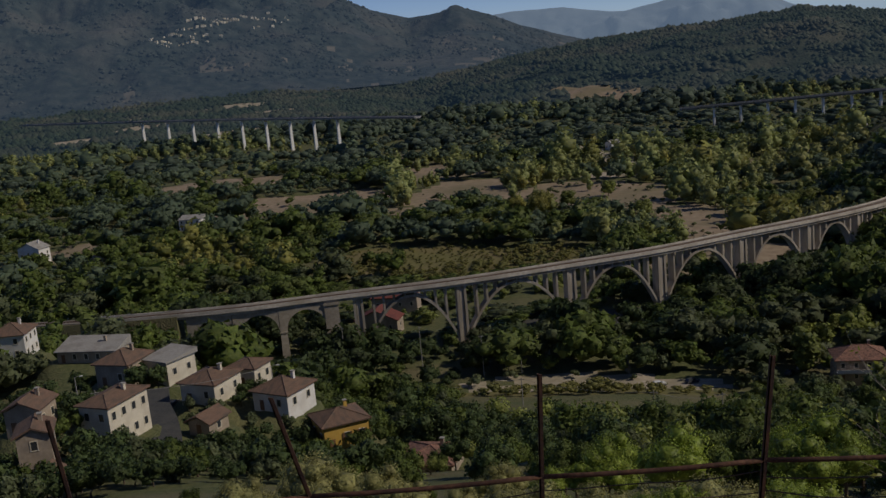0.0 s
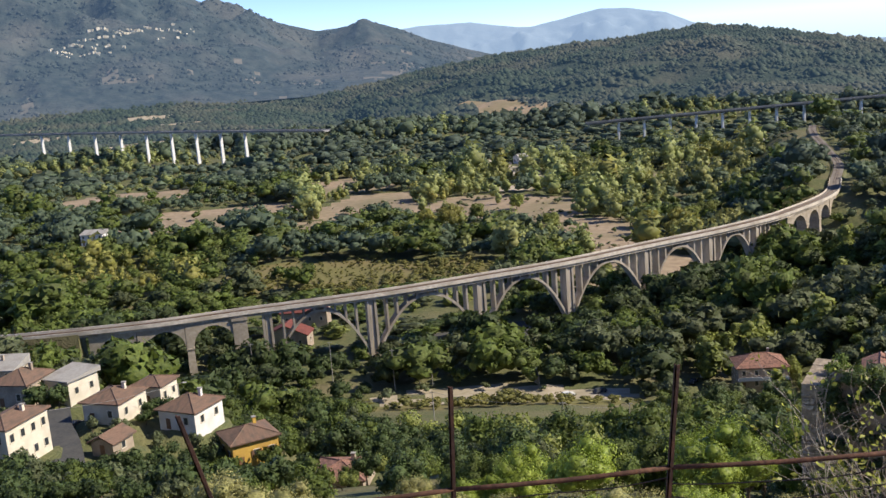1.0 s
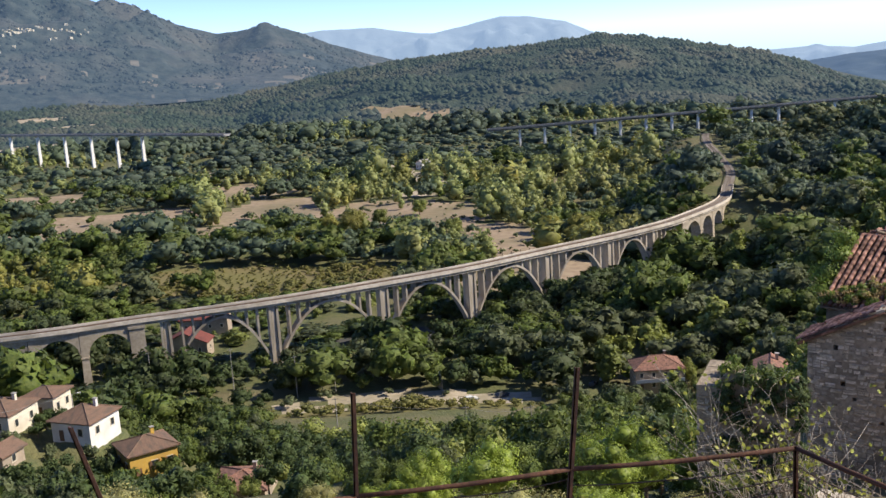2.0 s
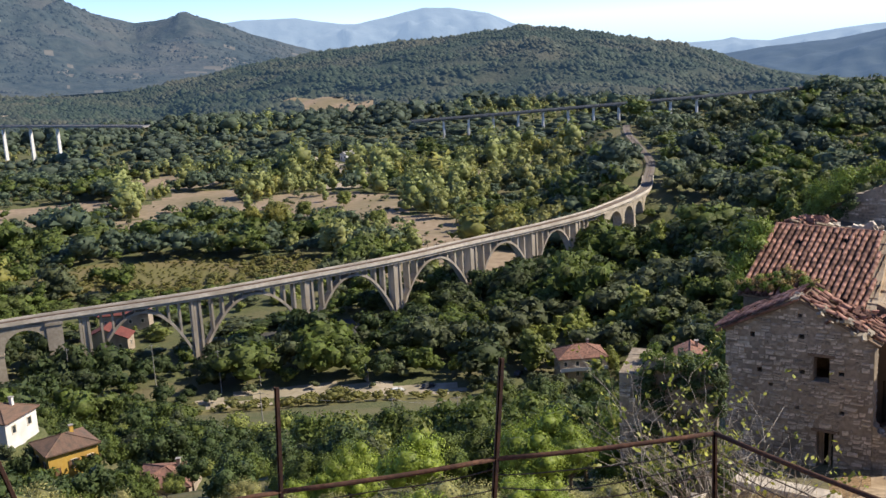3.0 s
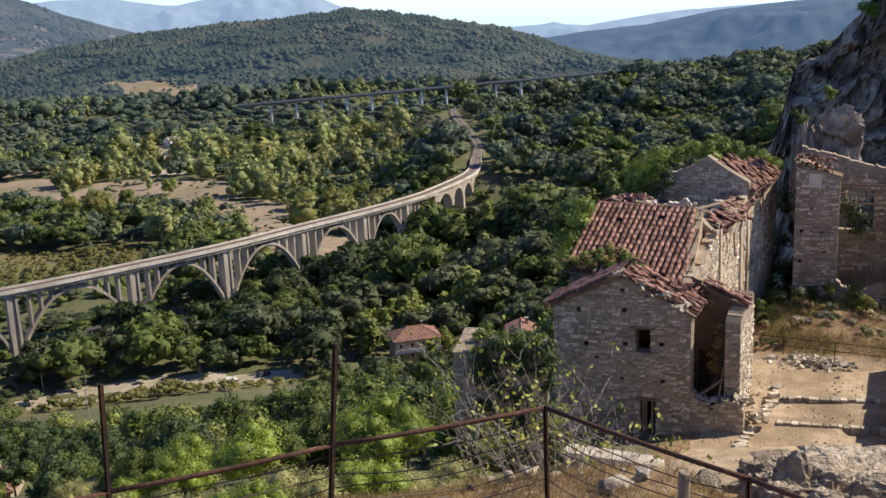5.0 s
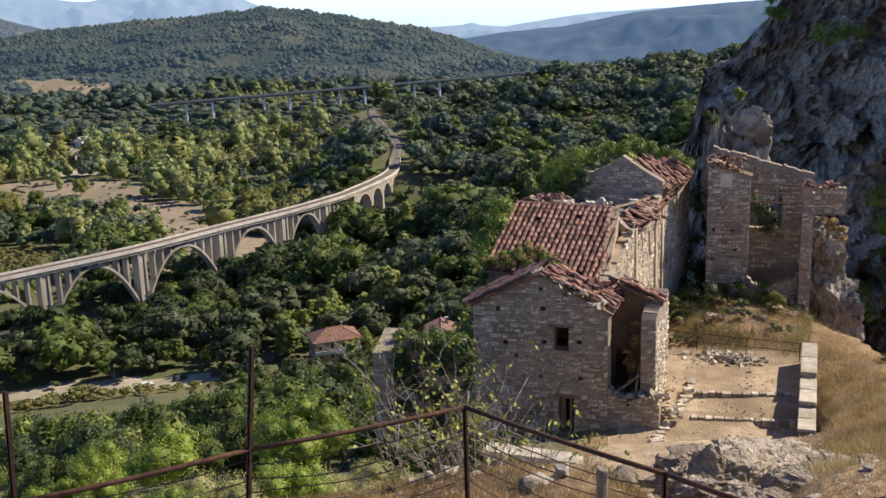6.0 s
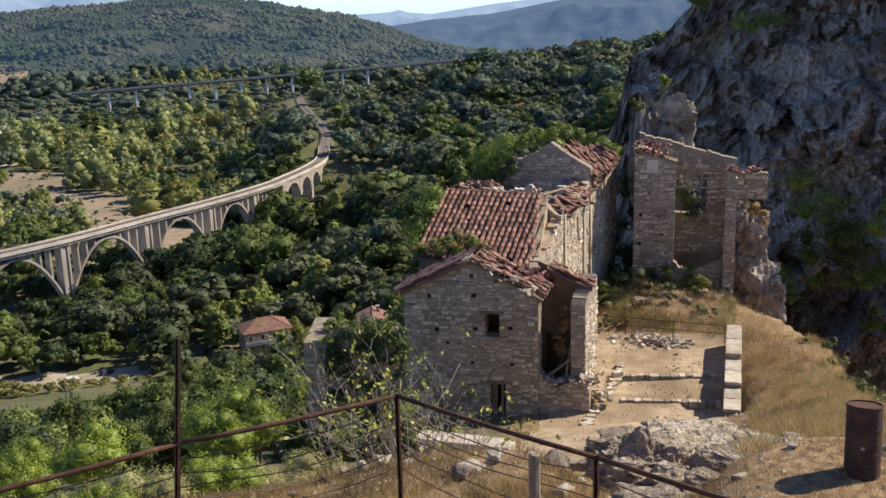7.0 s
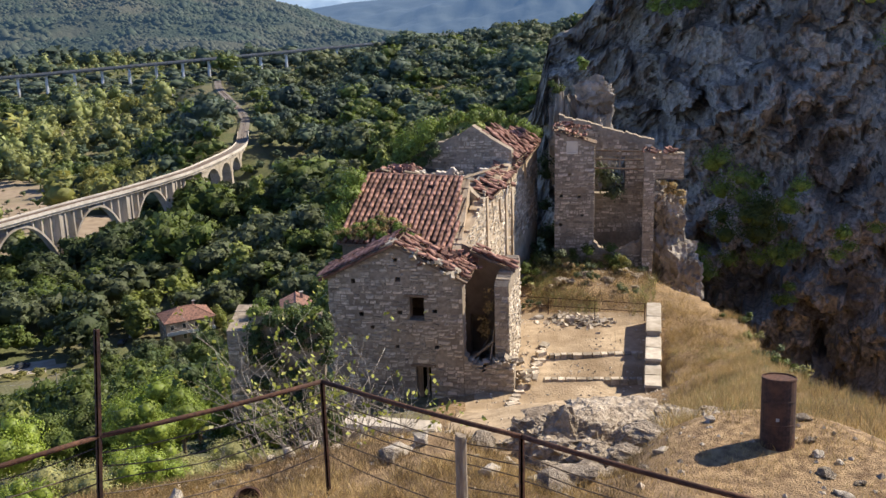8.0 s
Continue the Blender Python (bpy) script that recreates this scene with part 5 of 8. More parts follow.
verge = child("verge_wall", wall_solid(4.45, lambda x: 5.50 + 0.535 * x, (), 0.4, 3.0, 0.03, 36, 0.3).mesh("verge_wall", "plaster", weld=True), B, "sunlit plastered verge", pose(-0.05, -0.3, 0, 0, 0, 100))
roofB = child("tiled_roof", Geo().tube([(-6.1, 4.05, 7.84), (-1.1, 4.05, 7.84)], 0.1, 6).mesh("tiled_roof", "old_beam"), B, "weathered red clay tile roof")
roof_slab(roofB, [(-6.25, -0.35, 5.48), (-0.35, -0.35, 5.48), (-1.1, 4.05, 7.87), (-6.25, 4.05, 7.87)])
lay_tiles(roofB, slope_frame((-6.25, -0.35, 5.5), (0.1, -0.35, 5.5), (-6.25, 4.05, 7.89)), 5.95, 5.0, 0.29, 0.355, 0.016, 0.985, 28, 300, 0.155)
for k in range(13):
    ob = new("ridge_tile", TILE)
    ob.parent = roofB
    ob.matrix_basis = pose(-6.2 + k * 0.39, 4.08, 7.97, 0, random.uniform(-4, 4), -90 + random.uniform(-5, 5))
eave = roof_slab(B, [(0.22, 4.6, 6.85), (0.22, 15.9, 7.6), (-0.75, 15.9, 8.0), (-0.75, 4.6, 7.2)], 0.1, "old_beam", "eave_deck")
lay_tiles(eave, slope_frame((0.22, 4.6, 6.88), (0.22, 15.9, 7.63), (-0.75, 4.6, 7.23)), 11.3, 1.1, 0.28, 0.36, 0.08, 0.75, 29, 110)
roofD = roof_slab(B, [(0.25, 9.6, 7.75), (0.25, 15.9, 7.75), (-1.3, 15.9, 8.35), (-2.2, 9.6, 9.5)], 0.1, "old_beam", "rear_roof")
lay_tiles(roofD, slope_frame((0.25, 9.6, 7.77), (0.25, 12.6, 7.77), (-2.2, 9.6, 9.50)), 3.0, 2.8, 0.29, 0.36, 0.08, 0.75, 30, 100)
lay_tiles(roofD, slope_frame((0.25, 12.6, 7.77), (0.25, 15.9, 7.77), (-1.65, 12.6, 8.95)), 3.3, 2.0, 0.29, 0.36, 0.08, 0.75, 34, 70)
roof_slab(B, [(-6.3, 9.6, 7.6), (-6.3, 15.9, 7.3), (-1.3, 15.9, 8.35), (-2.2, 9.6, 9.5)], 0.1, "old_beam", "rear_roof")
debris(B, [(-5.4, 5.3, 7.9, 50, 0.45), (-4.9, 5.6, 8.0, 50, 0.4), (-3.4, 5.0, 7.4, 30, 0.4), (-1.2, 4.9, 6.9, 50, 0.4), (-4.6, 5.0, 7.2, 40, 0.6), (-3.0, 5.2, 6.9, 40, 0.7), (-1.6, 5.4, 6.8, 50, 0.6), (-1.2, 8.2, 6.8, 40, 0.7)], "tiles", 0.16, 31, "broken_tiles")
for a, b in (((-5.6, 4.3, 8.2), (-3.9, 6.6, 7.0)), ((-4.4, 4.4, 8.1), (-2.9, 6.6, 7.4)), ((-2.4, 4.4, 7.9), (-0.6, 6.2, 7.3)), ((-1.4, 4.6, 7.8), (-0.5, 8.8, 7.6))):
    child("roof_beam", Geo().tube([a, b], 0.08, 5).mesh("roof_beam", "wood"), B)

debris(B, [(-5.2, 4.9, 7.8, 14, 0.4), (-4.0, 5.0, 7.8, 14, 0.4), (-5.4, 6.9, 7.7, 14, 0.4), (-2.4, 6.9, 7.5, 14, 0.5)], "stones", 0.10, 32)

# tower-like ruin under the rock
T = thing("ruined_house", at(40.92, 41.29, 92.3, 48), "tall roofless stone ruin with an open front", "house")
topT = lambda x: 8.12 - 0.31 * x
openT = [(0.72, 1.24, 6.88, 7.5), (0.75, 0.93, 5.6, 5.85), (0.3, 0.46, 4.3, 4.5), (1.3, 1.48, 4.3, 4.5), (1.5, 1.66, 3.2, 3.36), (0.25, 0.42, 2.6, 2.8), (0.3, 1.3, -1.5, 0.9)]
tl = child("front_wall", wall_solid(2.25, topT, openT, 0.6, -2.5, 0.06, 40, 0.25).mesh("front_wall", "mortar", weld=True), T, "tall narrow stretch of rubble wall with a pale window")
child("window_frame", Geo().box(0.66, 0.74, -0.03, 0.2, 6.82, 7.56).box(1.22, 1.30, -0.03, 0.2, 6.82, 7.56).box(0.74, 1.22, -0.03, 0.2, 7.48, 7.56).box(0.74, 1.22, -0.03, 0.2, 6.82, 6.9).box(0.74, 1.22, 0.1, 0.16, 6.9, 7.48).mesh("window_frame", "stucco"), tl, "pale boarded window")
child("side_wall", wall_solid(4.2, lambda y: 7.6 + 0.12 * y, (), 0.55, -2.5, 0.08, 41, 0.3).mesh("side_wall", "mortar", weld=True), T, "", pose(0.55, 0.6, 0, 0, 0, 90))
child("back_wall", wall_solid(5.7, lambda x: 8.4 - 0.27 * x, [(1.9, 4.0, 3.6, 5.9)], 0.5, -2.5, 0.08, 42, 0.3).mesh("back_wall", "mortar", weld=True), T, "", pose(0, 4.3, 0))
child("corner_pier", wall_solid(0.62, lambda x: 6.95 - 0.5 * (x > 0.4), (), 0.6, -2.5, 0.25, 43, 0.14).mesh("corner_pier", "mortar", weld=True), T, "ragged free-standing masonry pier", pose(5.0, 0.1, 0))
child("side_wall", wall_solid(1.6, lambda y: 3.2 - 0.9 * y, (), 0.5, -2.5, 0.2, 44, 0.2).mesh("side_wall", "mortar", weld=True), T, "", pose(5.55, 0.8, 0, 0, 0, 90))
child("low_wall", wall_solid(2.8, lambda x: 1.5 - 0.5 * math.sin(x * 1.4), [(0.5, 1.1, -1.5, 0.9)], 0.5, -2.5, 0.12, 45, 0.25).mesh("low_wall", "mortar", weld=True), T, "", pose(2.253, 0.5, 0))
child("annexe_wall", wall_solid(1.75, lambda x: 6.55 - 0.1 * x, (), 0.5, 4.9, 0.08, 46, 0.25).mesh("annexe_wall", "mortar", weld=True), T, "", pose(5.6, 2.4, 0))
for z in (6.35, 5.95, 6.75):
    child("tie_beam", Geo().tube([(2.0, 0.5 + (z - 6) * 1.5, z), (5.3, 0.5 + (z - 6) * 1.5, z - 0.05)], 0.055, 5).mesh("tie_beam", "old_beam"), T)
child("prop", Geo().box(3.6, 3.72, 0.9, 1.0, 5.9, 6.8).mesh("prop", "wood"), T)
rT = roof_slab(T, [(-0.12, -0.16, 8.22), (2.35, -0.16, 7.46), (2.35, 0.55, 7.52), (-0.12, 0.55, 8.28)], 0.06, "old_beam", "roof_remnant")
lay_tiles(rT, slope_frame((-0.12, -0.16, 8.23), (2.35, -0.16, 7.47), (-0.12, 0.55, 8.29)), 2.5, 0.7, 0.28, 0.36, 0.08, 0.7, 47, 16)
debris(T, [(0.6, 0.9, 8.4, 26, 0.3), (1.2, 1.2, 8.2, 22, 0.3)], "tiles", 0.12, 49, "broken_tiles")
debris(T, [(5.3, 0.4, 7.0, 26, 0.22), (1.0, 0.6, 7.9, 14, 0.4), (6.4, 2.6, 6.6, 12, 0.3)], "tiles", 0.14, 48)

# stub of wall at the edge of the drop
S = thing("ruined_wall", at(15.22, 32.22, 95.2, 41), "stub of an old stone wall with a sloping lit top", "wall")
child("masonry", wall_solid(2.0, lambda y: 2.2 + 0.16 * y, (), 0.74, -3.0, 0.015, 50, 0.5).mesh("masonry", "mortar", weld=True), S, "", pose(1.0, 0, 0, 0, 0, 90))

child("return_wall", wall_solid(2.7, lambda x: 2.75 + 0.15 * math.sin(2.3 * x) - 0.9 * max(0, 0.4 - x), (), 0.5, -5.0, 0.12, 52, 0.3).mesh("return_wall", "mortar", weld=True), S, "ivy-smothered length of wall", pose(1.003, 0.02, 0))

# ---- terrace ----
G = (29.03, 30.05)
terrace = at(G[0] + 0.1, G[1] + 0.07, 91.62, 50)
wallP = thing("parapet_wall", terrace, "thick stone parapet in stepped lengths beside the terrace", "wall")
for y0, y1, h in ((-1.1, 1.25, 0.95), (1.25, 4.1, 1.2), (4.1, 8.2, 1.45)):
    seg = child("masonry", Geo().box(4.42, 5.02, y0, y1 - 0.003, -1.2, h).mesh("masonry", "mortar"), wallP)
    n = max(2, int((y1 - y0) / 1.8))
    for k in range(n):
        a, b = y0 + (y1 - y0) * k / n, y0 + (y1 - y0) * (k + 1) / n
        child("coping", Geo().hexa([(4.36, a + 0.012, h), (5.08, a + 0.012, h), (5.08, b - 0.012, h), (4.36, b - 0.012, h)],
                                   [(4.39, a + 0.03, h + 0.1 + 0.02 * (k % 2)), (5.05, a + 0.03, h + 0.1), (5.05, b - 0.03, h + 0.11), (4.39, b - 0.03, h + 0.1)]).mesh("coping", "pale_stone"), seg)
rng = random.Random(60)
for k, (v, z, turn) in enumerate(((0.85, 0.0, 8.0), (3.15, 0.24, 11.3))):
    stp = thing("terrace_step", terrace @ pose(0, v, z, 0, 0, turn), "low step edged with rough stone blocks", "step", "terrace steps")
    x = 0.0
    while x < 4.3:
        w = rng.uniform(0.22, 0.5)
        e = min(x + w, 4.38)
        j = rng.uniform(-0.03, 0.03)
        child("block", Geo().hexa([(x + 0.01, -0.16 + j, -0.2), (e - 0.01, -0.16 + j, -0.2), (e - 0.01, 0.22, -0.2), (x + 0.01, 0.22, -0.2)],
                                  [(x + 0.03, -0.13 + j, 0.29 + j), (e - 0.03, -0.13 + j, 0.29 + j * 0.5), (e - 0.02, 0.2, 0.28), (x + 0.02, 0.2, 0.28)]).mesh("block", "stone"), stp)
        x = e
edge = thing("stone_edging", terrace, "curved edging of loose pale stones", "edging")
for k in range(15):
    t = k / 14
    x, y = -0.25 - 0.9 * math.sin(t * 2.2) * t - 0.1, 4.2 - 6.2 * t
    s = rng.uniform(0.16, 0.28)
    child("stone", Geo().box(-s, s, -s * 0.7, s * 0.7, -0.25, s * 0.55, pose(x, y, 0.24 * (y > 0.8) + 0.24 * (y > 3.1), rng.uniform(-8, 8), rng.uniform(-8, 8), rng.uniform(0, 90))).mesh("stone", "stone"), edge)
rail = thing("metal_railing", terrace @ pose(0, 8.7, 0.48, 0, 0, -4), "thin rusty metal railing at the terrace edge", "railing")
for x in (-2.9, -0.6, 1.8, 4.3):
    child("post", Geo().tube([(x, 0, -0.4), (x, 0, 0.95)], 0.025, 6).mesh("post", "rust_dark"), rail)
for z in (0.92, 0.5):
    child("bar", Geo().tube([(-2.9, 0, z), (4.3, 0, z)], 0.018, 6).mesh("bar", "rust_dark"), rail)
heap = thing("rubble_heap", terrace @ pose(0.9, 7.9, 0.5), "heap of loose pale rubble on the terrace", "rubble")
debris(heap, [(0, 0, 0, 60, 0.55), (0.9, 0.1, 0, 40, 0.45), (-0.8, 0.2, 0, 30, 0.35)], "stones", 0.14, 61, "rubble")


# ---- rocks ----
def rock_mesh(name, seed, mat="rock", sub=3, flat=0.75, rough=0.35):
    bm = bmesh.new()
    bmesh.ops.create_icosphere(bm, subdivisions=sub, radius=1)
    off = Vector((seed * 7.3, seed * 3.1, seed * 1.7))
    r = random.Random(seed)
    planes = [(Vector((r.gauss(0, 1), r.gauss(0, 1), r.gauss(0, 1))).normalized(), r.uniform(0.42, 0.82)) for _ in range(14)]
    for v in bm.verts:
        p = v.co.normalized()
        for n, k in planes:
            if p.dot(n) > k:
                p -= n * (p.dot(n) - k) * 0.9
        c = noise.cell(noise.voronoi((p + noise.noise_vector(p * 2.0 + off) * 0.25) * 3.4 + off)[1][0] * 11.3)
        p *= 1 + rough * noise.fractal(p * 1.6 + off, 0.7, 2.2, 5) + rough * 0.55 * (abs(noise.noise(p * 3.1 + off)) + 0.5 * abs(noise.noise(p * 7.3 + off)) - 0.25) + rough * 0.28 * c - rough * 0.3 * max(0, 0.12 - abs(noise.noise(p * 4.3 + off * 2))) * 5
        v.co = Vector((p.x, p.y, p.z * flat))
    me = bpy.data.meshes.new(name)
    bm.to_mesh(me)
    bm.free()
    me.materials.append(M[mat])
    return me


ROCKS = [rock_mesh("rock", 70 + i, "rock", 4) for i in range(5)]
LUMPS = [rock_mesh("rock", 75 + i, "rock", 2) for i in range(5)]
PALE_ROCKS = [rock_mesh("rock", 80 + i, "pale_stone", 2) for i in range(3)]


def rock(az, d, size, k=0, pale=False, sink=0.25, turn=0, label="weathered grey limestone outcrop", tall=1.0, cat="rock"):
    x, y = math.sin(radians(az)) * d, math.cos(radians(az)) * d
    ob = new("rock", (PALE_ROCKS[k % 3] if pale else (ROCKS if size > 0.44 else LUMPS)[k % 5]))
    ob.matrix_world = pose(x, y, gz(x, y) + size * (0.5 - sink) * tall, 0, 0, turn) @ Matrix.Diagonal((size, size * 0.8, size * tall, 1))
    return tagged(ob, label, cat, "rocks on the slope")


for i, (az, d, s, tall) in enumerate(((45.4, 17.6, 0.9, 0.45), (46.9, 18.6, 1.2, 0.5), (48.6, 18.2, 1.1, 0.42), (50.2, 18.6, 0.8, 0.45), (49.0, 16.2, 0.9, 0.45), (46.6, 16.0, 1.0, 0.5), (44.2, 16.2, 0.6, 0.6), (43.0, 15.6, 0.5, 0.7), (47.6, 14.6, 0.7, 0.5), (51.5, 19.0, 0.7, 0.5), (45.4, 15.6, 0.6, 0.7), (43.4, 14.6, 0.5, 0.7), (48.8, 15.4, 0.5, 0.5), (40.6, 14.8, 0.5, 0.7), (42.5, 56, 0.6, 0.7), (45.2, 53.5, 0.7, 0.6), (46.4, 54.5, 0.5, 0.7), (47.8, 54.2, 0.6, 0.6), (44.0, 55, 0.45, 0.7), (48.6, 56, 0.6, 0.8),
                                      (52, 17, 0.6, 0.5), (44.9, 14.2, 0.5, 0.7), (50.8, 15.5, 0.5, 0.6), (54, 18, 0.5, 0.6), (38.6, 16.8, 0.9, 0.8))):
    rock(az, d, s, i, turn=i * 47, tall=tall)
for i, (az, d, s, tall) in enumerate(((45.2, 10.9, 0.55, 0.8), (46.6, 11.2, 0.6, 0.7), (45.6, 10.2, 0.42, 0.8), (47.4, 10.3, 0.35, 0.7), (46.3, 9.6, 0.32, 0.8), (48.3, 11.3, 0.5, 0.6), (49.6, 11.9, 0.5, 0.5), (44.2, 11.6, 0.5, 0.8), (45.0, 9.4, 0.26, 0.8), (47.6, 12.4, 0.7, 0.6), (44.6, 12.8, 0.7, 0.7), (50.6, 12.8, 0.6, 0.5),
                                      (59.9, 10.6, 0.10, 0.7), (60.4, 10.2, 0.13, 0.6), (61.3, 9.8, 0.11, 0.6), (59.3, 10.9, 0.09, 0.7), (61.6, 9.3, 0.14, 0.5), (58.9, 11.5, 0.14, 0.6), (61.0, 10.5, 0.07, 0.7), (62.2, 10.1, 0.08, 0.7), (51.2, 10.5, 0.12, 0.6), (50.2, 9.9, 0.14, 0.5), (53.9, 11.2, 0.1, 0.6))):
    rock(az, d, s, i + 1, i > 11 and i % 2 == 0, turn=i * 71 + 20, tall=tall, sink=0.3)
for i, (az, d, s) in enumerate(((35.3, 10.3, 0.20), (35.0, 10.15, 0.16), (30.2, 11.2, 0.17), (31.6, 11.3, 0.13), (29.0, 11.0, 0.12), (24.8, 10.6, 0.13), (33.6, 11.4, 0.1), (22.2, 10.3, 0.17), (36.9, 10.6, 0.16), (40.5, 10.8, 0.22), (42.2, 11.4, 0.26), (28.0, 11.4, 0.15),
                                (41.0, 9.6, 0.15), (44.8, 12.2, 0.3), (38.2, 11.8, 0.24), (39.3, 12.6, 0.3), (53.3, 13.5, 0.16), (26.6, 10.9, 0.1))):
    rock(az, d, s, i, i % 4 != 1, turn=i * 61, label="loose pale stone lying in dry grass", cat="stone")
for i in range(46):
    az, d = 43.6 + 8.5 * ((i * 0.618) % 1), 9.6 + 5.4 * ((i * 0.3719) % 1)
    if az > 48.5 and d < 11.2:
        continue
    rock(az, d, 0.10 + 0.2 * ((i * 0.77) % 1), i, i % 7 == 0, turn=i * 37, tall=0.6 + 0.5 * ((i * 0.29) % 1), sink=0.22, label="broken limestone lump on the outcrop")
lw = thing("garden_wall", at(7.6, 12.1, 103.3, 50.7), "low broken stone wall with a pale cap", "wall")
child("masonry", wall_solid(1.40, lambda q: -0.02, (), 0.30, -1.4, 0.03, 62, 0.3).mesh("masonry", "mortar", weld=True), lw)
child("cap", Geo().hexa([(-0.04, -0.04, 0.0), (1.45, -0.04, 0.0), (1.45, 0.32, 0.0), (-0.04, 0.32, 0.0)], [(0.0, -0.01, 0.07), (1.42, -0.02, 0.06), (1.41, 0.29, 0.07), (0.02, 0.28, 0.08)]).mesh("cap", "pale_stone"), lw, "pale stone cap")
child("end_stone", Geo().box(1.28, 1.46, -0.05, 0.3, -0.7, -0.004).mesh("end_stone", "pale_stone"), lw)
for k, (az, d, sx, sz, turn) in enumerate(((47.2, 17.0, 1.5, 0.42, 20), (44.9, 14.6, 0.9, 0.40, 110), (49.6, 17.4, 1.2, 0.35, 200), (45.6, 13.2, 0.75, 0.75, 300), (47.2, 13.4, 0.85, 0.85, 70), (48.9, 13.2, 0.75, 0.7, 160), (43.8, 13.0, 0.6, 0.6, 240), (50.3, 13.6, 0.6, 0.5, 30))):
    x, y = math.sin(radians(az)) * d, math.cos(radians(az)) * d
    ob = new("rock", rock_mesh("rock", 120 + k, "rock", 5, 1.0, 0.30))
    ob.matrix_world = pose(x, y, gz(x, y) + (-0.08 if d > 14 else -0.34), 0, 0, turn) @ Matrix.Diagonal((sx, sx * 0.8, sz, 1))
    tagged(ob, "craggy fissured limestone outcrop beside the path", "rock", "rocks on the slope")
x, y = math.sin(radians(26.4)) * 9.95, math.cos(radians(26.4)) * 9.95
pot = thing("broken_pot", pose(x, y, gz(x, y) - 0.02, 14, -10, 20), "half-buried dark broken pot in dry grass", "pot")
V, F = [], []
for r, z in ((0.13, -0.1), (0.17, 0.05), (0.14, 0.12), (0.11, 0.12), (0.12, 0.02), (0.1, -0.1)):
    V += [(r * math.cos(k * math.pi / 6), r * math.sin(k * math.pi / 6), z) for k in range(12)]
F = [(i * 12 + k, i * 12 + (k + 1) % 12, i * 12 + 12 + (k + 1) % 12, i * 12 + 12 + k) for i in range(5) for k in range(12)] + [tuple(range(60, 72))]
child("bowl", mesh("bowl", V, F, "rust_dark"), pot)


# ---- cliff and pinnacle ----
def build_cliff():
    az = np.concatenate([np.arange(42.5, 66, 0.16), np.arange(66, 100, 1.0)])
    na = len(az)
    dist = np.interp(az, [42.5, 46, 50.8, 56.3, 63.2, 72, 100], [92, 88, 82, 76, 70, 70, 74])
    base = 110 - np.interp(az, [42.5, 50.8, 56.3, 72, 100], [34, 36, 40, 44, 44])
    top_el = np.interp(az, [42.5, 43.6, 44.4, 44.9, 46, 47.2, 49, 52, 58, 66, 72, 80, 100], [-11, -8, -4.7, -4.4, -3.4, -2.2, 0.5, 4.0, 6, 6, -2, -14, -20])
    top_d = dist + np.interp(az, [42.5, 50, 60, 100], [3, 9, 14, 14])
    top = 110 + top_d * np.tan(np.radians(top_el))
    rows = np.concatenate([np.linspace(0, 1, 200), [1.06, 1.2, 1.5]])
    V = []
    for r in rows:
        q = min(r, 1.0)
        dd = dist + (top_d - dist) * q ** 1.6
        if r > 1:
            dd = top_d + (r - 1) * 90
        z = base + (top - base) * q - (0 if r <= 1 else (r - 1) * 50)
        V.append(np.stack([np.sin(np.radians(az)) * dd, np.cos(np.radians(az)) * dd, z], -1))
    V = np.concatenate(V)
    out = []
    for x, y, z in V:
        p = Vector((x, y, z))
        a = noise.fractal(p * 0.09 + Vector((3, 1, 7)), 0.9, 2.0, 3) * 2.2
        w = p + noise.noise_vector(p * 0.35) * 0.6
        b = noise.cell(noise.voronoi(Vector((w.x * 0.20, w.y * 0.20, w.z * 0.26)))[1][0] * 9.7) * 1.9
        c = noise.cell(noise.voronoi(Vector((w.x * 0.55, w.y * 0.55, w.z * 0.62)))[1][0] * 7.3) * 1.1
        c += noise.cell(noise.voronoi(Vector((w.x * 1.35 + w.z * 0.5, w.y * 1.35, w.z * 1.1)))[1][0] * 5.9) * 0.55
        e = noise.fractal(Vector((x * 0.9, y * 0.9, z * 0.9)), 0.6, 2.2, 5) * 0.35 - max(0, 0.07 - abs(noise.noise(p * 0.42))) * 7.0
        d = math.hypot(x, y)
        k = (d - a - b - c - e + 1.2) / d
        out.append((x * k, y * k, z + noise.noise(p * 0.5) * 0.6))
    nr = len(rows)
    F = [(i * na + j, i * na + j + 1, (i + 1) * na + j + 1, (i + 1) * na + j) for i in range(nr - 1) for j in range(na - 1)]
    tagged(new("cliff", mesh("cliff", out, F, "cliff")), "towering dark fractured limestone cliff", "cliff", kind="structure")


build_cliff()


def pinnacle(az, d, z, sx, sy, sz, seed, label, rough=0.34):
    x, y = math.sin(radians(az)) * d, math.cos(radians(az)) * d
    ob = new("rock_pinnacle", rock_mesh("rock_pinnacle", seed, "rock_dark", 5, 1.0, rough))
    ob.matrix_world = pose(x, y, z, 0, 0, seed * 13) @ Matrix.Diagonal((sx, sy, sz, 1))
    tagged(ob, label, "rock")


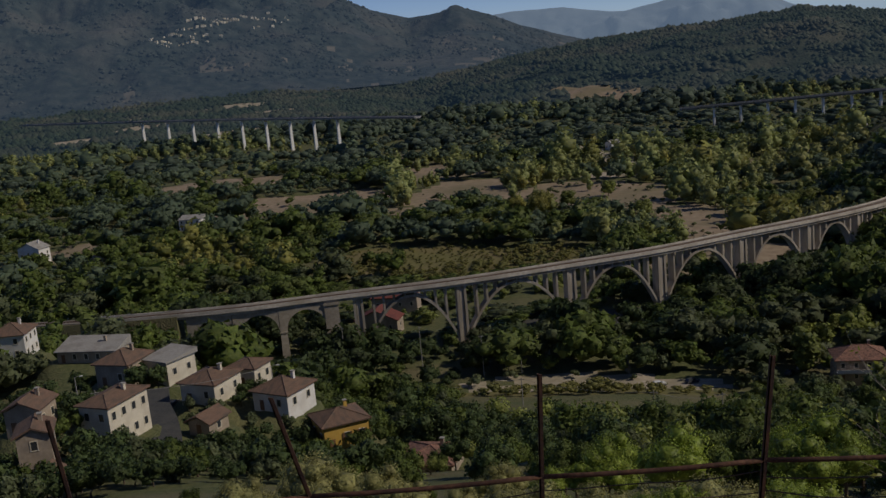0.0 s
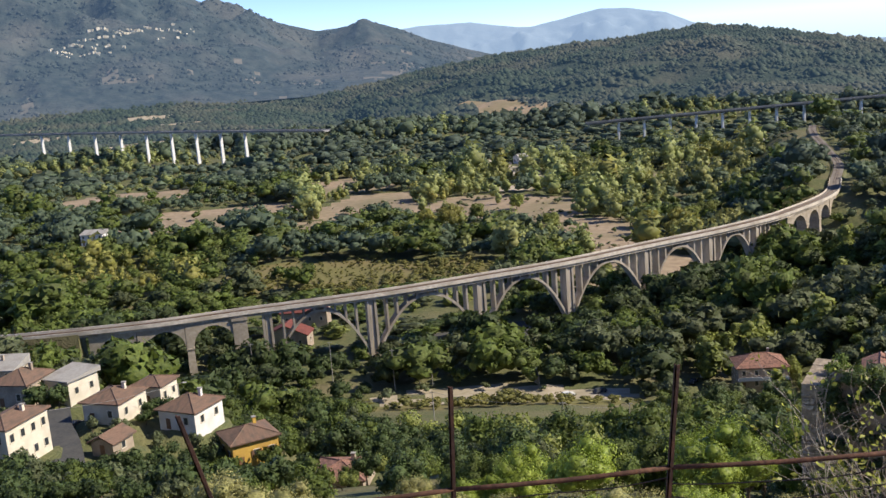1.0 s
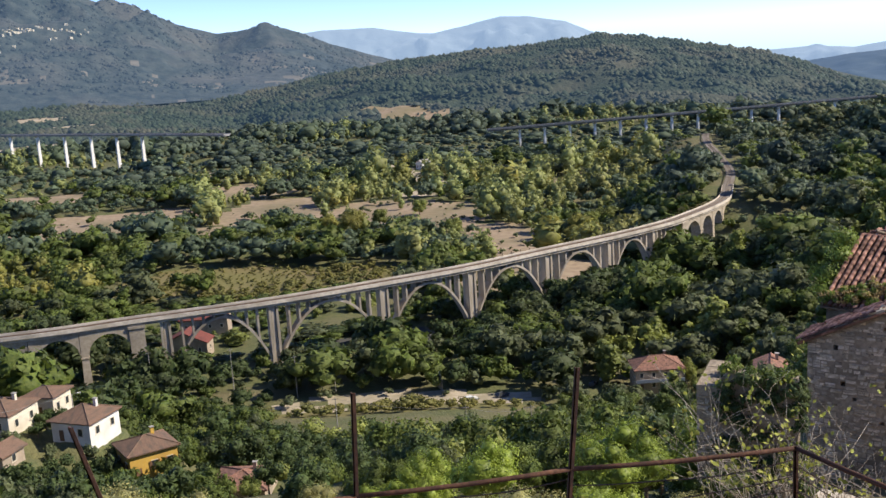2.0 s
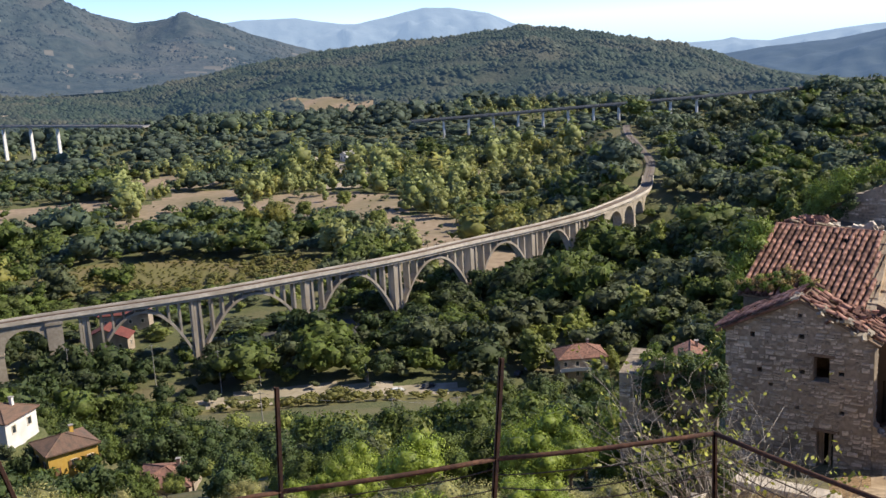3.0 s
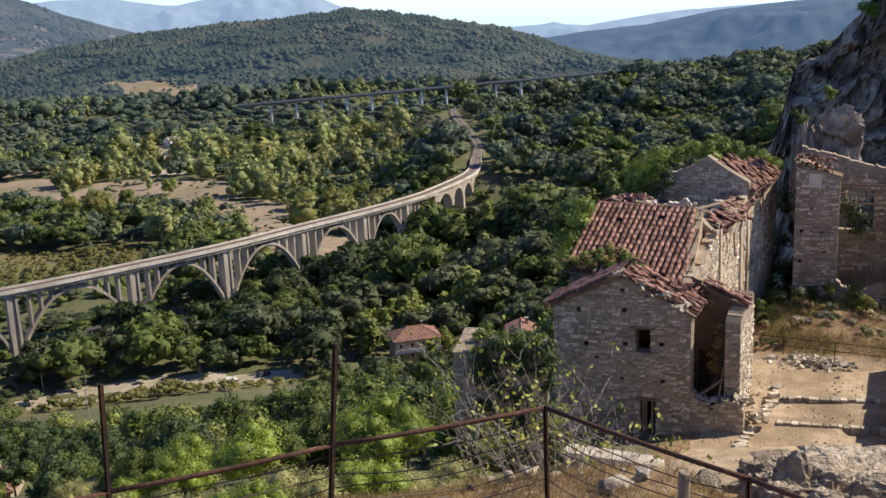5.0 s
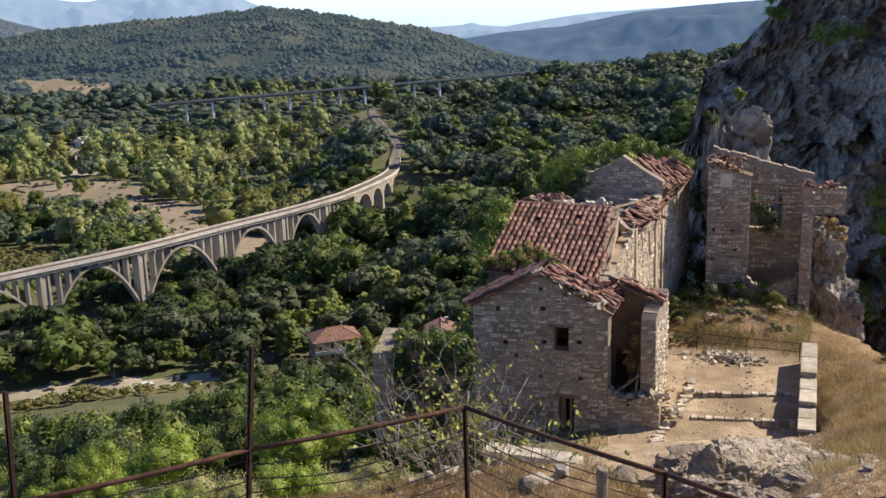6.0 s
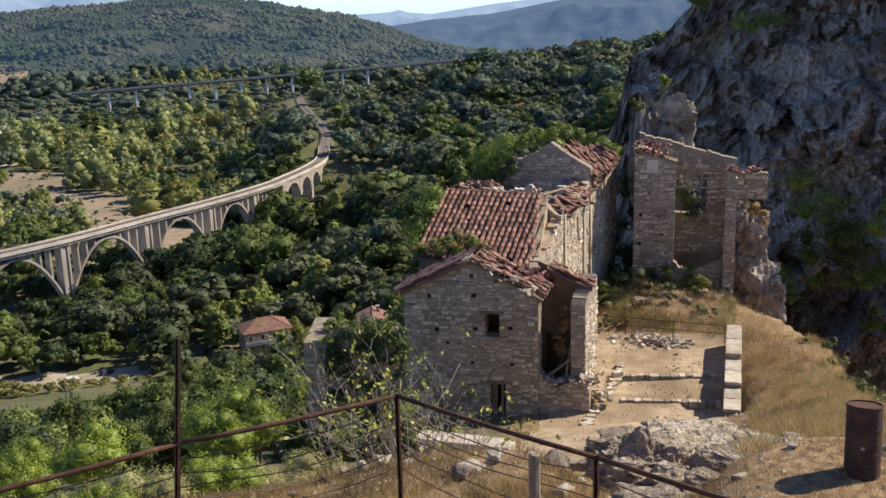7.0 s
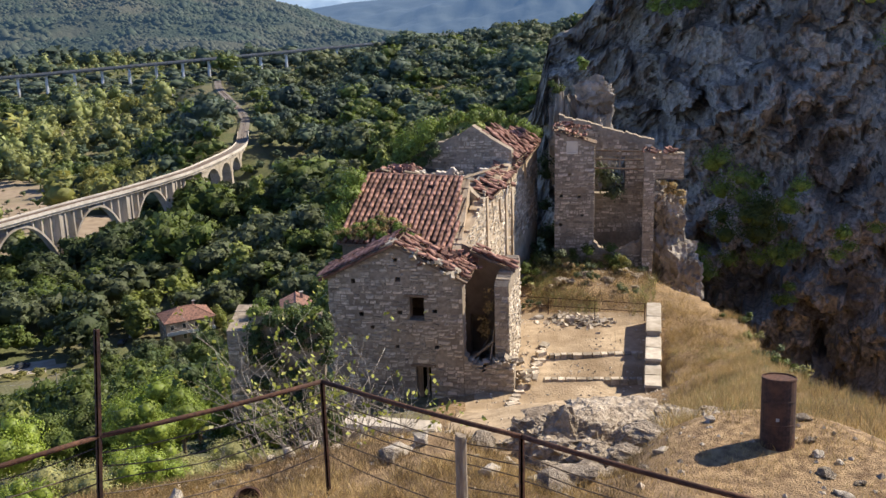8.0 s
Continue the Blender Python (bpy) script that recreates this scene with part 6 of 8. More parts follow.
pinnacle(46.7, 66, 98.6, 1.7, 1.6, 4.5, 97, "grey limestone pinnacle above the roofless ruin", 0.42)
pinnacle(45.2, 65, 97.8, 1.0, 1.2, 4.6, 92, "sharp limestone spur beside the ruin", 0.42)
pinnacle(47.0, 65.5, 101.7, 1.5, 1.2, 1.3, 93, "square block of limestone on the pinnacle")
for az, d, z, r, seed in ((50.9, 60.8, 89.6, 1.9, 94), (51.2, 61.4, 92.2, 1.7, 95), (51.1, 62.0, 94.6, 1.5, 96), (51.9, 61.5, 90.5, 1.6, 98), (50.5, 61.8, 95.9, 1.1, 99)):
    pinnacle(az, d, z, r, r, r * 1.25, seed, "rough limestone crag carrying the corner of the ruin", 0.30)

# ---- fence at the edge of the viewpoint ----
RAIL_Z = 106.1
corners = [(-5.4, 8.35), (-3.3, 8.5), (-1.23, 8.52), (0.84, 8.45), (2.80, 8.34), (4.89, 8.06), (5.51, 5.91), (6.1, 3.91)]
fence = thing("metal_fence", Matrix(), "rusty pipe fence with sagging wires round the viewpoint", "fence")
for a, b in zip(corners, corners[1:]):
    sag = [(a[0] + (b[0] - a[0]) * t, a[1] + (b[1] - a[1]) * t, RAIL_Z - 0.02 * math.sin(math.pi * t)) for t in (0, 0.25, 0.5, 0.75, 1)]
    child("rail", Geo().tube(sag, 0.023, 8).mesh("rail", "rust", True), fence, "rusty handrail pipe")
for i, (x, y) in enumerate(corners[:-1]):
    z0 = min(gz(x, y), 105.3) - 0.25
    tall = i in (1, 2, 3, 4)
    lean_x = {2: -0.24, 1: -0.1, 3: 0.05, 4: 0.1}.get(i, 0.0)
    zt = 107.06 if tall else RAIL_Z + 0.02
    w = 0.021 if tall else 0.018
    g = Geo()
    for bx in ((-w, w, -w, -w + 0.012), (-w, -w + 0.012, -w, w)):
        lo = [(x + px, y + py, z0) for px, py in ((bx[0], bx[2]), (bx[1], bx[2]), (bx[1], bx[3]), (bx[0], bx[3]))]
        lo = [(p[0] - lean_x * (RAIL_Z - z0) * 1.0, p[1], p[2]) for p in lo]
        hi = [(x + px + lean_x * (zt - RAIL_Z), y + py, zt) for px, py in ((bx[0], bx[2]), (bx[1], bx[2]), (bx[1], bx[3]), (bx[0], bx[3]))]
        g.hexa(lo, hi)
    child("post", g.mesh("post", "rust_dark" if tall else "rust"), fence, "dark rusty angle-iron post" if tall else "")
rngw = random.Random(9)
for i, (a, b) in enumerate(zip(corners, corners[1:])):
    for h in (0.14, 0.28, 0.42, 0.58, 0.76):
        s = rngw.uniform(0.02, 0.12)
        e0, e1 = rngw.uniform(-0.03, 0.03), rngw.uniform(-0.03, 0.03)
        pts = [(a[0] + (b[0] - a[0]) * t, a[1] + (b[1] - a[1]) * t + 0.03, RAIL_Z - h + e0 * (1 - t) + e1 * t - s * math.sin(math.pi * t) + 0.012 * math.sin(9 * t + h * 30)) for t in [k / 10 for k in range(11)]]
        child("wire", Geo().tube(pts, 0.006, 4).mesh("wire", "wire"), fence)
wp = thing("wooden_post", pose(5.22, 6.38, gz(5.22, 6.38) - 0.2, 0, 1.0, 15), "grey weathered wooden post by the fence", "post")
hp = 106.03 - gz(5.22, 6.38) + 0.2
child("shaft", Geo().tube([(0, 0, 0), (0.005, 0, hp * 0.5), (0, 0.004, hp - 0.02), (0, 0, hp)], [0.055, 0.052, 0.05, 0.042], 10).mesh("shaft", "wood"), wp)

# ---- steel drum ----
drum = thing("steel_drum", pose(9.08, 5.76, gz(9.08, 5.76) - 0.03, -5.9, 6.2, 0) @ Matrix.Diagonal((0.90, 0.90, 0.85, 1)), "tall dark rusty steel drum on dry ground", "drum")
V, F, n = [], [], 28
prof = [(0.195, 0.0), (0.203, 0.015), (0.199, 0.04), (0.199, 0.30), (0.203, 0.315), (0.199, 0.33), (0.199, 0.60), (0.203, 0.615), (0.199, 0.63), (0.199, 0.86), (0.205, 0.885), (0.200, 0.9), (0.188, 0.9), (0.188, 0.86)]
for r, z in prof:
    V += [(r * math.cos(2 * math.pi * k / n), r * math.sin(2 * math.pi * k / n), z) for k in range(n)]
F = [(i * n + k, i * n + (k + 1) % n, i * n + n + (k + 1) % n, i * n + n + k) for i in range(len(prof) - 1) for k in range(n)] + [tuple(range(n))[::-1]]
child("shell", mesh("shell", V, F, "rust_dark", False), drum)
child("lid", mesh("lid", [(0.188 * math.cos(2 * math.pi * k / n), 0.188 * math.sin(2 * math.pi * k / n), z) for z in (0.872, 0.885) for k in range(n)],
                  [tuple(range(n))[::-1], tuple(range(n, 2 * n))] + [(k, (k + 1) % n, n + (k + 1) % n, n + k) for k in range(n)], "rust"), drum, "rusty brown lid")
child("stain_mark", Geo().box(-0.03, 0.01, -0.003, 0.001, 0.38, 0.42, pose(-0.165, -0.115, 0, 0, 0, -55)).mesh("stain_mark", "roof_grey"), drum)


# ---- vegetation ----
def blob_points(rng, n, blobs, inner=0.72):
    """Points on and in the outer part of a set of balls (x, y, z, r), with outward directions."""
    w = np.array([b[3] ** 2 for b in blobs])
    k = rng.choice(len(blobs), n, p=w / w.sum())
    d = rng.normal(size=(n, 3))
    d[:, 2] = np.where(d[:, 2] < -0.3, -d[:, 2] * 0.6, d[:, 2])
    d /= np.linalg.norm(d, axis=1)[:, None]
    b = np.array(blobs)[k]
    r = b[:, 3] * rng.uniform(inner, 1.08, n)
    return b[:, :3] + d * r[:, None], d


def leaf_tris(rng, n, blobs, size, quads=False, inner=0.72):
    """Loose leaf sprays facing roughly outward, as triangles (or two to a spray)."""
    p, d = blob_points(rng, n, blobs, inner)
    nrm = d + rng.normal(size=(n, 3)) * 0.55
    nrm /= np.linalg.norm(nrm, axis=1)[:, None]
    t = np.cross(nrm, rng.normal(size=(n, 3)))
    t /= np.linalg.norm(t, axis=1)[:, None]
    b = np.cross(nrm, t)
    s = (size * rng.uniform(0.6, 1.4, n))[:, None]
    soft = d * 0.6 + nrm * 0.7
    soft = np.repeat((soft / np.linalg.norm(soft, axis=1)[:, None])[:, None, :], 3, axis=1)
    if quads:
        a, c = p - t * s * 0.5, p + t * s * 0.5
        e, f = p + b * s * 0.30 - nrm * s * 0.1, p - b * s * 0.30 - nrm * s * 0.1
        return np.concatenate([np.stack([a, c, e], 1), np.stack([a, f, c], 1)]), np.concatenate([soft, soft])
    return np.stack([p - t * s * 0.55 - b * s * 0.35, p + t * s * 0.55 - b * s * 0.35 * rng.uniform(0, 1, (n, 1)), p + b * s * 0.6], 1), soft


def core_tris(rng, blobs, shrink=0.74):
    """Rough inner bodies of the crown's masses."""
    g = (1 + 5 ** 0.5) / 2
    iv = np.array([(-1, g, 0), (1, g, 0), (-1, -g, 0), (1, -g, 0), (0, -1, g), (0, 1, g), (0, -1, -g), (0, 1, -g), (g, 0, -1), (g, 0, 1), (-g, 0, -1), (-g, 0, 1)]) / math.sqrt(1 + g * g)
    fi = np.array([(0, 11, 5), (0, 5, 1), (0, 1, 7), (0, 7, 10), (0, 10, 11), (1, 5, 9), (5, 11, 4), (11, 10, 2), (10, 7, 6), (7, 1, 8), (3, 9, 4), (3, 4, 2), (3, 2, 6), (3, 6, 8), (3, 8, 9), (4, 9, 5), (2, 4, 11), (6, 2, 10), (8, 6, 7), (9, 8, 1)])
    out, soft = [], []
    for b in blobs:
        v = iv * rng.uniform(0.8, 1.1, (12, 1)) * b[3] * shrink + np.array(b[:3])
        out.append(v[fi])
        soft.append(iv[fi])
    return np.concatenate(out), np.concatenate(soft)


def both(*pairs):
    """Join pairs of triangles and normals."""
    return np.concatenate([q[0] for q in pairs]), np.concatenate([q[1] for q in pairs])


def crown_blobs(rng, h, r, kind):
    """The masses of a crown for a tree of height h and crown radius r."""
    if kind == "poplar":
        return [(rng.normal() * r * 0.15, rng.normal() * r * 0.15, h * (0.25 + 0.68 * i / 5), r * (0.65 - 0.42 * abs(i / 5 - 0.35))) for i in range(6)]
    if kind == "shrub":
        return [(rng.normal() * r * 0.5, rng.normal() * r * 0.5, h * rng.uniform(0.3, 0.6), r * rng.uniform(0.4, 0.6)) for _ in range(6)]
    n = 9
    out = [(0, 0, h * 0.60, r * 0.70)]
    for i in range(n):
        a, q = 2 * math.pi * i / n + rng.uniform(-0.4, 0.4), rng.uniform(0.35, 0.72) * r
        out.append((math.cos(a) * q, math.sin(a) * q, h * rng.uniform(0.36, 0.80), r * rng.uniform(0.36, 0.54)))
    out.append((rng.normal() * r * 0.2, rng.normal() * r * 0.2, h * 0.86, r * 0.36))
    return out


def trunk_geo(rng, h, blobs, r):
    g = Geo()
    top = Vector((blobs[0][0], blobs[0][1], blobs[0][2]))
    g.tube([(0, 0, -0.6), (r * 0.3, 0, h * 0.15), top * 0.6, top], [r * 1.5, r, r * 0.7, r * 0.3], 7)
    for b in blobs[1:]:
        a = top * rng.uniform(0.35, 0.75)
        e = Vector(b[:3])
        g.tube([a, a.lerp(e, 0.5) + Vector((0, 0, -0.05 * h)), e], [r * 0.45, r * 0.3, r * 0.12], 5)
    return g


def tree_proto(seed, h, r, kind, leaf, n, size, quads, core=True):
    rng = np.random.default_rng(seed)
    blobs = crown_blobs(rng, h, r, kind)
    t = both(leaf_tris(rng, n, blobs, size, quads), core_tris(rng, blobs))
    return trunk_geo(rng, h, blobs, 0.02 * h + 0.03).mesh("trunk", "bark"), tri_mesh("crown", t[0], leaf, t[1])


def make_tree(protos, k, x, y, s, turn, label, name="tree", cat="tree", group="trees on the slope", sink=0.2):
    tr, cr = protos[k % len(protos)]
    root = thing(name, pose(x, y, gz(x, y) - sink, 0, 0, turn) @ Matrix.Scale(s, 4), label, cat, group)
    child("trunk", tr, root)
    child("crown", cr, root)
    return root


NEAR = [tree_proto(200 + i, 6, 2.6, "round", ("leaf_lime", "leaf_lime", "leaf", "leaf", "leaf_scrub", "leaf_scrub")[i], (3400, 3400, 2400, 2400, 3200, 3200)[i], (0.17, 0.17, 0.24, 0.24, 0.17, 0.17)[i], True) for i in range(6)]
BANK = [tree_proto(210 + i, 3, 1.7, "shrub" if i else "round", ("leaf_lime", "leaf_scrub", "leaf_scrub")[i], 3000, 0.11, True) for i in range(3)]
MID = [tree_proto(220 + i, 9, 4.0, k, l, 950, 0.47, False) for i, (k, l) in enumerate((("round", "leaf"), ("round", "leaf_dark"), ("round", "leaf_dark"), ("round", "leaf_olive"), ("round", "leaf"), ("shrub", "leaf_light")))]

GARDEN = [tree_proto(260 + i, 9, 4.4, k, l, 330, 1.0, False) for i, (k, l) in enumerate((("shrub", "leaf"), ("round", "leaf_dark"), ("shrub", "leaf_dark"), ("shrub", "leaf_olive")))]

GREEN_LIMIT_AZ = [-40, -24, -13, -7, -4, -2.6, 1.2, 3, 12, 20, 25, 30, 33]
GREEN_LIMIT_EL = [-23.6, -24.2, -23.6, -23.2, -23.8, -25.0, -25.2, -24.0, -22.8, -22.0, -21.6, -23.6, -24.0]
HOUSES = [(o.matrix_world.translation.x, o.matrix_world.translation.y) for o in scene.objects if o.name.startswith("house") and o.parent is None]


def free(x, y, gap):
    """True where no house, lane, clearing or track takes the ground."""
    if any((x - a) ** 2 + (y - b) ** 2 < (9 + gap) ** 2 for a, b in HOUSES):
        return False
    if abs(x - np.interp(y, [158, 169, 181, 192, 202], [-46, -48, -51.5, -55.5, -58])) < 5 and 150 < y < 206:
        return False
    return all((x - p.x) ** 2 + (y - p.y) ** 2 > (5 + gap) ** 2 for p in track[::2])


rng = np.random.default_rng(77)
count = 0
near_spots = []
for _ in range(900):
    az, d = rng.uniform(-27, 32.5), rng.uniform(24, 88)
    if rng.random() > (d / 88) ** 0.6:
        continue
    x, y = math.sin(radians(az)) * d, math.cos(radians(az)) * d
    if any((x - a) ** 2 + (y - b) ** 2 < (2.6 + 0.012 * d) ** 2 for a, b in near_spots):
        continue
    z = gz(x, y)
    room = 110 + d * math.tan(radians(np.interp(az, GREEN_LIMIT_AZ, GREEN_LIMIT_EL))) - z
    h = min(rng.uniform(3.5, 7.0), room + rng.uniform(-0.5, 0.9))
    if h < 1.2 or (az > 25 and d < 48 and d > 30):
        continue
    near_spots.append((x, y))
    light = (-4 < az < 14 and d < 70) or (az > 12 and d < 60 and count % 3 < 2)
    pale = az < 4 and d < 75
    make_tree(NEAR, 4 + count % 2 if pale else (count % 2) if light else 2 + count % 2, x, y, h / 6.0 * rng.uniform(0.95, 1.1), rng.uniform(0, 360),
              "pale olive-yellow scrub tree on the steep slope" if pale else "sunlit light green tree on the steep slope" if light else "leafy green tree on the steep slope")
    count += 1
    if count >= 72:
        break

# bushes close below the fence
for i in range(48):
    az, d = -24 + 50 * ((i * 0.381966) % 1), 12.5 + 13 * ((i * 0.7548) % 1)
    x, y = math.sin(radians(az)) * d, math.cos(radians(az)) * d
    room = 110 + d * math.tan(radians(-24.4 - 1.2 * ((i * 0.57) % 1) - (0.9 if -3 < az < 1.5 else 0))) - gz(x, y)
    h = min(3.4, room)
    if h > 0.8:
        make_tree(BANK, i, x, y, h / 3.0, i * 73, "bright green bush below the fence" if i % 3 == 0 else "olive-yellow bush below the fence", "bush", "bush", "bushes below the fence")

# garden shrubs among the village houses
g_spots = []
for i in range(2500):
    az, d = rng.uniform(-26, -3), rng.uniform(125, 235)
    x, y = math.sin(radians(az)) * d, math.cos(radians(az)) * d
    if any((x - a) ** 2 + (y - b) ** 2 < 6.3 ** 2 for a, b in HOUSES) or any((x - a) ** 2 + (y - b) ** 2 < 3.3 ** 2 for a, b in g_spots) or not free(x, y, -2.5):
        continue
    g_spots.append((x, y))
    make_tree(GARDEN, i, x, y, rng.uniform(0.30, 0.66), rng.uniform(0, 360), "garden shrub between the village houses", "shrub", "shrub", "garden shrubs")
    if len(g_spots) >= 290:
        break

# trees below the slope, each its own thing
mids = 0
spots = []
for _ in range(6000):
    az, d = rng.uniform(-27, 37), math.sqrt(rng.uniform(88 ** 2, 262 ** 2))
    x, y = math.sin(radians(az)) * d, math.cos(radians(az)) * d
    if any((x - a) ** 2 + (y - b) ** 2 < 5.2 ** 2 for a, b in spots) or not free(x, y, 0.5):
        continue
    z = gz(x, y)
    lim = np.interp(az, [-30, -24, -14, -5, 0, 30, 36], [-23.0, -23.4, -23.2, -24.0, -22.5 if d < 166 else -18.8, -17.5, -16.5]) if d < 200 else np.interp(az, [-30, -5, -1, 2, 17, 20, 30, 36], [-17.8, -18.0, -18.8, -21.3, -21.3, -18.6, -17, -15])
    room = 110 + d * math.tan(radians(lim)) - z
    h = min(rng.uniform(5.5, 11), room + rng.uniform(-1, 1))
    if h < 2.2:
        continue
    spots.append((x, y))
    k = int(rng.choice(6, p=[0.26, 0.24, 0.18, 0.14, 0.12, 0.06]))
    make_tree(MID, k, x, y, h / 9.0, rng.uniform(0, 360), {3: "grey-green olive-toned tree below the village slope", 5: "bright green bushy tree below the slope"}.get(k, "dark green broadleaf tree below the slope"))
    mids += 1
    if mids >= 290:
        break


def forest(name, label, protos, places, leaf, joint=None):
    """Woods past counting: all crowns of one sort in one object. places: x, y, z, scale xy, scale z, turn."""
    parts, soft = [], []
    pr = np.random.default_rng(len(places))
    pick = pr.integers(0, len(protos), len(places))
    for i, (t, tn) in enumerate(protos):
        P = places[pick == i]
        if not len(P):
            continue
        c, s = np.cos(P[:, 5]), np.sin(P[:, 5])
        x = (t[None, :, :, 0] * c[:, None, None] - t[None, :, :, 1] * s[:, None, None]) * P[:, 3, None, None] + P[:, 0, None, None]
        y = (t[None, :, :, 0] * s[:, None, None] + t[None, :, :, 1] * c[:, None, None]) * P[:, 3, None, None] + P[:, 1, None, None]
        z = t[None, :, :, 2] * P[:, 4, None, None] + P[:, 2, None, None]
        parts.append(np.stack([x, y, z], -1).reshape(-1, 3, 3))
        nx = tn[None, :, :, 0] * c[:, None, None] - tn[None, :, :, 1] * s[:, None, None]
        ny = tn[None, :, :, 0] * s[:, None, None] + tn[None, :, :, 1] * c[:, None, None]
        soft.append(np.stack([nx, ny, np.broadcast_to(tn[None, :, :, 2], nx.shape)], -1).reshape(-1, 3, 3))
    ob = new(name, tri_mesh(name, np.concatenate(parts), leaf, np.concatenate(soft)))
    return tagged(ob, label, "woods", kind="stuff")


def crown_array(seed, kind, n, size, cores=9, h=1.0, r=0.45):
    q = np.random.default_rng(seed)
    b = crown_blobs(q, h, r, kind)
    if len(b) > 8:
        b = b[:1] + b[1::2]
    return both(leaf_tris(q, n, b, size), core_tris(q, b[:cores], 0.84))


def scatter(d0, d1, gap, az0=-28, az1=48, seed=1):
    """Places in a sector, on a jittered polar grid of about that spacing."""
    q = np.random.default_rng(seed)
    out = []
    d = d0
    while d < d1:
        n = max(1, int(radians(az1 - az0) * d / gap))
        a = np.radians(az0 + (np.arange(n) + q.uniform(0, 1, n)) * (az1 - az0) / n)
        dd = d + q.uniform(-0.5, 0.5, n) * gap
        out.append(np.stack([np.sin(a) * dd, np.cos(a) * dd], -1))
        d += gap
    return np.concatenate(out)


TX = np.array([(p.x, p.y) for p in track])
HX = np.array(HOUSES)


def clear_of(P, track_gap=5.5, house_gap=10.0):
    keep = np.ones(len(P), bool)
    for a in TX[::1]:
        keep &= ((P - a) ** 2).sum(1) > (track_gap + (2.5 if a[1] > 440 else 0)) ** 2
    far = TX[TX[:, 1] > 440]
    for a in far:
        keep &= (((P - a) ** 2).sum(1) > 10 ** 2) | (np.hypot(P[:, 0], P[:, 1]) > np.hypot(a[0], a[1]))
    for a in HX:
        keep &= ((P - a) ** 2).sum(1) > house_gap ** 2
    return keep


def plant(P, h0, h1, wide, seed, skip_clear=True, sparse=0.05, gaps=0.0):
    q = np.random.default_rng(seed)
    cov = cover_at(P[:, 0], P[:, 1])
    keep = clear_of(P)
    if np.any(gaps):
        keep &= fbm(P[:, 0] / 24, P[:, 1] / 24, seed + 3, 3) > gaps
    if skip_clear:
        keep &= (cov < 0) | (q.random(len(P)) < sparse)
    P = P[keep]
    h = (h0 + (h1 - h0) * q.random(len(P)) ** 1.6 * 1.2) * (0.55 + 0.85 * step(0.3, 0.68, fbm(P[:, 0] / 30, P[:, 1] / 30, seed))) * np.where(q.random(len(P)) < 0.14, 1.35, 1.0)
    z = ground_z(P[:, 0], P[:, 1]) - 0.3
    return np.stack([P[:, 0], P[:, 1], z, h * wide * q.uniform(0.85, 1.2, len(P)), h, q.uniform(0, 6.28, len(P))], -1)


def split(places, seed, weights, scale=70):
    """Divide places into sorts of tree that grow in patches."""
    q = np.random.default_rng(seed)
    v = fbm(places[:, 0] / scale, places[:, 1] / scale, seed, 3) + q.normal(size=len(places)) * 0.09
    rank = np.argsort(np.argsort(v)) / len(v)
    edges = np.concatenate([[0], np.cumsum(weights)])
    return [places[(rank >= a) & (rank < b)] for a, b in zip(edges, edges[1:])]


ROUND = [crown_array(300 + i, "round", 240, 0.095) for i in range(6)]
POPLAR = [crown_array(320 + i, "poplar", 200, 0.085, 9, 1.0, 0.36) for i in range(4)]
SMALL = [crown_array(340 + i, "round", 70, 0.125, 4) for i in range(5)]
SMALL_POPLAR = [crown_array(350 + i, "poplar", 64, 0.11, 4, 1.0, 0.42) for i in range(4)]
def dome_array(seed, leaves):
    q = np.random.default_rng(seed)
    b = [(0, 0, 0.5, 0.46)]
    return both(core_tris(q, b, 1.0), leaf_tris(q, leaves, [(0, 0, 0.55, 0.42)], 0.4))


TINY = [dome_array(360 + i, 8) for i in range(6)]


def cap_array(seed):
    """A low rounded crown of six faces for woods far off."""
    q = np.random.default_rng(seed)
    a = np.arange(6) * math.pi / 3 + q.uniform(-0.3, 0.3, 6)
    r = q.uniform(0.38, 0.62, 6)
    ring = np.stack([np.cos(a) * r, np.sin(a) * r, q.uniform(0.0, 0.3, 6)], -1)
    tip = np.array([q.uniform(-0.12, 0.12), q.uniform(-0.12, 0.12), 0.95])
    out = np.stack([np.cos(a), np.sin(a), a * 0 + 0.3], -1) / 1.044
    k = (np.arange(6) + 1) % 6
    up = np.array([0, 0, 1.0])
    return np.stack([ring, ring[k], np.broadcast_to(tip, (6, 3))], 1), np.stack([out, out[k], np.broadcast_to(up, (6, 3))], 1)


DOME = [cap_array(380 + i) for i in range(8)]

# valley woods round the viaduct
P = scatter(262, 470, 6.6, -28, 42, 11)
W = plant(P, 4.5, 12, 1.22, 21, gaps=np.where(np.degrees(np.arctan2(P[:, 0], P[:, 1])) < -2, 0.12, 0.26))
keep = ~((np.hypot(W[:, 0], W[:, 1]) < 335) & (np.degrees(np.arctan2(W[:, 0], W[:, 1])) < 24) & (np.random.default_rng(4).random(len(W)) < 0.25))
W = W[keep]
wd, wa = np.hypot(W[:, 0], W[:, 1]), np.degrees(np.arctan2(W[:, 0], W[:, 1]))
cap = np.where((wd < 298) & (wa > 1) & (wa < 17), 110 - wd * math.tan(radians(21.2)) - W[:, 2], 99)
W[:, 4] = np.minimum(W[:, 4], cap)
W = W[W[:, 4] > 1.0]
W[:, 3] = np.minimum(W[:, 3], W[:, 4] * 1.6)
wd, wa = np.hypot(W[:, 0], W[:, 1]), np.degrees(np.arctan2(W[:, 0], W[:, 1]))
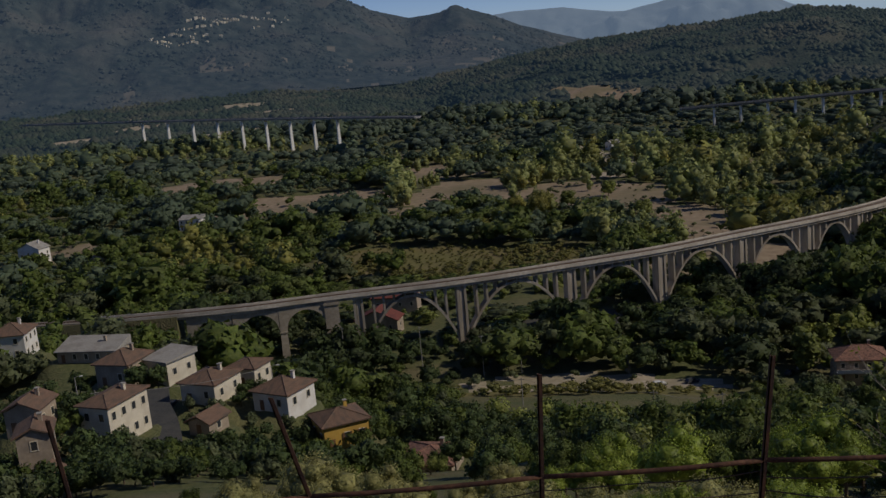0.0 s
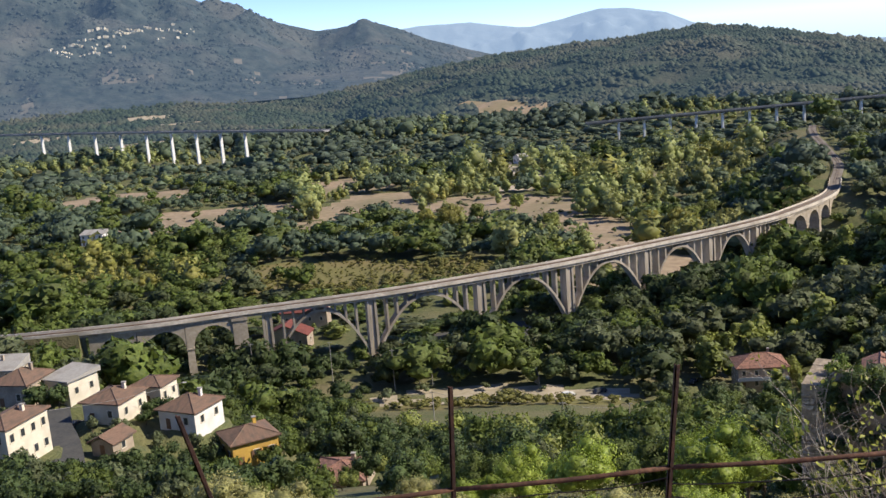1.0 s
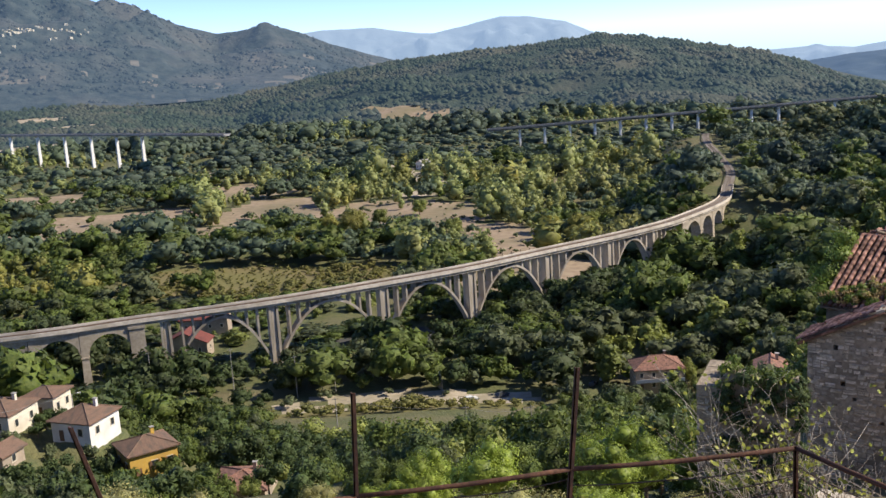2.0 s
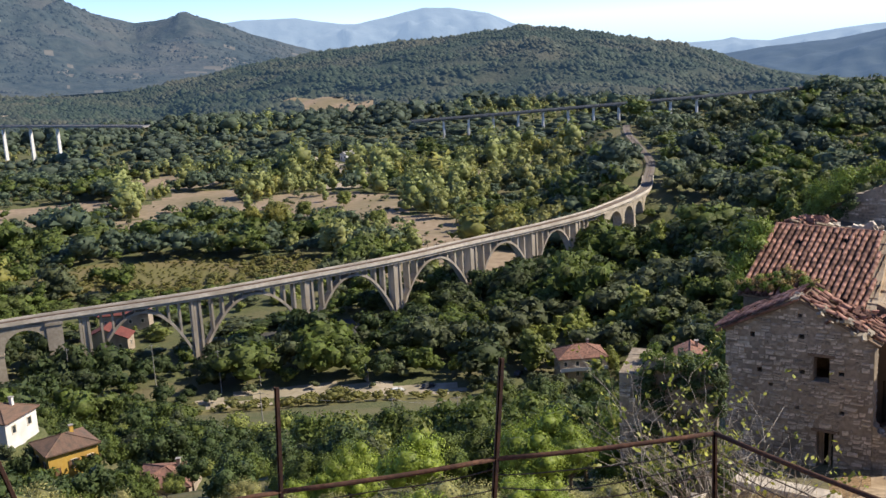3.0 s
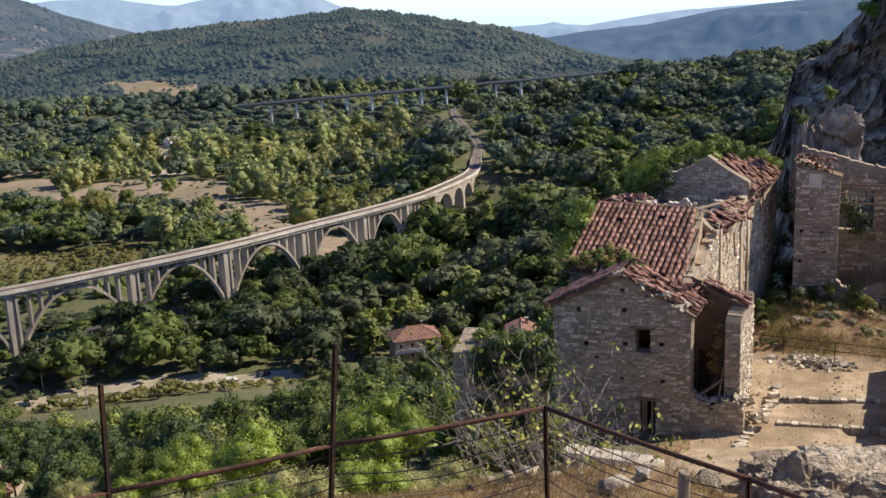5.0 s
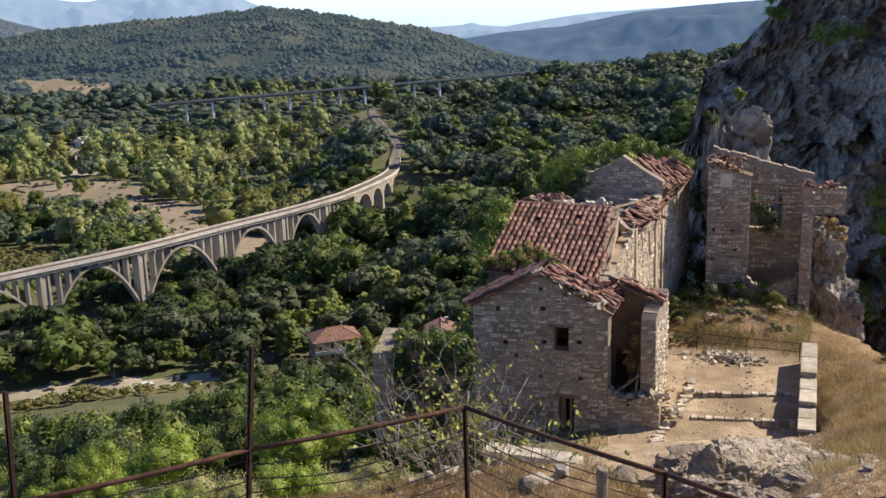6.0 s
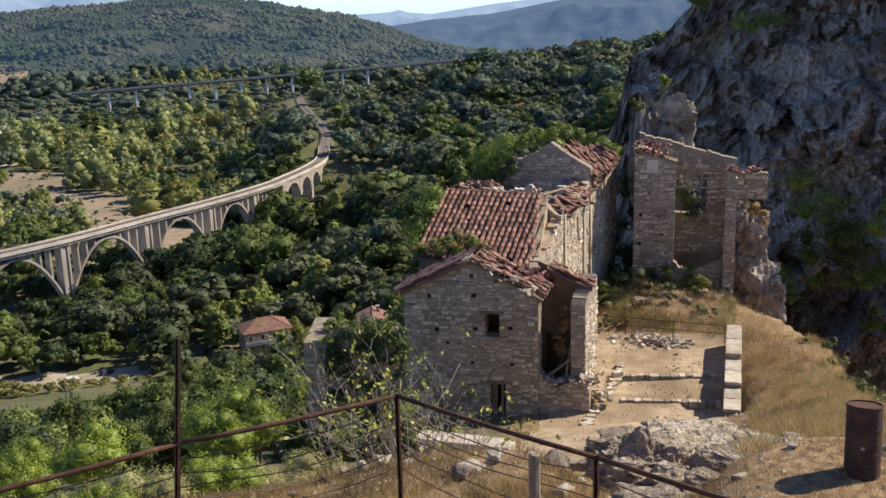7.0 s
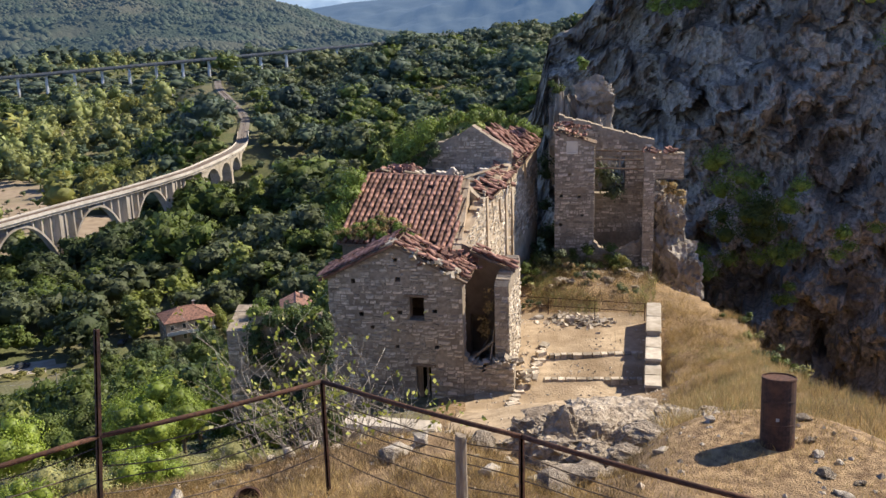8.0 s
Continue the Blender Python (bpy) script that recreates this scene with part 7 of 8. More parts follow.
screen = (wd > 342) & (wd < 450) & (wa > -6) & (wa < 9)
W[screen, 4] = np.minimum(W[screen, 4], 4.5)
W = W[~screen | (np.random.default_rng(6).random(len(W)) < 0.55)]
dark, mid, olive, light = split(W, 31, [0.22, 0.33, 0.26, 0.19], 45)
forest("valley_woods", "dense dark green valley woods round the viaduct", ROUND, dark, "leaf_dark")
forest("valley_woods", "green valley woods round the viaduct", ROUND, mid, "leaf")
forest("valley_woods", "grey-green scrub and olives in the valley", ROUND, olive, "leaf_olive")
west = np.degrees(np.arctan2(light[:, 0], light[:, 1])) < -2
forest("valley_woods", "light green poplars and bushes in the valley", POPLAR, light[~west], "leaf_light")
forest("valley_woods", "tall green poplars beyond the village", POPLAR, light[west], "leaf")
BRIGHT = [tree_proto(280 + i, 9, 4.6, "round", l, 3000, 0.40, False) for i, l in enumerate(("leaf_yellow", "leaf_light"))]
for i, (x, y, s) in enumerate(((66, 572, 1.7), (54, 584, 1.3), (42, 556, 1.2), (30, 540, 1.0), (84, 588, 1.2), (96, 560, 1.1), (118, 540, 1.1), (20, 560, 1.2), (176, 500, 1.4), (186, 512, 1.2), (168, 488, 1.1), (198, 520, 1.2), (60, 540, 1.0), (150, 470, 1.0), (112, 610, 1.1))):
    make_tree(BRIGHT, 0 if i in (0, 1, 3, 8, 10) else 1, x, y, s, i * 67, "broad yellow-green tree in the valley fields", group="bright valley trees")
# scrub in the open land
P = scatter(262, 700, 5.2, -28, 30, 12)
W = plant(P, 1.2, 3.0, 1.5, 22, False)
cov = cover_at(W[:, 0], W[:, 1])
is_green = np.array([k[5] == "green" for k in CLEARINGS])[cov] & (cov >= 0)
W = W[(cov >= 0) & ~is_green & (np.random.default_rng(5).random(len(W)) < 0.16)]
forest("scrub", "low olive scrub in the clearings", SMALL, W, "leaf_olive")
P = scatter(262, 560, 3.7, -16, 18, 18)
W = plant(P, 1.5, 2.6, 1.5, 28, False)
cov = cover_at(W[:, 0], W[:, 1])
W = W[np.array([k[5] == "green" for k in CLEARINGS])[cov] & (cov >= 0)]
forest("orchard", "low yellow-green orchard rows in the valley", SMALL, W, "leaf_orchard")
# farther valley
P = scatter(470, 880, 8.0, -28, 48, 13)
W = plant(P, 5.5, 11.5, 1.28, 23, True, 0.03, np.where(np.degrees(np.arctan2(P[:, 0], P[:, 1])) > 23, 0.05, 0.27))
wa, wd = np.degrees(np.arctan2(W[:, 0], W[:, 1])), np.hypot(W[:, 0], W[:, 1])
W[(wa > 23.5) & (wa < 26.6) & (wd > 640), 3:5] *= 0.3
hillside = np.degrees(np.arctan2(W[:, 0], W[:, 1])) > 24
dark, mid, olive, light = split(W[hillside], 34, [0.22, 0.34, 0.28, 0.16], 50)
forest("hillside_woods", "dark green woods on the hillside", SMALL, dark, "leaf")
forest("hillside_woods", "green woods on the hillside", SMALL, mid, "leaf_far_hazed")
forest("hillside_woods", "olive green scrub on the hillside", SMALL, olive, "leaf_hazed")
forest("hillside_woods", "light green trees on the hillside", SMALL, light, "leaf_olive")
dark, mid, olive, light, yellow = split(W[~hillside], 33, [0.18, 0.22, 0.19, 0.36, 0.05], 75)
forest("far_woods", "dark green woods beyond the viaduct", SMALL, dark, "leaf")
forest("far_woods", "green woods beyond the viaduct", SMALL, mid, "leaf_hazed")
forest("far_woods", "olive green woods beyond the viaduct", SMALL, olive, "leaf_hazed")
west = np.degrees(np.arctan2(light[:, 0], light[:, 1])) < -2
forest("far_woods", "rows of light green poplars in the valley", SMALL_POPLAR, light[~west] * np.array([1, 1, 1, 1.2, 1.35, 1]), "leaf_poplar")
forest("far_woods", "green woods beyond the village", SMALL, light[west], "leaf")
forest("far_woods", "yellowing poplars in the valley", SMALL_POPLAR, yellow * np.array([1, 1, 1, 1.2, 1.2, 1]), "leaf_yellow")
# foot of the hills
P = scatter(880, 1350, 10.4, -28, 44, 14)
W = plant(P, 6, 11, 1.3, 24, gaps=0.22)
low = np.hypot(W[:, 0], W[:, 1]) < 1160
W[low, 4] *= np.where(np.degrees(np.arctan2(W[low, 0], W[low, 1])) > 10, 0.45, 0.6)
W[low, 3] *= 0.85
dark, olive, light = split(W, 35, [0.5, 0.3, 0.2], 140)
# leaf colours here carry the painted haze
forest("far_woods", "dark woods at the foot of the hill", TINY, dark, "leaf_far_hazed")
forest("far_woods", "olive woods at the foot of the hill", TINY, olive, "leaf_hazed")
forest("far_woods", "light green trees at the foot of the hill", SMALL_POPLAR, light[::2], "leaf_poplar")
P = scatter(1350, 2400, 7.6, -28, 38, 15)
W = plant(P, 2.8, 6.4, 1.65, 25, gaps=0.26)
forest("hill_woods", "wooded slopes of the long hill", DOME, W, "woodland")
# woods on the mountain's lower slopes
q = np.random.default_rng(66)
V = RIDGES["backdrop_mountain"][1]
ri, ci = q.integers(1, 44, 9000), q.integers(8, 290, 9000)
W = V[ri, ci] + (V[ri + 1, ci + 1] - V[ri, ci]) * q.random((9000, 1))
W = W[fbm(W[:, 0] / 130, W[:, 1] / 130, 45, 3) > 0.42]
size = q.uniform(4, 10, len(W))
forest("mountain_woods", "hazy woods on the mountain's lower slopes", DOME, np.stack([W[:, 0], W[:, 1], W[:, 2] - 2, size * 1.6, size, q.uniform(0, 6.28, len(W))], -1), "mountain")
# hillside beyond the ruins
P = scatter(105, 262, 6.0, 36, 49, 16)
W = plant(P, 4, 7, 1.1, 26)
forest("slope_woods", "dense green woods below the ruins", ROUND, W, "leaf")
P = scatter(262, 420, 6.6, 41, 49, 17)
forest("slope_woods", "dense dark woods on the hillside", ROUND, plant(P, 6, 9, 1.1, 27), "leaf_dark")


# ---- growth on and round the ruins ----
def ivy(name, m, blobs, n, size, leaf, label, cat="ivy", seed=1):
    q = np.random.default_rng(seed)
    t = leaf_tris(q, int(n * 1.7), blobs, size * 0.9, True, 0.3)
    if leaf != "straw":
        t = both(t, core_tris(q, blobs, 0.45))
    ob = new(name, tri_mesh(name, t[0], leaf, t[1]))
    ob.matrix_world = m
    return tagged(ob, label, cat)


mB, mT = at(29.36, 35.57, 91.5, 56), at(40.92, 41.29, 92.3, 48)
q = np.random.default_rng(71)
spill = []
for k in range(85):
    u = q.random()
    x, y = -6.4 + 4.3 * u, -0.35 + (1.0 + 0.7 * u) * q.random() * (1.15 - abs(2 * u - 0.9))
    spill.append((x, y, 5.66 + 0.545 * (y + 0.35) + q.uniform(0, 0.25), q.uniform(0.14, 0.30)))
ivy("ivy", mB, spill[:60], 4200, 0.11, "leaf_ivy", "leafy ivy and weeds spilling over the tiled roof", seed=1)
ivy("dry_creeper", mB, spill[60:] + [(p[0] + 0.2, p[1] - 0.15, p[2], p[3]) for p in spill[:20]], 1300, 0.10, "straw", "withered creeper on the tiled roof", "creeper", seed=11)
ivy("ivy", mB, [(-6.4, 2.0, 7.3, 0.6), (-6.5, 2.9, 7.9, 0.65), (-6.8, 3.2, 7.1, 0.8), (-6.9, 1.5, 6.4, 0.8), (-7.0, 2.6, 6.0, 0.9), (-6.7, 0.8, 5.9, 0.6)], 2200, 0.15, "leaf_ivy", "bright green climber at the roof's edge", "climber", seed=2)
rear = [(-6.0, 9.1, 7.7, 0.7), (-5.5, 9.2, 8.2, 0.7), (-4.8, 9.4, 8.7, 0.65), (-4.0, 9.9, 9.2, 0.55), (-3.3, 10.4, 9.6, 0.45), (-2.8, 11.4, 9.5, 0.5), (-2.3, 12.6, 9.4, 0.55), (-1.9, 13.8, 9.1, 0.55), (-1.4, 14.9, 8.7, 0.55), (-0.9, 16.0, 8.3, 0.6), (-6.6, 9.0, 6.9, 0.9), (-6.4, 10.5, 8.2, 0.9), (-5.2, 10.8, 9.0, 0.8), (-0.3, 16.6, 7.8, 0.6)]
ivy("ivy", mB, [(p[0], p[1], p[2] + 0.2, p[3]) for p in rear], 6500, 0.13, "leaf_ivy", "thick green ivy covering the rear roof", seed=3)
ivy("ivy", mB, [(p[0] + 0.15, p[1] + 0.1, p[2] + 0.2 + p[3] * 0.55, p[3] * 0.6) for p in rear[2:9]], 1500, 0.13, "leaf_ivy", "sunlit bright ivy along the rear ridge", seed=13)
# same ivy below the ridge; darker leaf colour stands in for shade
ivy("ivy", mB, [(-5.9, 8.9, 7.0, 0.7), (-5.0, 9.0, 7.6, 0.6), (-4.3, 9.1, 8.1, 0.5), (-6.4, 8.6, 6.2, 1.0)], 1200, 0.16, "leaf_dark", "ivy on the gable, its shade put into a dark leaf colour", seed=9)
# the leaf_dark ones are added to darken the gap towards the tower
for k, (x, y, z, s, lf) in enumerate(((1.6, 9.0, 0.0, 0.8, "leaf"), (2.6, 11.5, 0.4, 0.7, "leaf_olive"), (1.4, 13.5, 0.4, 0.8, "leaf"), (3.6, 14.5, 0.2, 0.9, "leaf_ivy"), (1.0, 16.5, 0.6, 1.3, "leaf_dark"), (1.4, 18.5, 2.2, 1.5, "leaf_dark"), (0.6, 19.5, 4.6, 1.5, "leaf_dark"), (4.2, 9.5, 0.0, 0.5, "straw"), (3.0, 8.0, 0.0, 0.45, "straw"), (5.4, 11.0, 0.1, 0.6, "leaf_orchard"))):
    q = np.random.default_rng(700 + k)
    ivy("shrub", mB @ pose(x, y, z), [(q.normal() * s * 0.5, q.normal() * s * 0.5, s * q.uniform(0.2, 1.2), s * q.uniform(0.4, 0.65)) for _ in range(5)], int(600 * s) + 150, 0.16, lf, "shrub growing in the gap beside the long ruin", "shrub", seed=60 + k)
ivy("shrub", mT, [(3.0, 3.2, 4.6, 0.9), (2.6, 3.0, 5.2, 0.6), (3.3, 3.2, 3.8, 0.8)], 700, 0.17, "leaf_olive", "bush growing inside the roofless ruin", "shrub", seed=4)
ivy("shrub", mT, [(3.4, -1.2, 0.2, 0.6), (3.5, -1.4, 1.0, 0.5), (3.2, -1.2, 1.6, 0.4)], 600, 0.15, "leaf", "green shrub before the ruin", "shrub", seed=5)
ivy("shrub", mT, [(-1.2, -1.6, 0.4, 0.7), (-0.8, -1.8, 1.1, 0.5), (-2.4, -2.6, 0.2, 0.7)], 700, 0.15, "leaf", "green shrub beside the long wall", "shrub", seed=6)
ivy("dry_tuft", mT, [(6.7, 1.9, 4.6, 0.26), (7.2, 1.7, 4.2, 0.24), (6.2, 1.8, 4.8, 0.2), (7.3, 1.6, 3.7, 0.2), (6.9, 1.8, 4.2, 0.2), (6.5, 1.9, 4.3, 0.22)], 900, 0.24, "straw", "tuft of orange dry grass on the rock", "grass", seed=8)
q = np.random.default_rng(74)
ivy("dry_shrub", at(26.73, 32.54, 91.16, 50), [(0.35 + 0.6 * q.random(), 1.2 + 0.8 * q.random(), 2.4 + 2.2 * q.random(), q.uniform(0.15, 0.32)) for _ in range(16)], 420, 0.10, "straw", "withered pale shrub growing in the open room", "shrub", seed=31)
q = np.random.default_rng(73)
# lighter leaf colour paints the sunlit top of the ivy
ivy("ivy", at(15.22, 32.22, 95.2, 41), [(0.95 + 0.25 * q.random(), 0.9 + 1.5 * q.random(), 2.2 + 0.3 * q.random(), q.uniform(0.18, 0.3)) for _ in range(12)], 800, 0.11, "leaf_ivy", "ivy on top of the stub of wall, lighter leaf painting the sun", seed=29)
mI = at(15.22, 32.22, 95.2, 41)
# dark leaves paint the ivy's shaded faces, a lighter leaf its lit crest
ivy("ivy", mI, [(1.05 + 2.65 * q.random(), -0.05 - 0.15 * q.random(), -3.6 + 6.3 * q.random(), q.uniform(0.22, 0.42)) for _ in range(120)], 9000, 0.12, "leaf_dark", "ivy hanging over the ruined wall, its shade put into a dark leaf colour", seed=7)
ivy("ivy", mI, [(1.1 + 2.5 * q.random(), 0.05 + 0.4 * q.random(), 2.62 + 0.2 * q.random(), q.uniform(0.16, 0.28)) for _ in range(18)], 1000, 0.11, "leaf", "ivy on the crest of the ruined wall, lighter leaf painting the sun", seed=17)
ivy("ivy", mI, [(3.68 + 0.14 * q.random(), 0.55 * q.random(), -3.6 + 6.2 * q.random(), q.uniform(0.2, 0.34)) for _ in range(55)], 4500, 0.12, "leaf_dark", "ivy over the broken end of the wall, leaf colour darkened as shade", seed=27)
ivy("shrub", at(15.22, 32.22, 95.2, 41), [(-0.6 + 2.2 * q.random(), -1.4 + 0.7 * q.random(), -3.0 + 1.4 * q.random(), q.uniform(0.4, 0.7)) for _ in range(14)], 1500, 0.13, "leaf_dark", "dark shrub at the foot of the stub of wall", "shrub", seed=28)


def on_ray(az, el, d, off=0.0):
    return pose(math.sin(radians(az)) * d, math.cos(radians(az)) * d, 110 + d * math.tan(radians(el)) + off)


for i, (az, el, d, r) in enumerate(((54.2, -12.2, 71.0, 2.4), (57.6, -13.0, 68.5, 1.3), (55.9, -13.8, 70.0, 2.2), (62.5, -4.0, 74, 2.8), (63.8, -5.2, 73.5, 2.8), (50.8, -2.5, 84, 1.6), (57.6, -18.0, 70, 0.9), (46.3, -5.6, 62.0, 0.45), (44.9, -7.2, 62, 0.5), (48, -1.3, 88, 1.2), (54.9, -15.0, 70.0, 2.4), (53.3, -16.5, 70.0, 1.8), (56.8, -15.5, 69.5, 1.8), (60.5, -15.0, 68, 1.2))):
    q = np.random.default_rng(900 + i)
    bl = [(q.normal() * r * 0.5, q.normal() * r * 0.4, q.normal() * r * 0.45, r * q.uniform(0.4, 0.6)) for _ in range(6)]
    ivy("shrub", on_ray(az, el, d), bl, int(700 * r), 0.17, ("leaf_ivy", "leaf_ivy", "leaf", "leaf_ivy", "leaf", "leaf_ivy")[i % 6], "green shrub rooted in the cliff face", "shrub", seed=20 + i)


for i, (az, d, s, lf) in enumerate(((43.4, 54.5, 0.7, "leaf"), (44.3, 56.5, 0.9, "leaf_olive"), (45.0, 55.0, 0.5, "leaf_orchard"), (45.9, 57.5, 0.8, "leaf"), (46.6, 55.0, 0.5, "leaf_olive"), (47.6, 57.0, 0.8, "leaf_ivy"), (48.4, 55.5, 0.6, "leaf_orchard"), (49.2, 58.0, 0.7, "leaf_olive"), (44.0, 59.5, 1.0, "leaf_dark"), (49.8, 60.5, 0.7, "leaf"))):
    x, y = math.sin(radians(az)) * d, math.cos(radians(az)) * d
    q = np.random.default_rng(980 + i)
    ivy("shrub", pose(x, y, gz(x, y) - 0.2), [(q.normal() * s * 0.5, q.normal() * s * 0.5, s * q.uniform(0.1, 1.5), s * q.uniform(0.3, 0.55)) for _ in range(7)], int(700 * s), 0.15, lf, "ragged shrub before the roofless ruin", "shrub", seed=150 + i)
for i in range(30):
    q = np.random.default_rng(1000 + i)
    az, d = q.uniform(41.6, 50.4), q.uniform(49, 59)
    x, y = math.sin(radians(az)) * d, math.cos(radians(az)) * d
    if -5.3 < (x - G[0]) * -0.643 + (y - G[1]) * 0.766 < 3.2 and (x - G[0]) * 0.766 + (y - G[1]) * 0.643 < 9.6:
        continue
    s = q.uniform(0.25, 0.6)
    ivy("shrub", pose(x, y, gz(x, y) - 0.15), [(q.normal() * s * 0.6, q.normal() * s * 0.6, s * q.uniform(0.0, 1.3), s * q.uniform(0.25, 0.5)) for _ in range(7)], int(500 * s), 0.12, ("straw", "leaf_scrub", "leaf_dry", "leaf_olive", "leaf_dry")[i % 5], "dry brown shrub on the bank below the ruin" if i % 5 in (0, 2, 4) else "olive green shrub on the bank below the ruin", "shrub", seed=300 + i)
    if i % 2:
        rock(az + 0.5, d - 1.5, q.uniform(0.25, 0.5), i, i % 3 == 0, turn=i * 53, tall=0.7, label="limestone block lying on the bank")
for i in range(9):
    az = 52.4 + 0.72 * i
    d = float(np.interp(az, [50.8, 53, 54.3, 55.7, 57.1, 59.4, 63.2], [60, 57, 53, 49, 38, 28, 22.5])) - 0.3
    x, y = math.sin(radians(az)) * d, math.cos(radians(az)) * d
    q = np.random.default_rng(950 + i)
    s = 0.35 + 0.4 * q.random()
    ivy("shrub", pose(x, y, gz(x, y) - 0.2), [(q.normal() * s * 0.7, q.normal() * s * 0.5, s * q.uniform(0.0, 0.7), s * q.uniform(0.3, 0.5)) for _ in range(6)], int(500 * s), 0.15, ("leaf_olive", "leaf", "grass_green")[i % 3], "low bush at the edge of the drop", "shrub", seed=120 + i)


def bare_bush(az, d, stems, height, spread, leaves, seed, label):
    q = random.Random(seed)
    x, y = math.sin(radians(az)) * d, math.cos(radians(az)) * d
    root = thing("fig_bush", pose(x, y, gz(x, y) - 0.1), label, "bush")
    twigs, tips = Geo(), []

    def grow(p, direction, length, r, depth):
        pts, rad = [p], [r]
        for k in range(4):
            direction = (direction + Vector((q.gauss(0, 0.30), q.gauss(0, 0.30), q.gauss(0.08, 0.22)))).normalized()
            pts.append(pts[-1] + direction * length / 4)
            rad.append(r * (1 - 0.17 * (k + 1)))
        twigs.tube(pts, rad, 5)
        if depth:
            for k in range(q.choice((2, 3, 3))):
                b = pts[q.choice((1, 2, 3))]
                grow(b, (direction + Vector((q.gauss(0, 0.6), q.gauss(0, 0.6), q.gauss(0.1, 0.4)))).normalized(), length * q.uniform(0.45, 0.75), r * 0.55, depth - 1)
        if depth < 2:
            tips.append((pts[-1], direction))
    for i in range(stems):
        a = 2 * math.pi * i / stems + q.uniform(-0.3, 0.3)
        grow(Vector((math.cos(a) * 0.25, math.sin(a) * 0.25, 0)), Vector((math.cos(a) * spread, math.sin(a) * spread, q.uniform(0.6, 1.2))).normalized(), height * q.uniform(0.55, 0.95), 0.0095, 2)
    child("branchwork", twigs.mesh("branchwork", "twig"), root, "pale bare branches")
    V = []
    for p, d in q.sample(tips, min(leaves, len(tips))):
        for _ in range(q.choice((1, 2, 3, 4))):
            a = p + Vector((q.gauss(0, 0.04), q.gauss(0, 0.04), q.gauss(0, 0.04)))
            t = (d + Vector((q.gauss(0, 0.7), q.gauss(0, 0.7), q.gauss(0, 0.5)))).normalized() * q.uniform(0.055, 0.10)
            s = t.cross(Vector((q.gauss(0, 1), q.gauss(0, 1), 1))).normalized() * t.length * 0.33
            V += [(a, a + t * 0.5 + s, a + t), (a, a + t, a + t * 0.5 - s)]
    child("foliage", tri_mesh("foliage", np.array([[tuple(v) for v in f] for f in V]), "leaf_fig"), root, "sparse lime green leaves")


for az, d, stems, high, wide, leaves, seed in ((31.0, 12.8, 11, 2.5, 0.42, 150, 1), (34.6, 13.0, 6, 2.2, 0.22, 80, 2), (29.4, 12.6, 8, 2.0, 0.40, 60, 3), (33.0, 12.7, 7, 1.3, 0.3, 24, 5), (27.2, 12.2, 7, 0.9, 0.8, 8, 4)):
    bare_bush(az, d, stems, high, wide, leaves, seed, "half-bare fig bush with pale twigs and sparse leaves")


# ---- dry grass ----
def grass(name, label, P, h0, h1, per, seed, mat="straw"):
    q = np.random.default_rng(seed)
    P = np.repeat(P, per, axis=0) + q.normal(size=(len(P) * per, 2)) * 0.05
    z = ground_z(P[:, 0], P[:, 1]) - 0.02
    n = len(P)
    h = q.uniform(h0, h1, n)
    lean = q.normal(size=(n, 2)) * (h * 0.45)[:, None]
    a = q.uniform(0, 6.28, n)
    w = 0.0025 + 0.009 * h
    side = np.stack([np.cos(a) * w, np.sin(a) * w, a * 0], -1)
    base = np.stack([P[:, 0], P[:, 1], z], -1)
    tip = base + np.stack([lean[:, 0], lean[:, 1], h], -1)
    tagged(new(name, tri_mesh(name, np.stack([base - side, base + side, tip], 1), mat)), label, "grass", kind="stuff")


def patch(n, az0, az1, d0, d1, seed, cut, scale=1.3):
    q = np.random.default_rng(seed)
    az, d = np.radians(q.uniform(az0, az1, n)), np.sqrt(q.uniform(d0 ** 2, d1 ** 2, n))
    x, y = np.sin(az) * d, np.cos(az) * d
    keep = fbm(x / scale, y / scale, seed, 3) > cut
    u, v = (x - G[0]) * -0.643 + (y - G[1]) * 0.766, (x - G[0]) * 0.766 + (y - G[1]) * 0.643
    keep &= ~((u > -5.3) & (u < 3.2) & (v > -7) & (v < 9.0))
    a = np.degrees(az)
    keep &= ~((d > 38) & (a < 43.5))
    return np.stack([x, y], -1)[keep]


grass("dry_grass", "short dry grass on the mound by the fence", patch(15000, 14, 48, 8.0, 12.4, 41, 0.36, 0.9), 0.03, 0.17, 5, 51)
grass("dry_grass", "short golden grass on the slope by the cliff", patch(13000, 51, 68, 13, 52, 42, 0.34, 2.2), 0.05, 0.20, 7, 52)
grass("dry_grass", "tall golden tussocks on the slope by the cliff", patch(14000, 51, 68, 13, 52, 62, 0.50, 0.9), 0.15, 0.46, 7, 62)
grass("dry_grass", "faded green weeds on the slope by the cliff", patch(9000, 51, 68, 13, 46, 46, 0.57, 1.1), 0.10, 0.42, 4, 56, "grass_green")
grass("dry_grass", "withered brown weeds on the slope by the cliff", patch(12000, 51, 68, 13, 50, 49, 0.55, 0.8), 0.08, 0.36, 4, 59, "leaf_dry")
grass("dry_grass", "withered brown stalks on the mound by the fence", patch(12000, 14, 50, 8.0, 12.4, 63, 0.48, 0.5), 0.03, 0.16, 5, 64, "leaf_dry")
grass("dry_grass", "thin dry grass round the steel drum", patch(4000, 46, 68, 8.2, 14, 43, 0.50, 0.8), 0.03, 0.14, 5, 53)
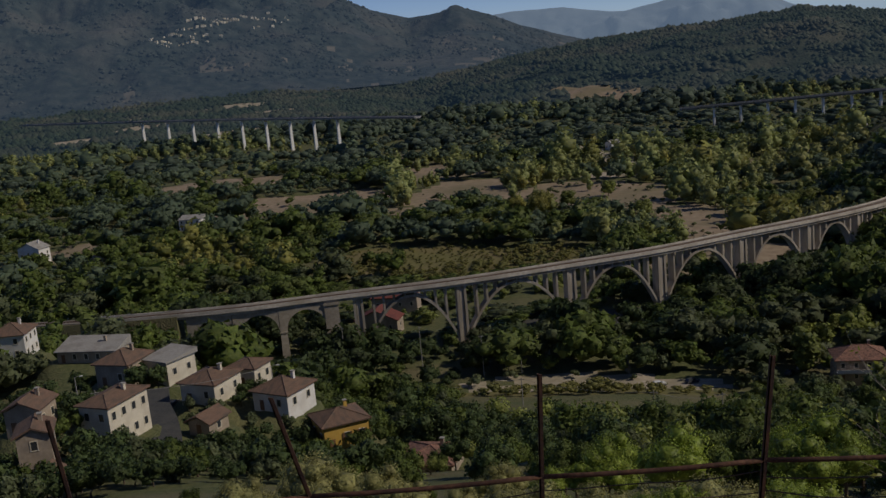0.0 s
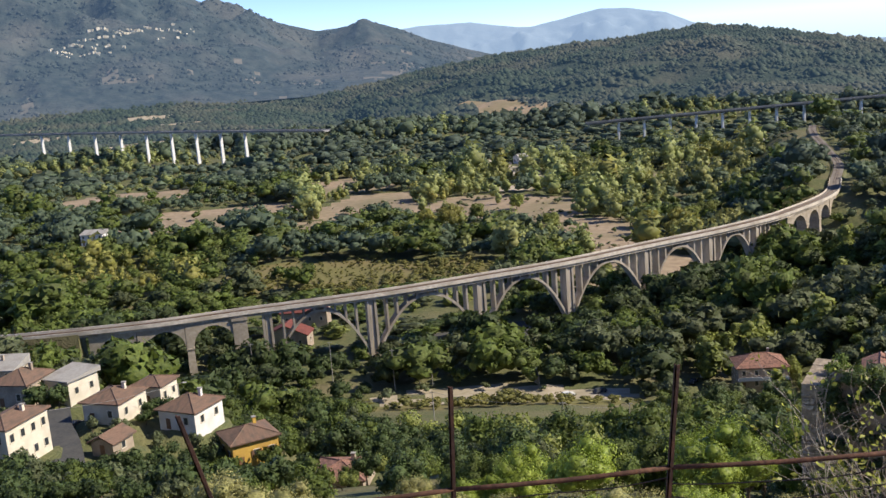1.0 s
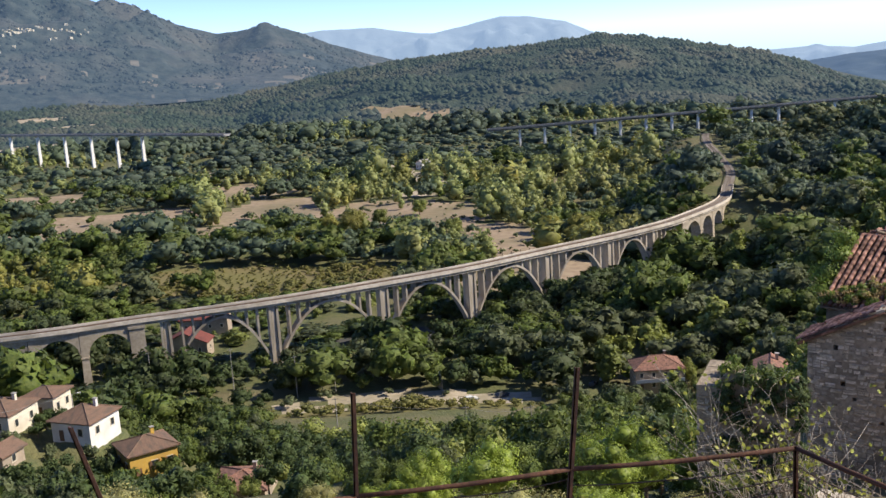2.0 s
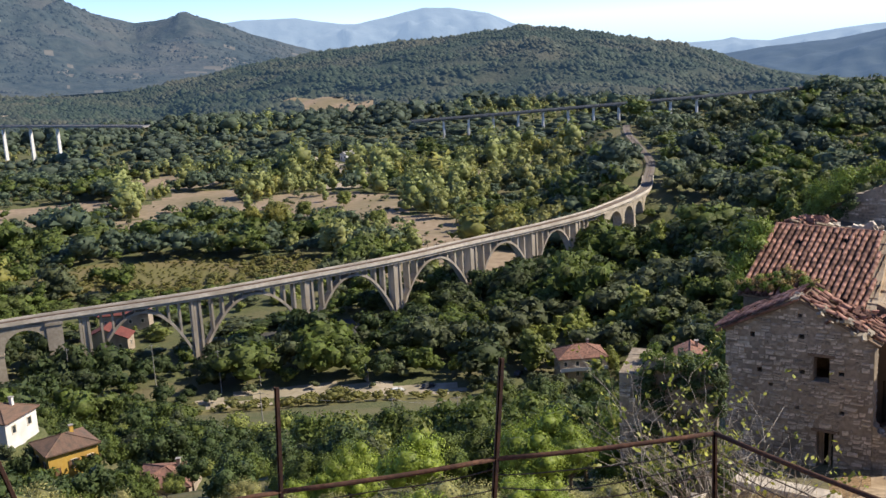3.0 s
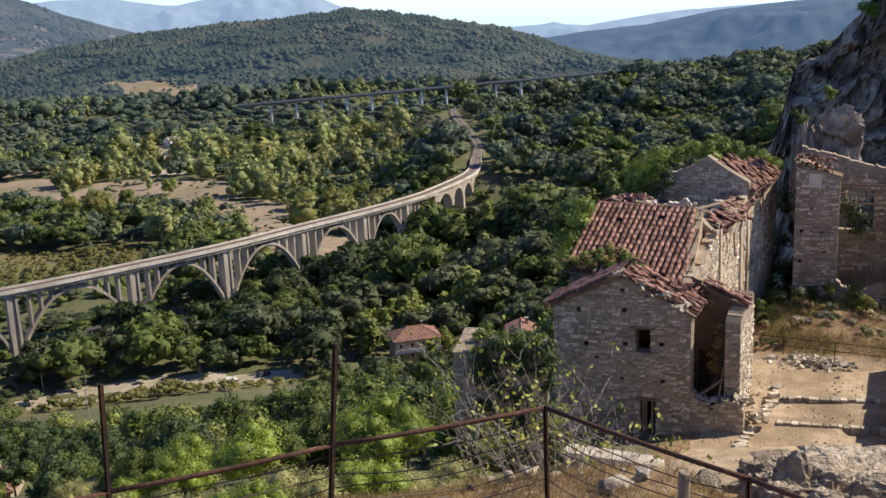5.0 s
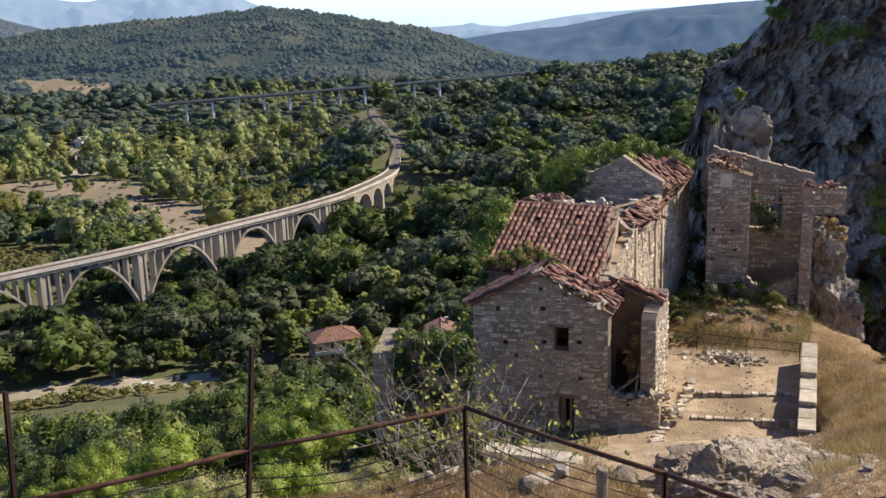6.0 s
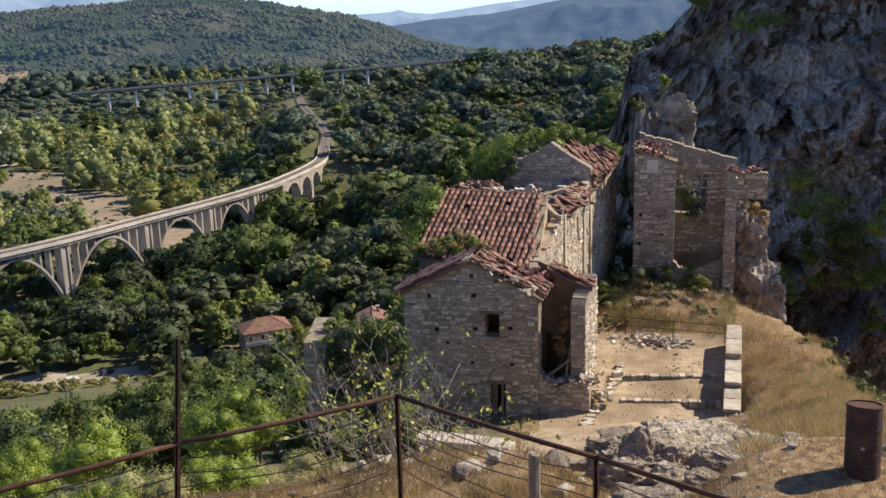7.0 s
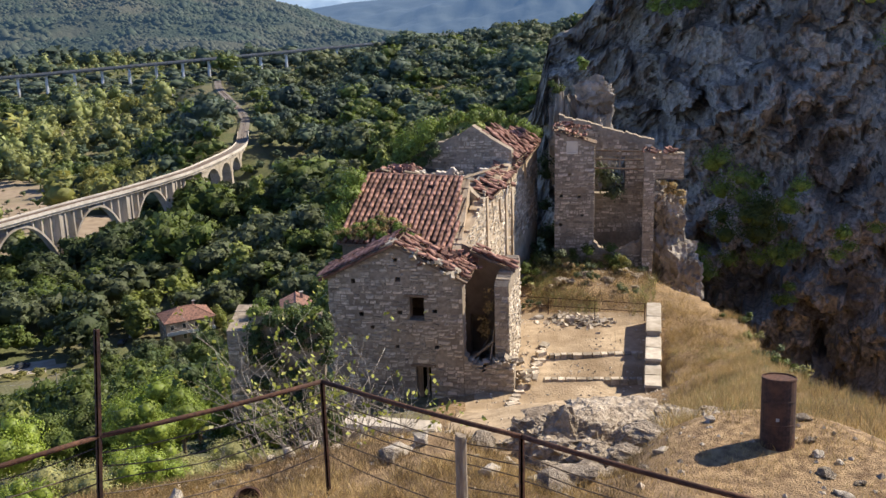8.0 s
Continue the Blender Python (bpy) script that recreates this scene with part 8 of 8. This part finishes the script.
grass("dry_grass", "golden dry grass on the bank before the ruin", patch(9000, 42, 53, 44, 64, 44, 0.48, 1.3), 0.10, 0.42, 4, 54)
grass("dry_grass", "tall weeds at the foot of the roofless ruin", patch(5000, 42.5, 50.5, 51, 68, 47, 0.45, 1.3), 0.2, 0.7, 4, 57, "leaf_dry")
grass("dry_grass", "fading green weeds on the bank before the ruin", patch(5000, 41.5, 50.5, 46, 62, 48, 0.5, 1.6), 0.25, 0.8, 4, 58, "grass_green")
grass("dry_grass", "dry grass among the rocks", patch(2500, 36, 52, 13, 30, 45, 0.5, 1.5), 0.1, 0.35, 4, 55)

# ---- masonry faces, stone by stone ----
lay_stones(front, 6.0, topA, openA, -0.5, 0.17, 71, 300, (3.6, 3.0))
lay_stones(tl, 2.25, topT, openT, -0.5, 0.19, 72, 120, (1.1, 5.0))
lay_stones(A, 2.2, lambda x: 1.75, (), -0.6, 0.17, 73, 60, (1.1, 1.0), pose(0.003, 0.05, 0))
lay_stones(side, 4.0, lambda y: 5.6 + 0.5 * y, (), 3.0, 0.2, 74, 60, (2, 5))
lay_stones(S, 0.74, lambda x: 2.15, (), -2.2, 0.2, 75, 60, (0.5, 1.5), pose(0.26, 0, 0))
lay_stones(S, 2.0, lambda y: 2.1 + 0.25 * y, (), -1.0, 0.2, 85, 60, (0.5, 1.5), pose(1.0, 0, 0, 0, 0, 90))
lay_stones(T, 5.7, lambda x: 8.2 - 0.27 * x, [(1.9, 4.0, 3.6, 5.9)], 1.2, 0.2, 76, 0, None, pose(0, 4.3, 0))
lay_stones(T, 0.62, lambda x: 6.2, (), -0.5, 0.18, 77, 40, (0.3, 4), pose(5.0, 0.1, 0))
lay_stones(T, 1.75, lambda x: 6.4, (), 5.0, 0.18, 78, 40, (0.9, 5.6), pose(5.6, 2.4, 0))
lay_stones(T, 2.8, lambda x: 1.1, [(0.5, 1.1, -1.5, 0.9)], -0.5, 0.18, 79, 20, None, pose(2.253, 0.5, 0))
lay_stones(A, 4.6, lambda y: 5.3, (), 0.5, 0.18, 80, 0, None, pose(-0.02, 0.6, 0, 0, 0, 102))
lay_stones(A, 0.62, lambda x: 4.9, (), 1.2, 0.17, 81, 60, None, pose(1.30, 0.62, 0))
lay_stones(A, 3.9, lambda y: 4.9, (), -0.4, 0.18, 82, 60, None, pose(1.92, 0.62, 0, 0, 0, 90))
lay_stones(B, 6.1, gabD, (), 5.0, 0.2, 83, 60, (3.9, 8.5), pose(-6.1, 9.5, 0))
lay_stones(side, 12.0, lambda y: 6.9, [(q[0] - 4.0, q[1] - 4.0, q[2], q[3]) for q in openB], 3.0, 0.22, 84, 60, (2, 6), pose(4.0, 0, 0))


# ---- loose gravel ----
def pebbles(name, label, P, s0, s1, seed, mat):
    q = np.random.default_rng(seed)
    n = len(P)
    s = q.uniform(s0, s1, n) * q.uniform(0.5, 1, n)
    z = ground_z(P[:, 0], P[:, 1]) + s * 0.15
    base = np.array([(1, 0, 0), (0, 1, 0), (-1, 0, 0), (0, -1, 0), (0, 0, 0.7), (0, 0, -0.5)], float)
    v = base[None] * q.uniform(0.6, 1.3, (n, 6, 1)) * s[:, None, None]
    a = q.uniform(0, 6.28, n)
    x = v[..., 0] * np.cos(a)[:, None] - v[..., 1] * np.sin(a)[:, None] + P[:, 0, None]
    y = v[..., 0] * np.sin(a)[:, None] + v[..., 1] * np.cos(a)[:, None] + P[:, 1, None]
    v = np.stack([x, y, v[..., 2] + z[:, None]], -1)
    f = np.array([(0, 1, 4), (1, 2, 4), (2, 3, 4), (3, 0, 4), (1, 0, 5), (2, 1, 5), (3, 2, 5), (0, 3, 5)])
    tagged(new(name, tri_mesh(name, v[:, f].reshape(-1, 3, 3), mat)), label, "gravel", kind="stuff")


def sector(n, az0, az1, d0, d1, seed, cut=0.0, scale=1.0):
    q = np.random.default_rng(seed)
    az, d = np.radians(q.uniform(az0, az1, n)), np.sqrt(q.uniform(d0 ** 2, d1 ** 2, n))
    x, y = np.sin(az) * d, np.cos(az) * d
    return np.stack([x, y], -1)[fbm(x / scale, y / scale, seed, 3) > cut]


pebbles("gravel", "small loose stones on the trodden ground", sector(2600, 14, 66, 8.2, 20, 91, 0.5, 0.8), 0.015, 0.06, 92, "stones")
pebbles("gravel", "loose stones on the terrace and path", sector(2600, 40, 52, 32, 58, 93, 0.48, 1.5), 0.03, 0.10, 94, "stones")
